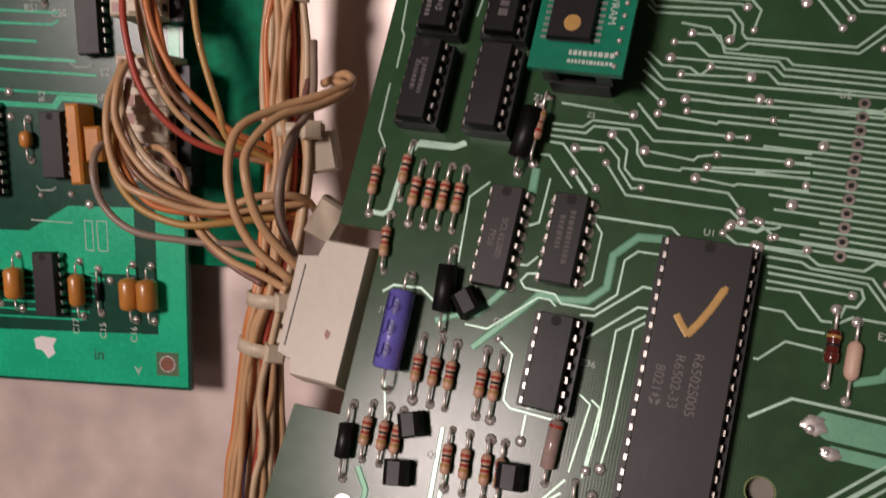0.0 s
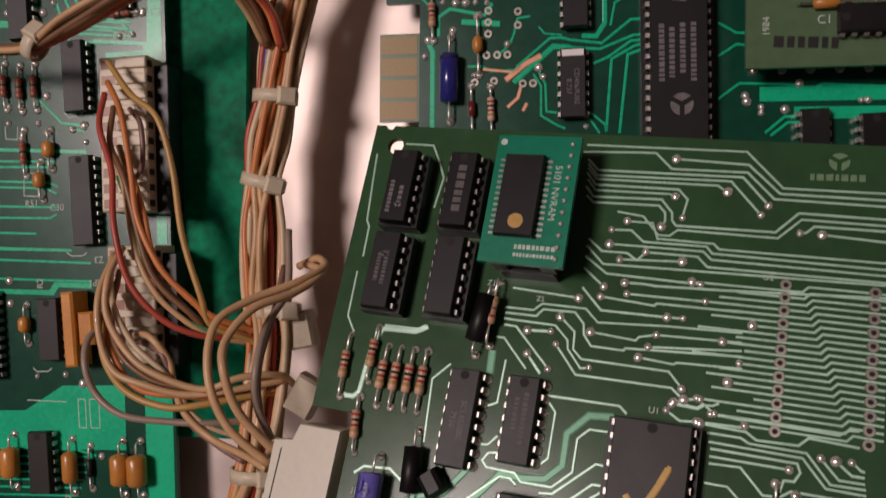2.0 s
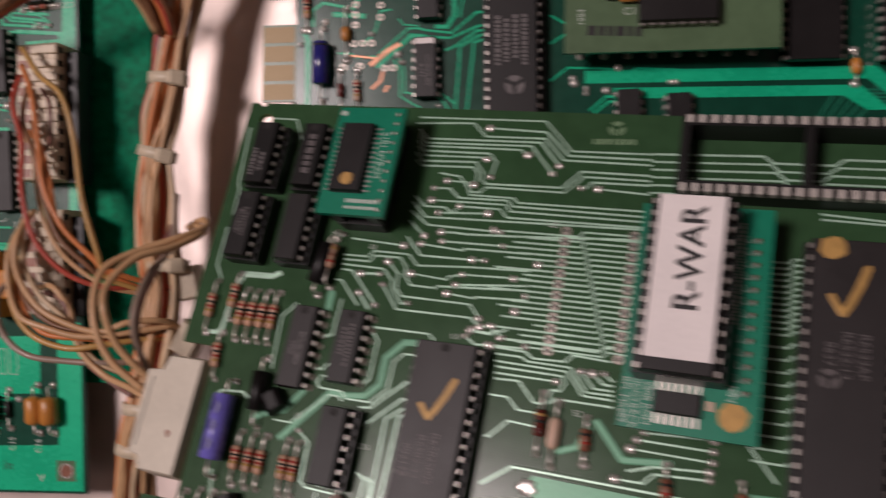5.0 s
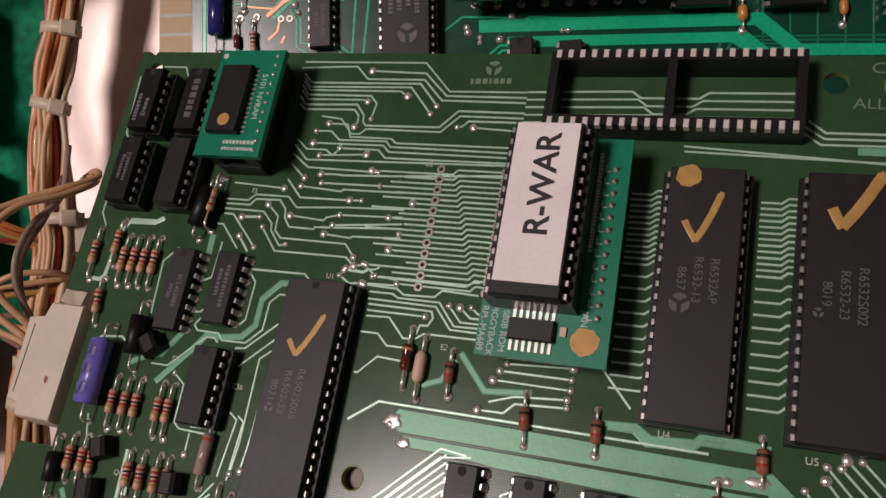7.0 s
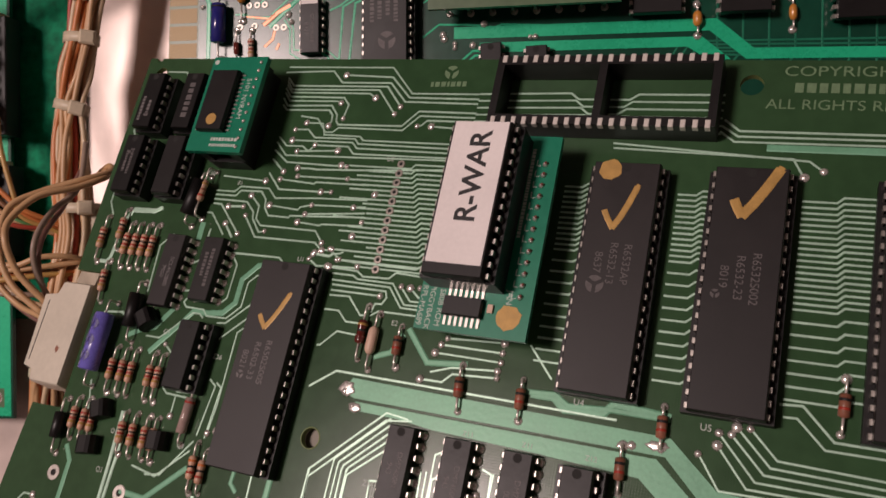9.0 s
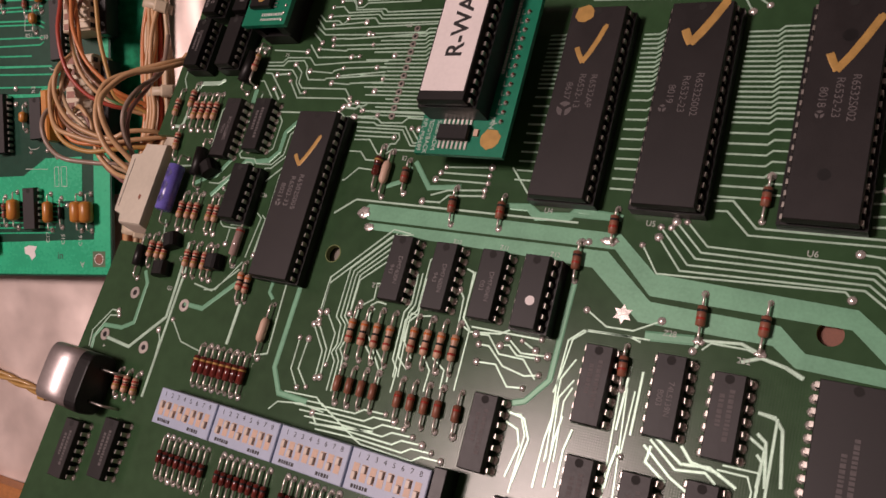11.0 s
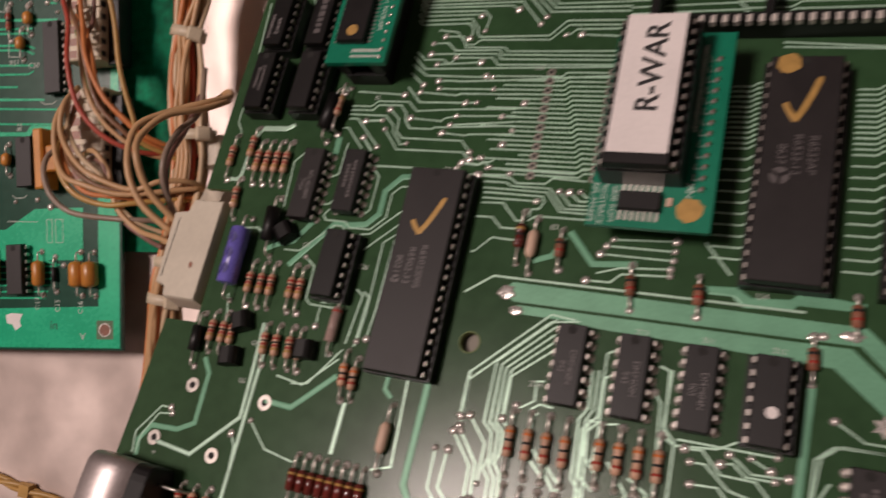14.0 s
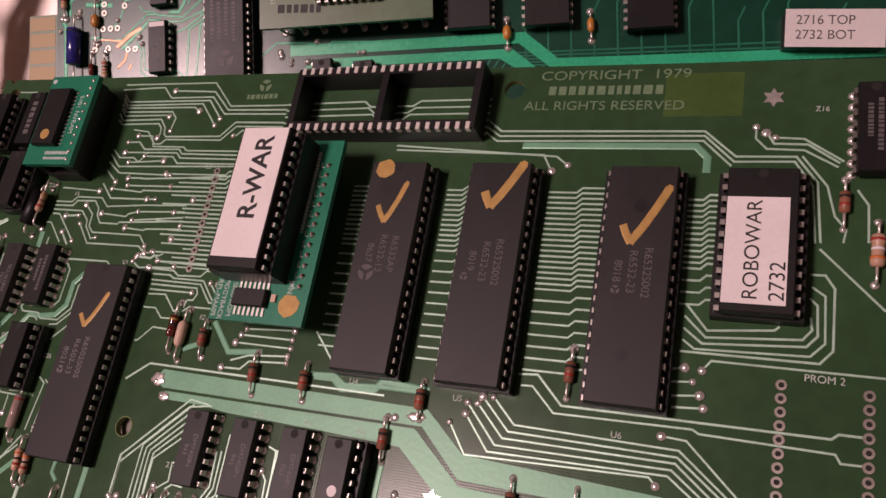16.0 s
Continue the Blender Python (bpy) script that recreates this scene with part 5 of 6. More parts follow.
# ---- white edge connector on the main board, with its wires ----
edge = thing("edge_connector", "large white nylon plug on the edge of the circuit board", "connector", at(-91.0, -56.0, 0))
part("housing", Geo().loft([[(x * k + (1 - k) * -1.5, y * k, z) for x, y in ((5.2, 13.8), (-4.4, 13.8), (-5.4, 10.4), (-9.8, 9.8), (-8.8, -9.8), (-5.6, -10.6), (-5.0, -13.4), (5.2, -13.4))] for z, k in ((-6.0, 1.10), (-5.4, 1.12), (1.5, 1.05), (2.3, 1.02))]).mesh("housing", M_CONN), edge)
part("seam", Geo().box(-7.9, -7.6, -8.6, 8.6, 2.3, 2.33).mesh("seam", M_HOLE), edge)
part("stain", Geo().plate([(-0.5, 0.9), (0.7, 0.4), (0.5, -0.7), (0.0, -1.2), (-0.6, -0.3)], 2.3, 2.33).mesh("stain", M_BROWN), edge, at(1.0, -4.4))
for y in (9.0, 5.0, 1.0, -3.0, -7.0):
    part("wire_entry", shared("wire_entry", lambda: Geo().box(-1.4, 0.6, -1.5, 1.5, -4.0, 0.4, 0.3).mesh("wire_entry", M_NYLON)), edge, at(-9.6, y))

# ---- the sheet, backing and boards on the back panel ----
tagged(new("backing_board", Geo().box(-172, -139.5, -32, 140, -8, -5.5).mesh("backing_board", M_DARKG)), "dark green glossy board edge in shadow", "circuit board").matrix_basis = on(0, 0)


def lp(u, v):
    """Coordinates in the turned frame of the back panel."""
    c, s = math.cos(radians(SKEW)), math.sin(radians(SKEW))
    return u * c + v * s, -u * s + v * c


lx, ly = lp(-152.2, -80.6)
RIGHT, BOTTOM = lx + 6.6, ly - 7.0
LEFT_TURN = 2.2
left = thing("circuit_board", "bright green driver board with chips and wire connectors", "circuit board", on(0, 0) @ at(RIGHT, BOTTOM, 0, LEFT_TURN) @ at(-RIGHT, -BOTTOM))
flat = lp


def lp(u, v, b=None):
    """The same on the turned driver board, or on the rear board once that is begun."""
    x, y = flat(u, v)
    c, s = math.cos(radians(LEFT_TURN)), math.sin(radians(LEFT_TURN))
    return RIGHT + (x - RIGHT) * c + (y - BOTTOM) * s, BOTTOM - (x - RIGHT) * s + (y - BOTTOM) * c


part("substrate", Geo().plate([(RIGHT, BOTTOM), (RIGHT, BOTTOM + 230), (RIGHT - 150, BOTTOM + 230), (RIGHT - 150, BOTTOM)], -1.6, 0).mesh("substrate", M_PCB2), left)
part("copper_fill", Geo().plate([(RIGHT - 0.8, BOTTOM + 0.8), (RIGHT - 0.8, BOTTOM + 53), (RIGHT - 9, BOTTOM + 53), (RIGHT - 9, BOTTOM + 15), (RIGHT - 140, BOTTOM + 13), (RIGHT - 140, BOTTOM + 0.8)], 0, 0.09).mesh("copper_fill", M_TRACE2), left)
part("copper_fill", Geo().plate([(RIGHT - 15, BOTTOM + 31), (RIGHT - 15, BOTTOM + 49), (RIGHT - 34, BOTTOM + 49), (RIGHT - 46, BOTTOM + 42), (RIGHT - 70, BOTTOM + 42), (RIGHT - 70, BOTTOM + 31)], 0, 0.09).mesh("copper_fill", M_TRACE2), left)
part("copper_fill", Geo().plate([(RIGHT - 1, BOTTOM + 138), (RIGHT - 1, BOTTOM + 160), (RIGHT - 5, BOTTOM + 160), (RIGHT - 5, BOTTOM + 142), (RIGHT - 18, BOTTOM + 142), (RIGHT - 18, BOTTOM + 138)], 0, 0.09).mesh("copper_fill", M_TRACE2), left)
part("copper_fill", Geo().plate([(RIGHT - 1, BOTTOM + 88), (RIGHT - 1, BOTTOM + 96), (RIGHT - 4, BOTTOM + 96), (RIGHT - 4, BOTTOM + 88)], 0, 0.09).mesh("copper_fill", M_TRACE2), left)
lines = Geo()
part("copper_fill", Geo().plate([lp(*p) for p in ((-176.9, 63.2), (-173.0, 64.4), (-170.1, 49.9), (-175.0, 50.5), (-176.9, 53.1), (-192.5, 52.3), (-191.8, 53.4), (-175.7, 54.3))][::-1], 0, 0.1).mesh("copper_fill", M_TRACE2), left)
part("copper_fill", Geo().plate([lp(*p) for p in ((-271.2, 51.1), (-210.4, 56.5), (-212.7, 54.3), (-270.8, 49.4))][::-1], 0, 0.1).mesh("copper_fill", M_TRACE2), left)
part("copper_fill", Geo().plate([lp(*p) for p in ((-264.0, 14.4), (-189.3, 22.3), (-189.1, 21.3), (-263.9, 13.5))][::-1], 0, 0.1).mesh("copper_fill", M_TRACE2), left)
part("copper_fill", Geo().plate([lp(*p) for p in ((-258.5, -14.1), (-190.0, -5.9), (-189.4, -6.6), (-258.2, -15.4))][::-1], 0, 0.1).mesh("copper_fill", M_TRACE2), left)
part("copper_fill", Geo().plate([lp(*p) for p in ((-255.8, -27.9), (-193.4, -19.6), (-192.1, -17.1), (-182.0, -15.9), (-182.3, -14.5), (-193.6, -15.9), (-194.9, -18.4), (-256.1, -26.6))][::-1], 0, 0.1).mesh("copper_fill", M_TRACE2), left)
lines.stroke([lp(*p) for p in ((-216.4, 69.1), (-215.3, 63.4), (-208.2, 59.2))], 0.7, 0, 0.08)
lines.stroke([lp(*p) for p in ((-207.5, 35.5), (-198.1, 28.9), (-191.0, 29.0))], 0.7, 0, 0.08)
lines.stroke([lp(*p) for p in ((-194.3, 27.4), (-190.7, 27.6))], 0.7, 0, 0.08)
lines.stroke([lp(*p) for p in ((-197.1, 58.0), (-194.1, 55.9), (-186.2, 56.3), (-183.3, 55.0))], 0.7, 0, 0.08)
lines.stroke([lp(*p) for p in ((-195.4, 58.5), (-184.0, 58.7), (-179.5, 56.0))], 0.7, 0, 0.08)
lines.stroke([lp(*p) for p in ((-263.1, 9.6), (-198.5, 17.9))], 0.7, 0, 0.08)
lines.stroke([lp(*p) for p in ((-262.8, 8.0), (-198.2, 16.3))], 0.7, 0, 0.08)
lines.stroke([lp(*p) for p in ((-262.1, 4.7), (-199.5, 11.7), (-196.6, 10.9))], 0.7, 0, 0.08)
lines.stroke([lp(*p) for p in ((-261.8, 3.0), (-200.1, 10.0), (-196.6, 8.9))], 0.7, 0, 0.08)
lines.stroke([lp(*p) for p in ((-260.7, -2.8), (-196.1, 5.1))], 0.7, 0, 0.08)
lines.stroke([lp(*p) for p in ((-260.0, -6.6), (-197.7, 1.8), (-195.8, 3.2))], 0.7, 0, 0.08)
lines.stroke([lp(*p) for p in ((-257.8, -17.6), (-183.3, -8.9))], 0.7, 0, 0.08)
lines.stroke([lp(*p) for p in ((-256.7, -23.3), (-182.4, -14.0))], 0.7, 0, 0.08)
lines.stroke([lp(*p) for p in ((-259.3, -10.2), (-201.3, -3.2))], 0.7, 0, 0.08)
lines.stroke([lp(*p) for p in ((-189.9, -60.6), (-181.0, -60.4), (-172.8, -57.5))], 0.7, 0, 0.08)
lines.stroke([lp(*p) for p in ((-189.4, -62.9), (-179.9, -61.5), (-173.7, -62.1))], 0.7, 0, 0.08)
silk = Geo()
silk.stroke([lp(*p) for p in ((-192.0, 61.4), (-182.8, 62.7), (-182.2, 60.3), (-191.4, 59.0), (-192.0, 61.4))], 0.35, 0, 0.1)
silk.stroke([lp(*p) for p in ((-197.8, 31.8), (-196.1, 30.8), (-192.7, 31.4), (-192.2, 32.6))], 0.35, 0, 0.1)
silk.stroke([lp(*p) for p in ((-191.1, -7.1), (-189.5, -7.8), (-186.1, -7.2), (-185.0, -6.1))], 0.35, 0, 0.1)
silk.stroke([lp(*p) for p in ((-196.7, -41.0), (-195.4, -41.9), (-192.0, -41.2), (-190.9, -40.1))], 0.35, 0, 0.1)
silk.stroke([lp(*p) for p in ((-207.7, 13.3), (-206.8, 6.9), (-202.3, 7.4), (-203.3, 13.8), (-207.7, 13.3))], 0.35, 0, 0.1)
silk.stroke([lp(*p) for p in ((-181.6, -47.3), (-180.0, -55.1), (-177.8, -54.9), (-179.4, -47.0), (-181.6, -47.3))], 0.35, 0, 0.1)
silk.stroke([lp(*p) for p in ((-178.2, -46.7), (-176.4, -54.6), (-173.7, -54.2), (-175.3, -46.3), (-178.2, -46.7))], 0.35, 0, 0.1)
silk.stroke([lp(*p) for p in ((-205.0, 67.0), (-204.3, 64.8), (-200.2, 64.9))], 0.35, 0, 0.1)
silk.stroke([lp(*p) for p in ((-221.5, 67.2), (-213.8, 68.0))], 0.35, 0, 0.1)
silk.stroke([lp(*p) for p in ((-197.1, -50.4), (-184.9, -48.7))], 0.35, 0, 0.1)
silk.stroke([lp(*p) for p in ((-215.7, 25.9), (-214.9, 22.2), (-211.3, 22.5), (-211.6, 26.1))], 0.35, 0, 0.1)
tagged(part("silkscreen", silk.mesh("silkscreen", M_SILK), left), kind="stuff")
blobs = Geo()
for i, p in enumerate(((-219.8, 57.9), (-208.5, 59.2), (-205.5, 62.3), (-218.5, 45.7), (-207.9, 35.8), (-203.9, 35.9), (-214.6, 26.7), (-205.2, 27.9), (-202.0, 25.6), (-209.7, 22.9), (-215.0, 31.6), (-211.4, 32.0), (-191.0, 29.0), (-194.3, 27.4), (-189.7, 24.5), (-180.0, 66.1), (-180.2, 61.9), (-183.8, 55.0), (-180.0, 55.9), (-207.7, -17.7), (-206.5, -24.1), (-194.9, -43.1), (-186.3, -41.1), (-180.7, -42.8), (-172.0, -61.8), (-171.3, 70.5), (-195.6, 69.6), (-219.5, 61.3), (-191.6, 37.5))):
    a, b = lp(*p)
    r = 1.0 + 0.25 * math.sin(i * 1.7)
    blobs.cyl(a, b, [(0.0, r * 1.15), (0.3, r), (0.7, r * 0.6), (0.85, 0.1)], 10)
tagged(part("soldering", blobs.mesh("soldering", M_SOLDER, True), left), kind="stuff")

for k in range(4):
    lines.stroke([(RIGHT - 24 - 3 * k, BOTTOM + 158), (RIGHT - 20 - 3 * k, BOTTOM + 152 - 2 * k), (RIGHT - 10, BOTTOM + 150 - 2 * k)], 0.9, 0, 0.08)
for k in range(6):
    lines.stroke([(RIGHT - 60, BOTTOM + 18 + 2.2 * k), (RIGHT - 30 + k, BOTTOM + 18 + 2.2 * k)], 0.6, 0, 0.08)
tagged(part("copper_layer", lines.mesh("copper_layer", M_TRACE2), left), kind="stuff")
fixing = part("fixing_hole", Geo().ring(0, 0, 0, 0.1, 1.9, 2.4, 18).mesh("fixing_hole", M_SOLDER), left, at(lx, ly, 0.1))
part("bare_square", Geo().box(-3.2, 3.2, -3.2, 3.2, -0.02, 0.0).mesh("bare_square", M_PCB4), fixing)
part("hole", Geo().cyl(0, 0, [(0, 1.9), (0.06, 1.9)], 16).mesh("hole", M_BROWN), fixing)
a, b = lp(-172.3, -83.0)
part("lettering", words("in", 3.2, M_INK), left, at(a, b, 0.12))
a, b = lp(-188.2, -84.5)
part("sticker_remains", Geo().plate([(-3.5, 2.2), (-1.2, 3.0), (3.4, 2.6), (2.2, 0.4), (2.8, -1.6), (0.6, -3.2), (-1.0, -1.0), (-3.0, -0.6)], 0, 0.06).mesh("sticker_remains", M_LABEL), left, at(a, b, 0.1))
a, b = lp(-160.5, -84.5)
part("lettering", words("A", 2.4, M_SILK), left, at(a, b, 0.12, 180))


def panel_dip(parent, u, v, n, row=7.62, bw=6.4, m=None, w=0.3, turn=2.0, text=""):
    a, b = lp(u, v)
    ob = part("chip", dip_body(n, bw, m or M_CHIPG), parent, at(a, b, w, turn))
    dress_dip(ob, n, row, bw, 2.6)
    for i, line in enumerate(text.split("|") if text else ()):
        part("lettering", words(line, 1.25, M_PRINT), ob, at(0.9 - i * 1.9, -1.0, 3.91, -90))
    return ob


for u, v, n in ((-194, 42, 8), (-186.3, 8.3, 10), (-191, -28.7, 7), (-188.3, -66, 7), (-210.5, -33.5, 10), (-214, 60, 8), (-186, 70, 7)):
    panel_dip(left, u, v, n)


def panel_axial(parent, u, v, length=13.0, turn=90.0, **kw):
    a, b = lp(u, v)
    c, s = math.cos(radians(turn + 2)) * length / 2, math.sin(radians(turn + 2)) * length / 2
    n0 = len(JOINTS)
    axial(parent, a + c, b + s, a - c, b - s, **kw)
    for x, y in JOINTS[n0:]:
        part("solder_joint", shared("big_joint", lambda: Geo().cyl(0, 0, [(0.05, 1.3), (0.4, 1.0), (0.8, 0.4)], 10).mesh("solder_joint", M_SOLDER, True)), parent, at(x, y))


for u, v in ((-212, 37), (-207.5, 38), (-217, 37), (-208, 19), (-221, 20)):
    panel_axial(left, u, v, body=M_BROWN, bands=(M_RED, M_INK, M_RED))
for u, v in ((-200, 21), (-201.5, 12), (-200, -29), (-222, -60)):
    panel_axial(left, u, v, 11, kind="bead", name="capacitor", blen=4.6, r=1.7, z=1.8, bands=(), body=M_CAPO)
for u, v in ((-209, -70), (-204.5, -69.5), (-214, -71)):
    panel_axial(left, u, v, 12, body=M_BROWN, bands=(M_RED, M_INK, M_RED))
for u, v, r in ((-198, -68, 2.6), (-179.9, -66, 2.1), (-164.6, -63.6, 2.6), (-159.4, -62.8, 2.8), (-208, -84, 2.6)):
    panel_axial(left, u, v, 15, kind="bead", name="capacitor", blen=9.0, r=r, z=r + 0.2, bands=(), body=M_CAPO)
panel_axial(left, -174.5, -65.4, 12, kind="diode", name="diode", blen=5, r=0.8, bands=(), body=M_CHIPG)
panel_axial(left, -184, 61, 12, 0, body=M_BROWN, bands=(M_RED, M_INK, M_RED))
for u, v, sx, sy, h in ((-182.4, -26.9, 3.6, 20.5, 8.0), (-178.0, -26.0, 4.6, 9.0, 7.0)):
    a, b = lp(u, v)
    part("resistor_network", Geo().box(-sx / 2, sx / 2, -sy / 2, sy / 2, 0.6, h, 0.6).mesh("resistor_network", M_CAPO), left, at(a, b, 0, 3), "upright orange resistor network")
for u, v, text, t in ((-198, -17, "R2", 90), (-181, -14, "SIP1", 182), (-204, 5, "R51", 0), (-196, 5, "C30", 0), (-184, 55.5, "R29", 180), (-175, 63, "C37", 180), (-181, -7.5, "Z3", 182), (-172, -76.0, "C15", 90), (-180, -76.6, "C17", 90), (-163, -75.0, "C16", 90)):
    a, b = lp(u, v)
    part("lettering", words(text, 1.9, M_SILK), left, at(a, b, 0.12, t))


def wire_plug(u, v, length, n, label):
    """A nylon plug on its header: a row of windows on one side, ribs on the other."""
    a, b = flat(u, v)
    ob = thing("wire_connector", label, "connector", on(0, 0) @ at(a, b, 0, 2), "wire connectors")
    part("housing", Geo().box(-8.4, 5.2, -length / 2, length / 2, 0.2, 11.0, 0.5).mesh("housing", M_NYLON), ob)
    part("header", Geo().box(5.2, 9.4, -length / 2 - 1, length / 2 - 2, 0.2, 7.0, 0.3).mesh("header", M_BLACK), ob)
    step = length / n
    wm = shared(("window", round(step, 1)), lambda: Geo().box(-7.6, -3.6, -step * 0.30, step * 0.30, 11.0, 11.04).mesh("window", M_BROWN))
    rm = shared(("rib", round(step, 1)), lambda: Geo().box(-3.0, 5.6, -step * 0.32, step * 0.32, 11.0, 12.0, 0.25).mesh("rib", M_NYLON))
    # dark blocks in place of cut slots, painting the shade within
    nm = shared(("notch_slot", round(step, 1)), lambda: Geo().box(4.6, 5.7, -step * 0.2, step * 0.2, 8.6, 11.06).mesh("slot", M_HOLE))
    for i in range(n):
        y = (i - (n - 1) / 2) * step
        part("window", wm, ob, at(0, y))
        part("rib", rm, ob, at(0, y))
        part("slot", nm, ob, at(0, y))
    return ob


wire_plug(-170.5, 27.8, 41.0, 10, "yellowed nylon wire plug with a row of windows")
wire_plug(-161.5, -16.5, 31.0, 7, "yellowed nylon wire plug full of tan wires")

# ---- the wiring ----
harness = thing("wiring_harness", "tan wiring harness with coloured wires held by nylon ties", "cable", PANEL)


def wire(colour, r, *pts):
    part("wire", Geo().tube(pts, r, 8, 6).mesh("wire", M_WIRES[colour], True), harness)


wire("tan", 1.0, (-110, -42, 38), (-120, -35, 40), (-126, -25, 40), (-128, -14, 36), (-123, -8, 30), (-115, -3, 24), (-111, 1, 16), (-114, 3, 12), (-120, 0, 8))
wire("tan", 1.0, (-109, -39, 38), (-117, -31, 42), (-121, -22, 44), (-123, -16, 40), (-120, -9, 34), (-114, -5, 26), (-111, 0, 16), (-118, 1, 10))
wire("grey", 0.9, (-111, -37, 36), (-115, -29, 38), (-116, -21, 38), (-118, -13, 30), (-118, -5, 20), (-122, 9, 14))
wire("violet", 0.8, (-112, -39, 34), (-115, -30, 36), (-117, -21, 34), (-119, -11, 24), (-121, 0, 16))
wire("yellow", 0.8, (-176, 45, 16), (-166, 37, 20), (-157, 32, 22), (-151, 20, 22), (-146, 4, 22), (-139, -10, 22), (-136, -17, 20), (-128, -20, 14), (-121, -25, 8))
wire("orange", 0.8, (-176, 40, 15), (-168, 32, 20), (-162, 18, 22), (-157, 6, 24), (-149, -5, 24), (-140, -12, 22), (-136, -16, 20), (-127, -20, 12))
wire("red", 0.8, (-177, 37, 14), (-174, 28, 19), (-167, 17, 22), (-162, 4, 26), (-156, -9, 26), (-147, -17, 24), (-137, -20, 20), (-129, -19, 12), (-121, -18, 8))
wire("brown", 0.8, (-174, 34, 14), (-171, 24, 18), (-163, 15, 22), (-153, -6, 22), (-142, -15, 20), (-136, -20, 16), (-126, -20, 10))
wire("tan", 0.8, (-172, 19, 14), (-166, 15, 18), (-158, -1, 22), (-151, -11, 22), (-143, -17, 20), (-136, -20, 18), (-126, -21, 10))
wire("orange", 0.8, (-171, 21, 14), (-164, 17, 18), (-157, 8, 22), (-151, -3, 24), (-142, -11, 22), (-135, -15, 20), (-126, -18, 12))
wire("violet", 0.7, (-170, 34, 13), (-164, 30, 17), (-162, 20, 17), (-166, 15, 14))
wire("green", 0.7, (-170, 16, 14), (-161, 7, 20), (-153, -9, 22), (-145, -16, 20), (-136, -19, 18), (-127, -21, 10))
wire("brown", 0.8, (-171, 24, 14), (-160, 10, 20), (-153, -6, 20), (-144, -14, 19), (-138, -18, 17), (-129, -22, 10))
wire("tan", 0.9, (-166, -2, 14), (-164, -9, 22), (-162, -18, 24), (-154, -26, 26), (-146, -30, 26), (-134, -32, 24), (-126, -28, 22), (-118, -27, 16), (-116, -31, 8))
wire("tan", 0.9, (-168, -4, 14), (-166, -14, 22), (-163, -24, 24), (-157, -31, 26), (-149, -33, 26), (-138, -34, 24), (-126, -31, 20), (-117, -28, 14))
wire("yellow", 0.9, (-167, -14, 14), (-164, -20, 22), (-161, -29, 24), (-154, -36, 24), (-143, -38, 24), (-134, -36, 22), (-124, -33, 16), (-118, -33, 10))
wire("grey", 0.9, (-166, -22, 14), (-168, -25, 20), (-166, -31, 24), (-162, -38, 24), (-154, -42, 24), (-143, -42, 22), (-133, -41, 20), (-125, -40, 14), (-119, -40, 8))
wire("brown", 0.8, (-166, -8, 14), (-163, -19, 20), (-157, -27, 24), (-148, -32, 24), (-139, -33, 22), (-128, -33, 18), (-119, -30, 12))
wire("orange", 0.8, (-166, -11, 14), (-164, -22, 20), (-157, -30, 24), (-150, -35, 24), (-140, -35, 22), (-128, -34, 18), (-119, -31, 12))
wire("tan", 0.9, (-160, -24, 15), (-151, -22, 22), (-145, -27, 22), (-143, -32, 22), (-139, -39, 22), (-131, -44, 22), (-121, -45, 26), (-113, -46, 30))
wire("blue", 0.7, (-160, -23, 15), (-150, -23, 21), (-145, -28, 22), (-144, -31, 21))
wire("violet", 0.8, (-158, -25, 15), (-148, -25, 22), (-144, -30, 22), (-139, -41, 20), (-130, -46, 20), (-122, -48, 22))
wire("cream", 0.8, (-169, -5, 14), (-163, -16, 20), (-154, -24, 24), (-146, -29, 24), (-142, -33, 22), (-139, -38, 21), (-133, -42, 20), (-125, -44, 16))


def bundle(path, spread, colours, r=0.85, seed=1, twist=0.25):
    """Loose wires that wander round one another along a path of (u, v, w, tightness)."""
    rng = random.Random(seed)
    for k, colour in enumerate(colours):
        ang, rad = rng.uniform(0, 6.28), spread * math.sqrt(rng.uniform(0.02, 1.0))
        pts = []
        for i, (u, v, w, tight) in enumerate(path):
            q = ang + twist * i + rng.uniform(-0.25, 0.25)
            pts.append((u + rad * tight * math.cos(q), v + rng.uniform(-0.5, 0.5), w + rad * tight * 0.75 * math.sin(q)))
        wire(colour, r, *pts)


MIX = ("tan", "orange", "cream", "tan", "red", "tan", "cream", "tan", "cream", "tan", "brown", "tan", "red", "cream", "tan", "blue", "tan", "orange", "cream", "tan", "grey", "tan", "green", "cream", "tan", "violet", "tan", "cream", "red", "tan", "cream")
bundle([(-126, 110, 10, 0.95), (-129, 82, 10, 0.85), (-131, 67, 10, 0.95), (-132, 54, 10, 0.95), (-132, 42, 10, 0.80), (-132.5, 31, 10, 0.95), (-132, 20, 10, 0.80), (-130, 8, 10, 1.0), (-127, -7, 10, 1.1), (-124, -20, 10, 1.0), (-122, -36, 13, 0.9), (-120, -49, 17, 0.85), (-121, -60, 18, 0.8), (-120, -74, 16, 0.95), (-119, -88, 14, 1.15), (-118, -99, 14, 1.3), (-116, -125, 12, 1.3)], 6.0, MIX, 0.9, 5, 0.12)
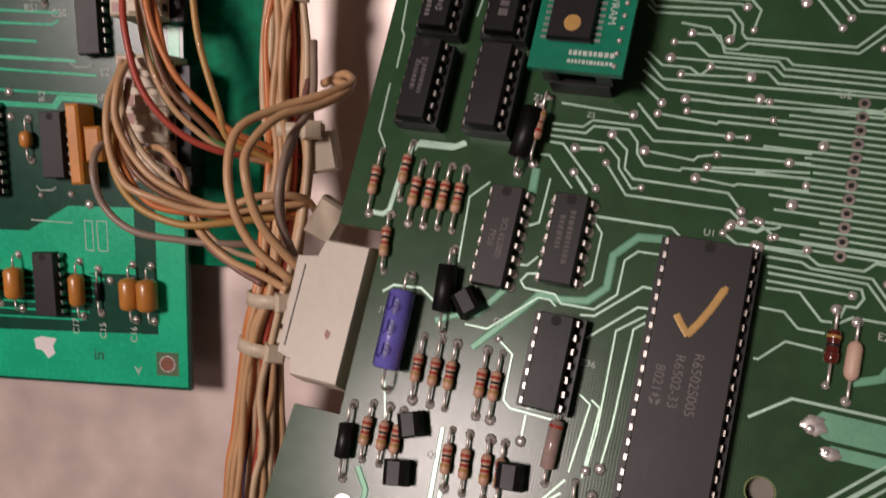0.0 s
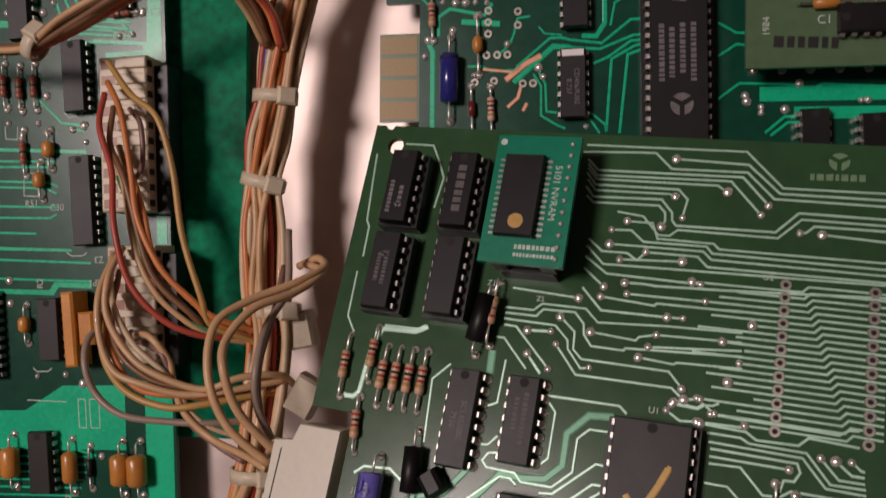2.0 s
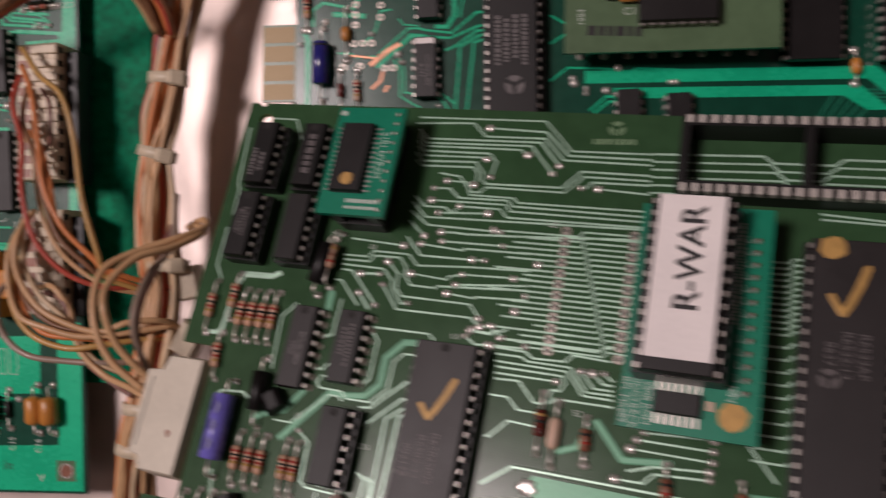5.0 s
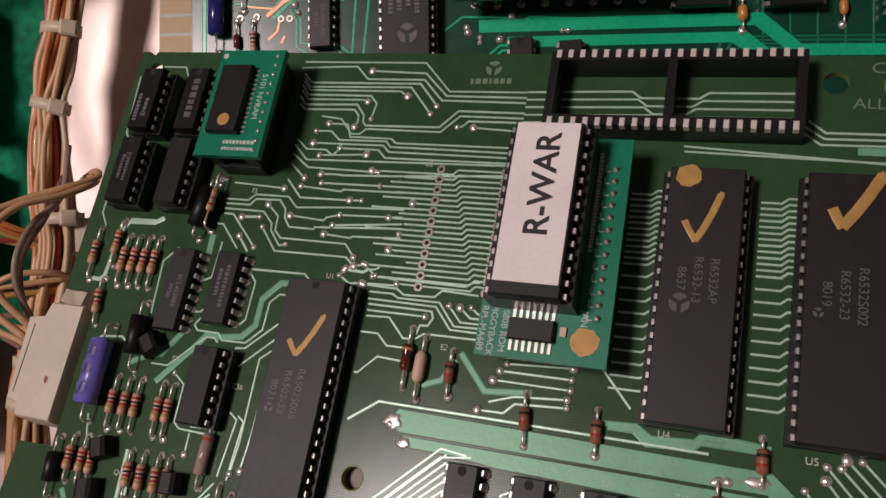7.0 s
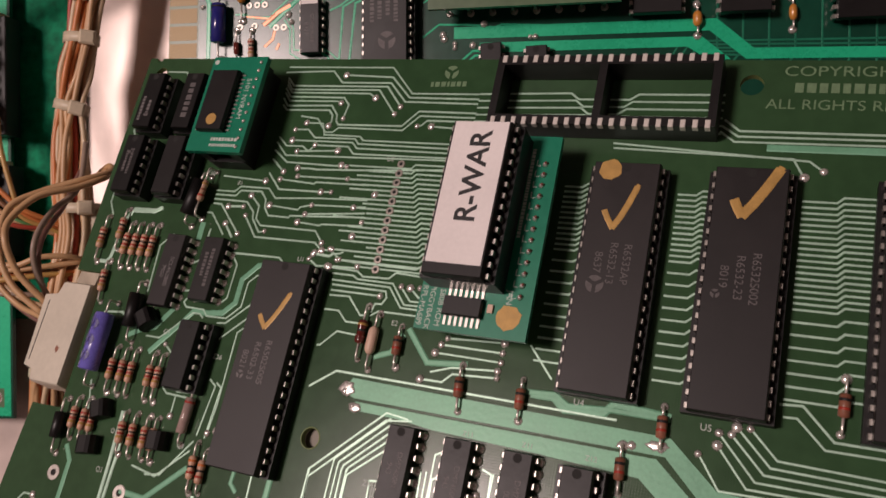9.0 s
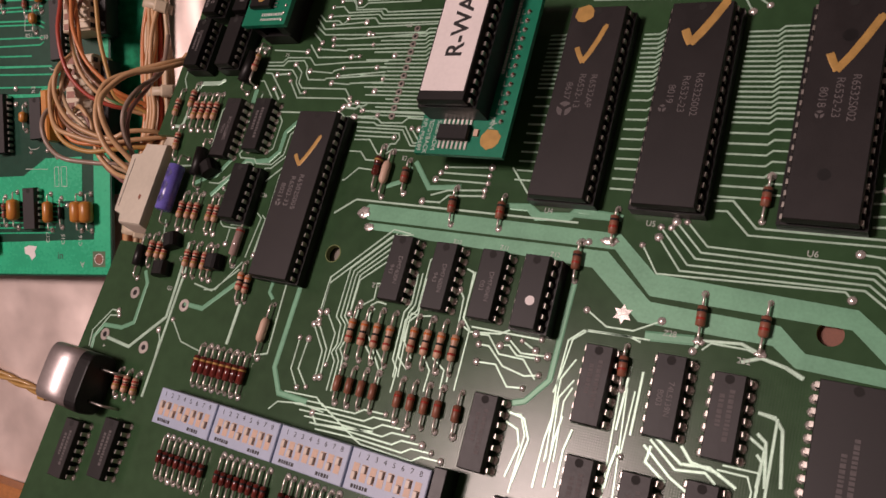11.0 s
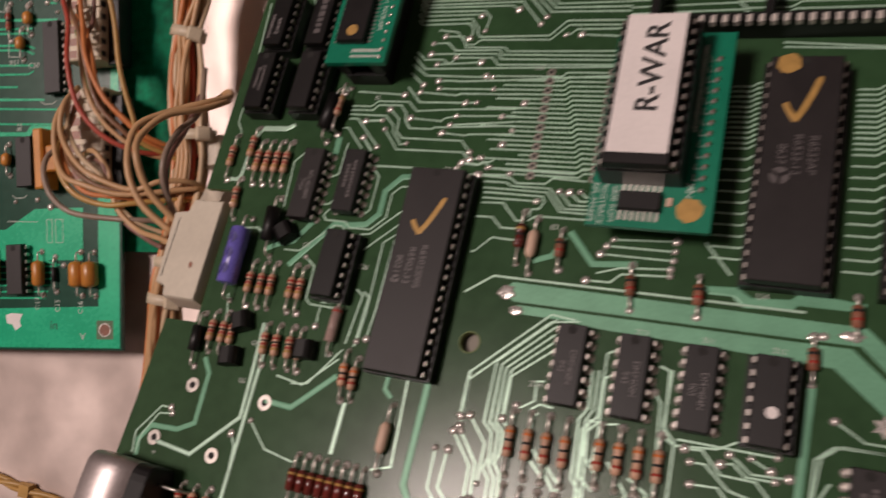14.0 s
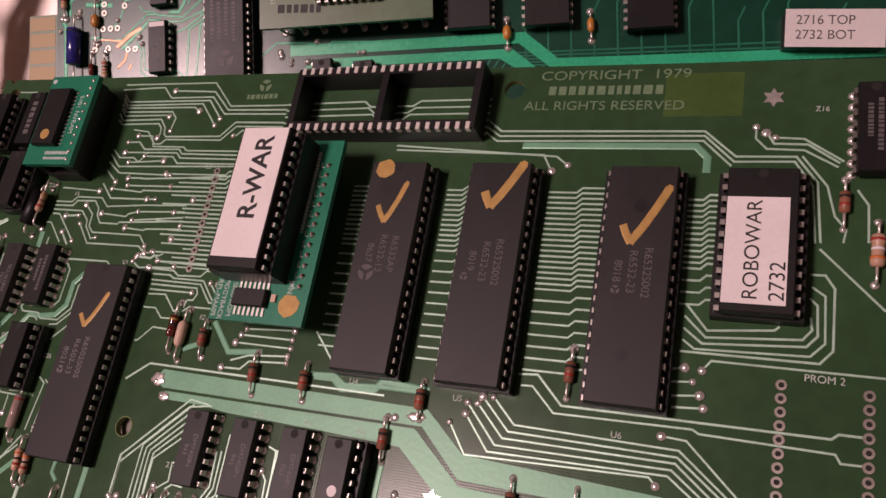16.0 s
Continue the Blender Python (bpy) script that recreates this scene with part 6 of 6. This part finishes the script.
bundle([(-225, 42, 20, 1), (-200, 44, 22, 0.9), (-191, 46, 24, 0.7), (-180, 52, 26, 1), (-166, 60, 28, 1), (-152, 65, 28, 0.75), (-141, 66, 26, 1), (-135, 62, 20, 1), (-132, 54, 14, 0.8)], 4.2, ("brown", "red", "brown", "tan", "orange", "brown", "tan", "red", "brown", "tan"), 0.9, 9)


def cable_tie(u, v, w, rad, turn=0.0, width=3.2):
    ob = part("cable_tie", shared(("tie", rad, width), lambda: Geo().loft([[(rad * 1.05 * k * math.cos(2 * math.pi * i / 20), y, rad * 0.8 * k * math.sin(2 * math.pi * i / 20)) for i in range(20)] for y, k in ((-width / 2, 0.98), (-width / 2, 1.1), (width / 2, 1.1), (width / 2, 0.98))], False).mesh("cable_tie", M_NYLON, True)), harness, at(u, v, w, turn), "yellowed nylon cable tie")
    part("tie_head", shared(("head", width), lambda: Geo().box(-2.4, 2.4, -width / 2 - 0.6, width / 2 + 0.6, -1.5, 1.7, 0.6).mesh("tie_head", M_NYLON)), ob, at(rad * 0.8, 0, rad * 0.55, 0, 0, 30))


for u, v, w, r, t in ((-132, 42, 10, 5.2, 4), (-132, 20, 10, 5.2, -6), (-128.5, 80, 10, 6.0, 0), (-120.5, -52, 17.5, 5.4, 8), (-121, -64, 17.5, 5.2, 0), (-191, 46, 24, 3.8, 70), (-152, 65, 28, 3.8, 80), (-124, -12, 10, 6.0, 10)):
    cable_tie(u, v, w, r, t)
for u, v, w, t in ((-117, -16, 9, 20), (-111, -31, 16, -20)):
    part("splice_cap", shared("splice", lambda: Geo().stack([(0, 3.2, 4.4), (1, 3.6, 4.8), (5, 3.6, 4.8), (6, 3.0, 4.2)]).mesh("splice_cap", M_NYLON)), harness, at(u, v, w - 4, t), "yellowed nylon plug in the harness")
cord = thing("twisted_cord", "thin yellow twisted cord with a knot on the metal sheet", "cable", PANEL)
for k in range(3):
    pts = [(-235 + 7 * i, -139.5 - 0.75 * i + 1.1 * math.sin(i * 1.3 + k * 2.1), -9.2 + 1.0 * math.cos(i * 1.3 + k * 2.1)) for i in range(16)]
    part("strand", Geo().tube(pts, 0.95, 7, 4).mesh("strand", M_WIRES["yellow"], True), cord)
part("knot", Geo().stack([(-10, 2.2, 2.2), (-8.5, 2.7, 2.7), (-6.4, 2.0, 2.2)]).mesh("knot", M_WIRES["yellow"]), cord, at(-180, -145.4, -0.6))
tagged(new("wooden_rail", Geo().box(-260, -150, -235, -188, -11, -4, 1.0).mesh("wooden_rail", M_WOOD)), "orange-stained wooden rail below the metal sheet", "wood rail").matrix_basis = PANEL

# ---- the board under the main one ----
lp = flat
rear = thing("circuit_board", "green circuit board partly hidden beneath another board", "circuit board", on(0, 0))
rx, ry = lp(-99.2, 64.6)
part("substrate", Geo().plate([(rx, ry - 140), (rx + 290, ry - 140), (rx + 290, ry + 90), (rx - 9, ry + 90), (rx - 9, ry + 8), (rx, ry + 8)], -1.6, 0).mesh("substrate", M_PCB2), rear)
part("edge_tab", Geo().box(rx - 10.6, rx, ry - 23, ry, -1.6, 0).mesh("edge_tab", M_PCB4), rear)
for k in range(4):
    part("contact_finger", shared("finger", lambda: Geo().box(-10.4, -0.6, -2.35, 2.35, 0, 0.06).mesh("contact_finger", M_FINGER)), rear, at(rx, ry - 3.0 - 5.7 * k))
panel_axial(rear, -89.2, 53.5, 22, kind="can", name="electrolytic_capacitor", blen=12.5, r=2.45, z=2.7, bands=(M_INK,), body=M_NAVY, turn=88)
panel_axial(rear, -83.3, 63.0, 15, kind="bead", name="capacitor", blen=4.4, r=1.4, z=1.6, bands=(), body=M_CAPO)
for u in (-93.9, -91.3, -88.7, -86.1, -83.3, -104):
    panel_axial(rear, u, 84.6, 12, bands=TAN4)
panel_axial(rear, -96.4, 69.4, 13, bands=TAN4)
panel_axial(rear, -77.5, 47.0, 12, body=M_CREAM, bands=TAN4)
panel_axial(rear, -82.5, 46.5, 12, kind="diode", name="diode", body=M_DIODE, bands=(), blen=4.0, r=0.9)
rear_chip = panel_dip(rear, -57.8, 55.6, 7, m=M_CHIP, text="CD4069UBE|8.737", turn=1)
part("pale_band", Geo().box(-2.7, 2.7, 6.6, 8.2, 3.9, 3.94).mesh("pale_band", M_LABEL), rear_chip)
panel_dip(rear, -60.6, 78.0, 7, m=M_CHIP, turn=1)
a, b = lp(-34.0, 66.0)
part("socket", socket_mesh(20, 15.24, 3.6), rear, at(a, b, 0, 1), "black plastic chip socket")
big = thing("integrated_circuit", "long black chip with pale printed maker's marks", "chip", on(0, 0) @ at(a, b, 3.2, 1), "large chips")
part("body", dip_body(20, 13.7, M_CHIP), big)
dress_dip(big, 20, 15.24, 13.7, 1.75)
maker_mark(big, 0.6, -13.5, 3.93, 2.7, M_PRINT)
part("print", bars([(-7, 7, 3.4, 1.3), (-7, 5, 0.9, 1.3), (-6, 6, -1.6, 1.3), (-7, 7, -4.0, 1.3)], M_PRINT), big, at(0, -1.0, 3.92, -90))
part("print", Geo().plate([(-2.6, 2.0), (-0.5, 2.8), (1.6, 1.4), (3.0, 2.2), (2.0, -0.4), (2.4, -2.4), (-0.6, -2.0), (-2.2, -0.4)], 0, 0.03).mesh("print", M_PRINT), big, at(-0.6, 13.5, 3.92))
for u, v in ((43.6, 83.6), (67.2, 86.2), (97.4, 87.4)):
    panel_dip(rear, u, v, 12, 15.24, 13.5, M_CHIP, 2.0, 0)
panel_axial(rear, 57.0, 69.3, 9, kind="bead", name="capacitor", blen=4.4, r=1.3, z=1.5, bands=(), body=M_CAPO)
panel_axial(rear, 82.0, 73.5, 9, kind="bead", name="capacitor", blen=4.4, r=1.1, z=1.5, bands=(), body=M_CAPO)
for u, v in ((1, 51), (14.5, 51.6)):
    panel_dip(rear, u, v - 3.5, 7, m=M_CHIP)
a, b = lp(149.5, 76.0)
wl = thing("paper_label", "white paper label with grey lettering on the lower board", "label", on(0, 0) @ at(a, b, 0, -4))
part("chip_carrier", Geo().box(-13, 13, -5.2, 5.2, 0.1, 6.0, 0.3).mesh("chip_carrier", M_BLACK), wl)
part("paper", Geo().box(-13.2, 13.2, -5.4, 5.4, 6.0, 6.15).mesh("paper", M_LABEL), wl)
part("lettering", words("2716 TOP", 2.7, M_PRINTD), wl, at(-2.6, 2.2, 6.17))
part("lettering", words("2732 BOT", 2.7, M_PRINTD), wl, at(-2.6, -2.0, 6.17))

# the small olive daughter board
ol = thing("daughter_board", "pale olive daughter board raised on pins above the lower board", "circuit board", on(0, 0))
a, b = lp(-18.8, 61.6)
part("substrate", Geo().box(a, a + 55, b, b + 60, 10.4, 12.0).mesh("substrate", M_PCB4), ol, None)
for i in range(8):
    part("pin", shared("olpin", lambda: Geo().box(-0.35, 0.35, -0.35, 0.35, 0, 10.4).cyl(0, 0, [(0, 1.2), (0.5, 0.8)], 8).mesh("pin", M_TIN)), ol, at(a + 4 + 6.6 * i, b + 2.0))
soc = part("chip", dip_body(8, 6.4, M_CHIP), ol, at(a + 29, b + 10, 12.2, 90))
dress_dip(soc, 8, 7.62, 6.4, 2.2)
q = part("capacitor", Geo().turned([(-3, 0.4), (-2.4, 1.3), (2.4, 1.3), (3, 0.4)], 12, 13.4).mesh("capacitor", M_CAPO, True), ol, at(a + 17, b + 14))
part("lead", Geo().tube([(-6, 0, 12), (-5.6, 0, 13.4), (5.6, 0, 13.4), (6, 0, 12)], 0.35, 6, 1).mesh("lead", M_TIN), q)
part("module", Geo().box(a + 12, a + 32, b + 19, b + 30, 12, 19, 0.4).mesh("module", mat("dark_red_module", (0.09, 0.015, 0.015), 0.35)), ol)
for text, size, dx, dy, t in (("C1", 2.0, 17, 10.6, 0), ("R1", 2.0, 9.5, 17.0, 0), ("1984", 1.6, 4.4, 9.5, 90)):
    part("lettering", words(text, size, M_SILK), ol, at(a + dx, b + dy, 12.03, t))
part("lettering", bars([(-7, 7, 0, 2.6)], M_INK), ol, at(a + 13, b + 5.6, 12.03, -3))

cu, cv = lp(-12.6, 57.0)
part("copper_fill", Geo().plate([(cu, cv - 0.2), (cu, cv + 3.4), (cu + 76, cv + 2.8), (cu + 86, cv - 6), (cu + 180, cv - 8), (cu + 180, cv - 11), (cu + 84, cv - 9), (cu + 74, cv - 0.6)], 0, 0.09).mesh("copper_fill", M_TRACE2), rear)
part("copper_fill", Geo().plate([(cu + 8, cv - 4.6), (cu + 8, cv - 1.6), (cu + 72, cv - 2.2), (cu + 80, cv - 9), (cu + 74, cv - 9), (cu + 68, cv - 5)], 0, 0.09).mesh("copper_fill", M_TRACE2), rear)
rl = Geo()
rl.stroke([lp(*p) for p in ((-72.8, 58.6), (-65.3, 66.9), (-62.4, 67.3), (-60.2, 67.0), (-52.3, 67.0), (-46.1, 73.6), (-43.0, 74.2))], 0.7, 0, 0.08)
rl.stroke([lp(*p) for p in ((-59.9, 65.1), (-52.5, 65.5), (-44.9, 69.8), (-42.4, 70.3))], 0.7, 0, 0.08)
rl.stroke([lp(*p) for p in ((-53.6, 61.7), (-50.3, 63.6), (-45.3, 68.3), (-41.9, 69.1))], 0.7, 0, 0.08)
rl.stroke([lp(*p) for p in ((-47.9, 45.0), (-49.3, 63.3), (-44.2, 67.2), (-41.8, 68.0))], 0.7, 0, 0.08)
rl.stroke([lp(*p) for p in ((-44.6, 45.1), (-45.5, 64.9), (-41.6, 66.8))], 0.7, 0, 0.08)
rl.stroke([lp(*p) for p in ((-54.7, 49.9), (-51.6, 48.8), (-48.4, 46.8), (-47.9, 45.0))], 0.6, 0, 0.08)
rl.stroke([lp(*p) for p in ((-54.4, 48.2), (-52.1, 47.5), (-49.5, 44.5))], 0.6, 0, 0.08)
rl.stroke([lp(*p) for p in ((-57.5, 68.3), (-53.9, 68.6), (-52.3, 72.1), (-53.3, 78.6), (-49.7, 83.1), (-45.5, 83.5), (-44.2, 81.9))], 1.2, 0, 0.08)
rl.stroke([lp(*p) for p in ((-50.8, 71.6), (-50.6, 77.4), (-47.8, 79.9))], 0.6, 0, 0.08)
rl.stroke([lp(*p) for p in ((-23.8, 66.8), (-20.0, 70.1), (-17.0, 70.2))], 0.6, 0, 0.08)
rl.stroke([lp(*p) for p in ((-22.3, 56.3), (-17.9, 60.7), (-9.3, 61.5), (-4.0, 61.8), (-1.5, 61.0), (1.1, 62.7), (17.5, 64.0))], 0.6, 0, 0.08)
rl.stroke([lp(*p) for p in ((-25.0, 74.9), (-20.4, 72.9), (-17.4, 73.1))], 0.6, 0, 0.08)
rl.stroke([lp(*p) for p in ((-72.9, 54.6), (-64.2, 64.9), (-59.9, 65.1))], 1.4, 0, 0.08)
rl.stroke([lp(*p) for p in ((-68.2, 57.4), (-65.8, 54.6), (-64.7, 47.1), (-60.4, 45.2), (-58.2, 44.6))], 0.6, 0, 0.08)
rl.stroke([lp(*p) for p in ((-66.8, 57.9), (-64.8, 55.2), (-63.5, 48.3), (-60.9, 48.3))], 0.6, 0, 0.08)
rl.stroke([lp(*p) for p in ((-85.3, 57.4), (-81.6, 57.8), (-79.2, 56.9), (-72.7, 57.9))], 0.6, 0, 0.08)
rl.stroke([lp(*p) for p in ((-71.2, 71.9), (-74.3, 71.1), (-74.6, 67.3), (-75.2, 64.3), (-77.9, 61.0))], 0.6, 0, 0.08)
rl.stroke([lp(*p) for p in ((-104.2, 74.6), (-101.1, 74.6), (-98.1, 72.2))], 0.6, 0, 0.08)
rl.stroke([lp(*p) for p in ((-10.2, 49.4), (-6.2, 53.9), (-0.3, 54.7), (2.4, 53.9))], 0.7, 0, 0.08)
rl.stroke([lp(*p) for p in ((-8.8, 48.9), (-5.3, 52.6), (-0.8, 53.2))], 0.7, 0, 0.08)
rl.stroke([lp(*p) for p in ((-68.6, 69.5), (-66.9, 67.9), (-62.5, 68.0))], 0.5, 0, 0.08)
blobs = Geo()
for i, p in enumerate(((-104.2, 74.6), (-96.6, 63.0), (-96.9, 58.7), (-94.2, 73.1), (-90.9, 73.4), (-88.2, 73.7), (-85.7, 74.0), (-82.7, 74.3), (-84.4, 70.7), (-90.5, 66.2), (-83.2, 55.4), (-75.9, 64.2), (-67.0, 59.1), (-65.6, 56.9), (-53.0, 45.7), (-16.1, 57.8), (-15.5, 56.5), (-12.0, 55.5), (-11.8, 54.1), (-6.4, 55.6), (-4.1, 62.2), (10.4, 59.9), (11.9, 60.1), (-68.6, 83.6), (-67.1, 78.6), (4.1, 51.4))):
    a, b = lp(*p)
    r = 0.9 + 0.2 * math.sin(i * 1.7)
    blobs.cyl(a, b, [(0.0, r * 1.15), (0.3, r), (0.65, r * 0.6), (0.8, 0.1)], 10)
tagged(part("soldering", blobs.mesh("soldering", M_SOLDER, True), rear), kind="stuff")

M_TRACE3 = mat("dull_green_track", (0.010, 0.17, 0.095), 0.32, 0.0, 0.15, 60)
dull = Geo()
for k in range(14):
    x, y = lp(60 + 7 * k, 66)
    dull.stroke([(x, y - 8), (x + 3, y - 4), (x + 3, y + 12 + (k % 3) * 3), (x + 5, y + 16 + (k % 3) * 3)], 0.6, 0, 0.08)
for k in range(5):
    x, y = lp(62, 60)
    dull.stroke([(x - 14 + 2.2 * k, y - 6), (x - 8 + 2.2 * k, y + 4 - k), (x + 90, y + 2 - 1.7 * k)], 0.6, 0, 0.08)
tagged(part("copper_layer", dull.mesh("copper_layer", M_TRACE3), rear), kind="stuff")
x, y = lp(-96.5, 60)
rl.stroke([(x, y + 3), (x + 1.5, y), (x + 1.5, y - 26)], 1.4, 0, 0.08)
rl.stroke([(x + 3, y + 4), (x + 3, y + 9), (x + 6, y + 11), (x + 15, y + 9), (x + 17, y + 12)], 0.9, 0, 0.08)
rl.stroke([(x + 9, y + 7.5), (x + 19, y + 6.6)], 1.5, 0, 0.08)
tagged(part("copper_layer", rl.mesh("copper_layer", M_TRACE2), rear), kind="stuff")
M_BARE = mat("bare_copper", (0.60, 0.30, 0.19), 0.45, 0.6, 0.15, 300)
x, y = lp(-75, 55)
for pts, w in (([(0, 0), (5, 4), (9, 6)], 1.6), ([(-6, 3), (2, 2), (4, 3.6)], 0.8), ([(4, -1.5), (3.2, -4.6), (0.5, -7)], 1.0), ([(4.5, -8), (5.5, -6)], 1.0)):
    part("scraped_track", Geo().stroke([(x + a, y + b) for a, b in pts], w, 0, 0.1).mesh("scraped_track", M_BARE), rear)
for dx, dy in ((-5, 6.5), (-2.2, 6.5), (0.4, 6.5), (4.4, -1.0), (7.0, -1.0), (-8, -0.4), (-3, -0.2), (-4.6, 12), (-4.6, 15), (-4.6, 18), (3, 14), (3, 17.5)):
    part("ring_pad", shared("colpad", lambda: None), rear, at(x + dx, y + dy, 0.05))
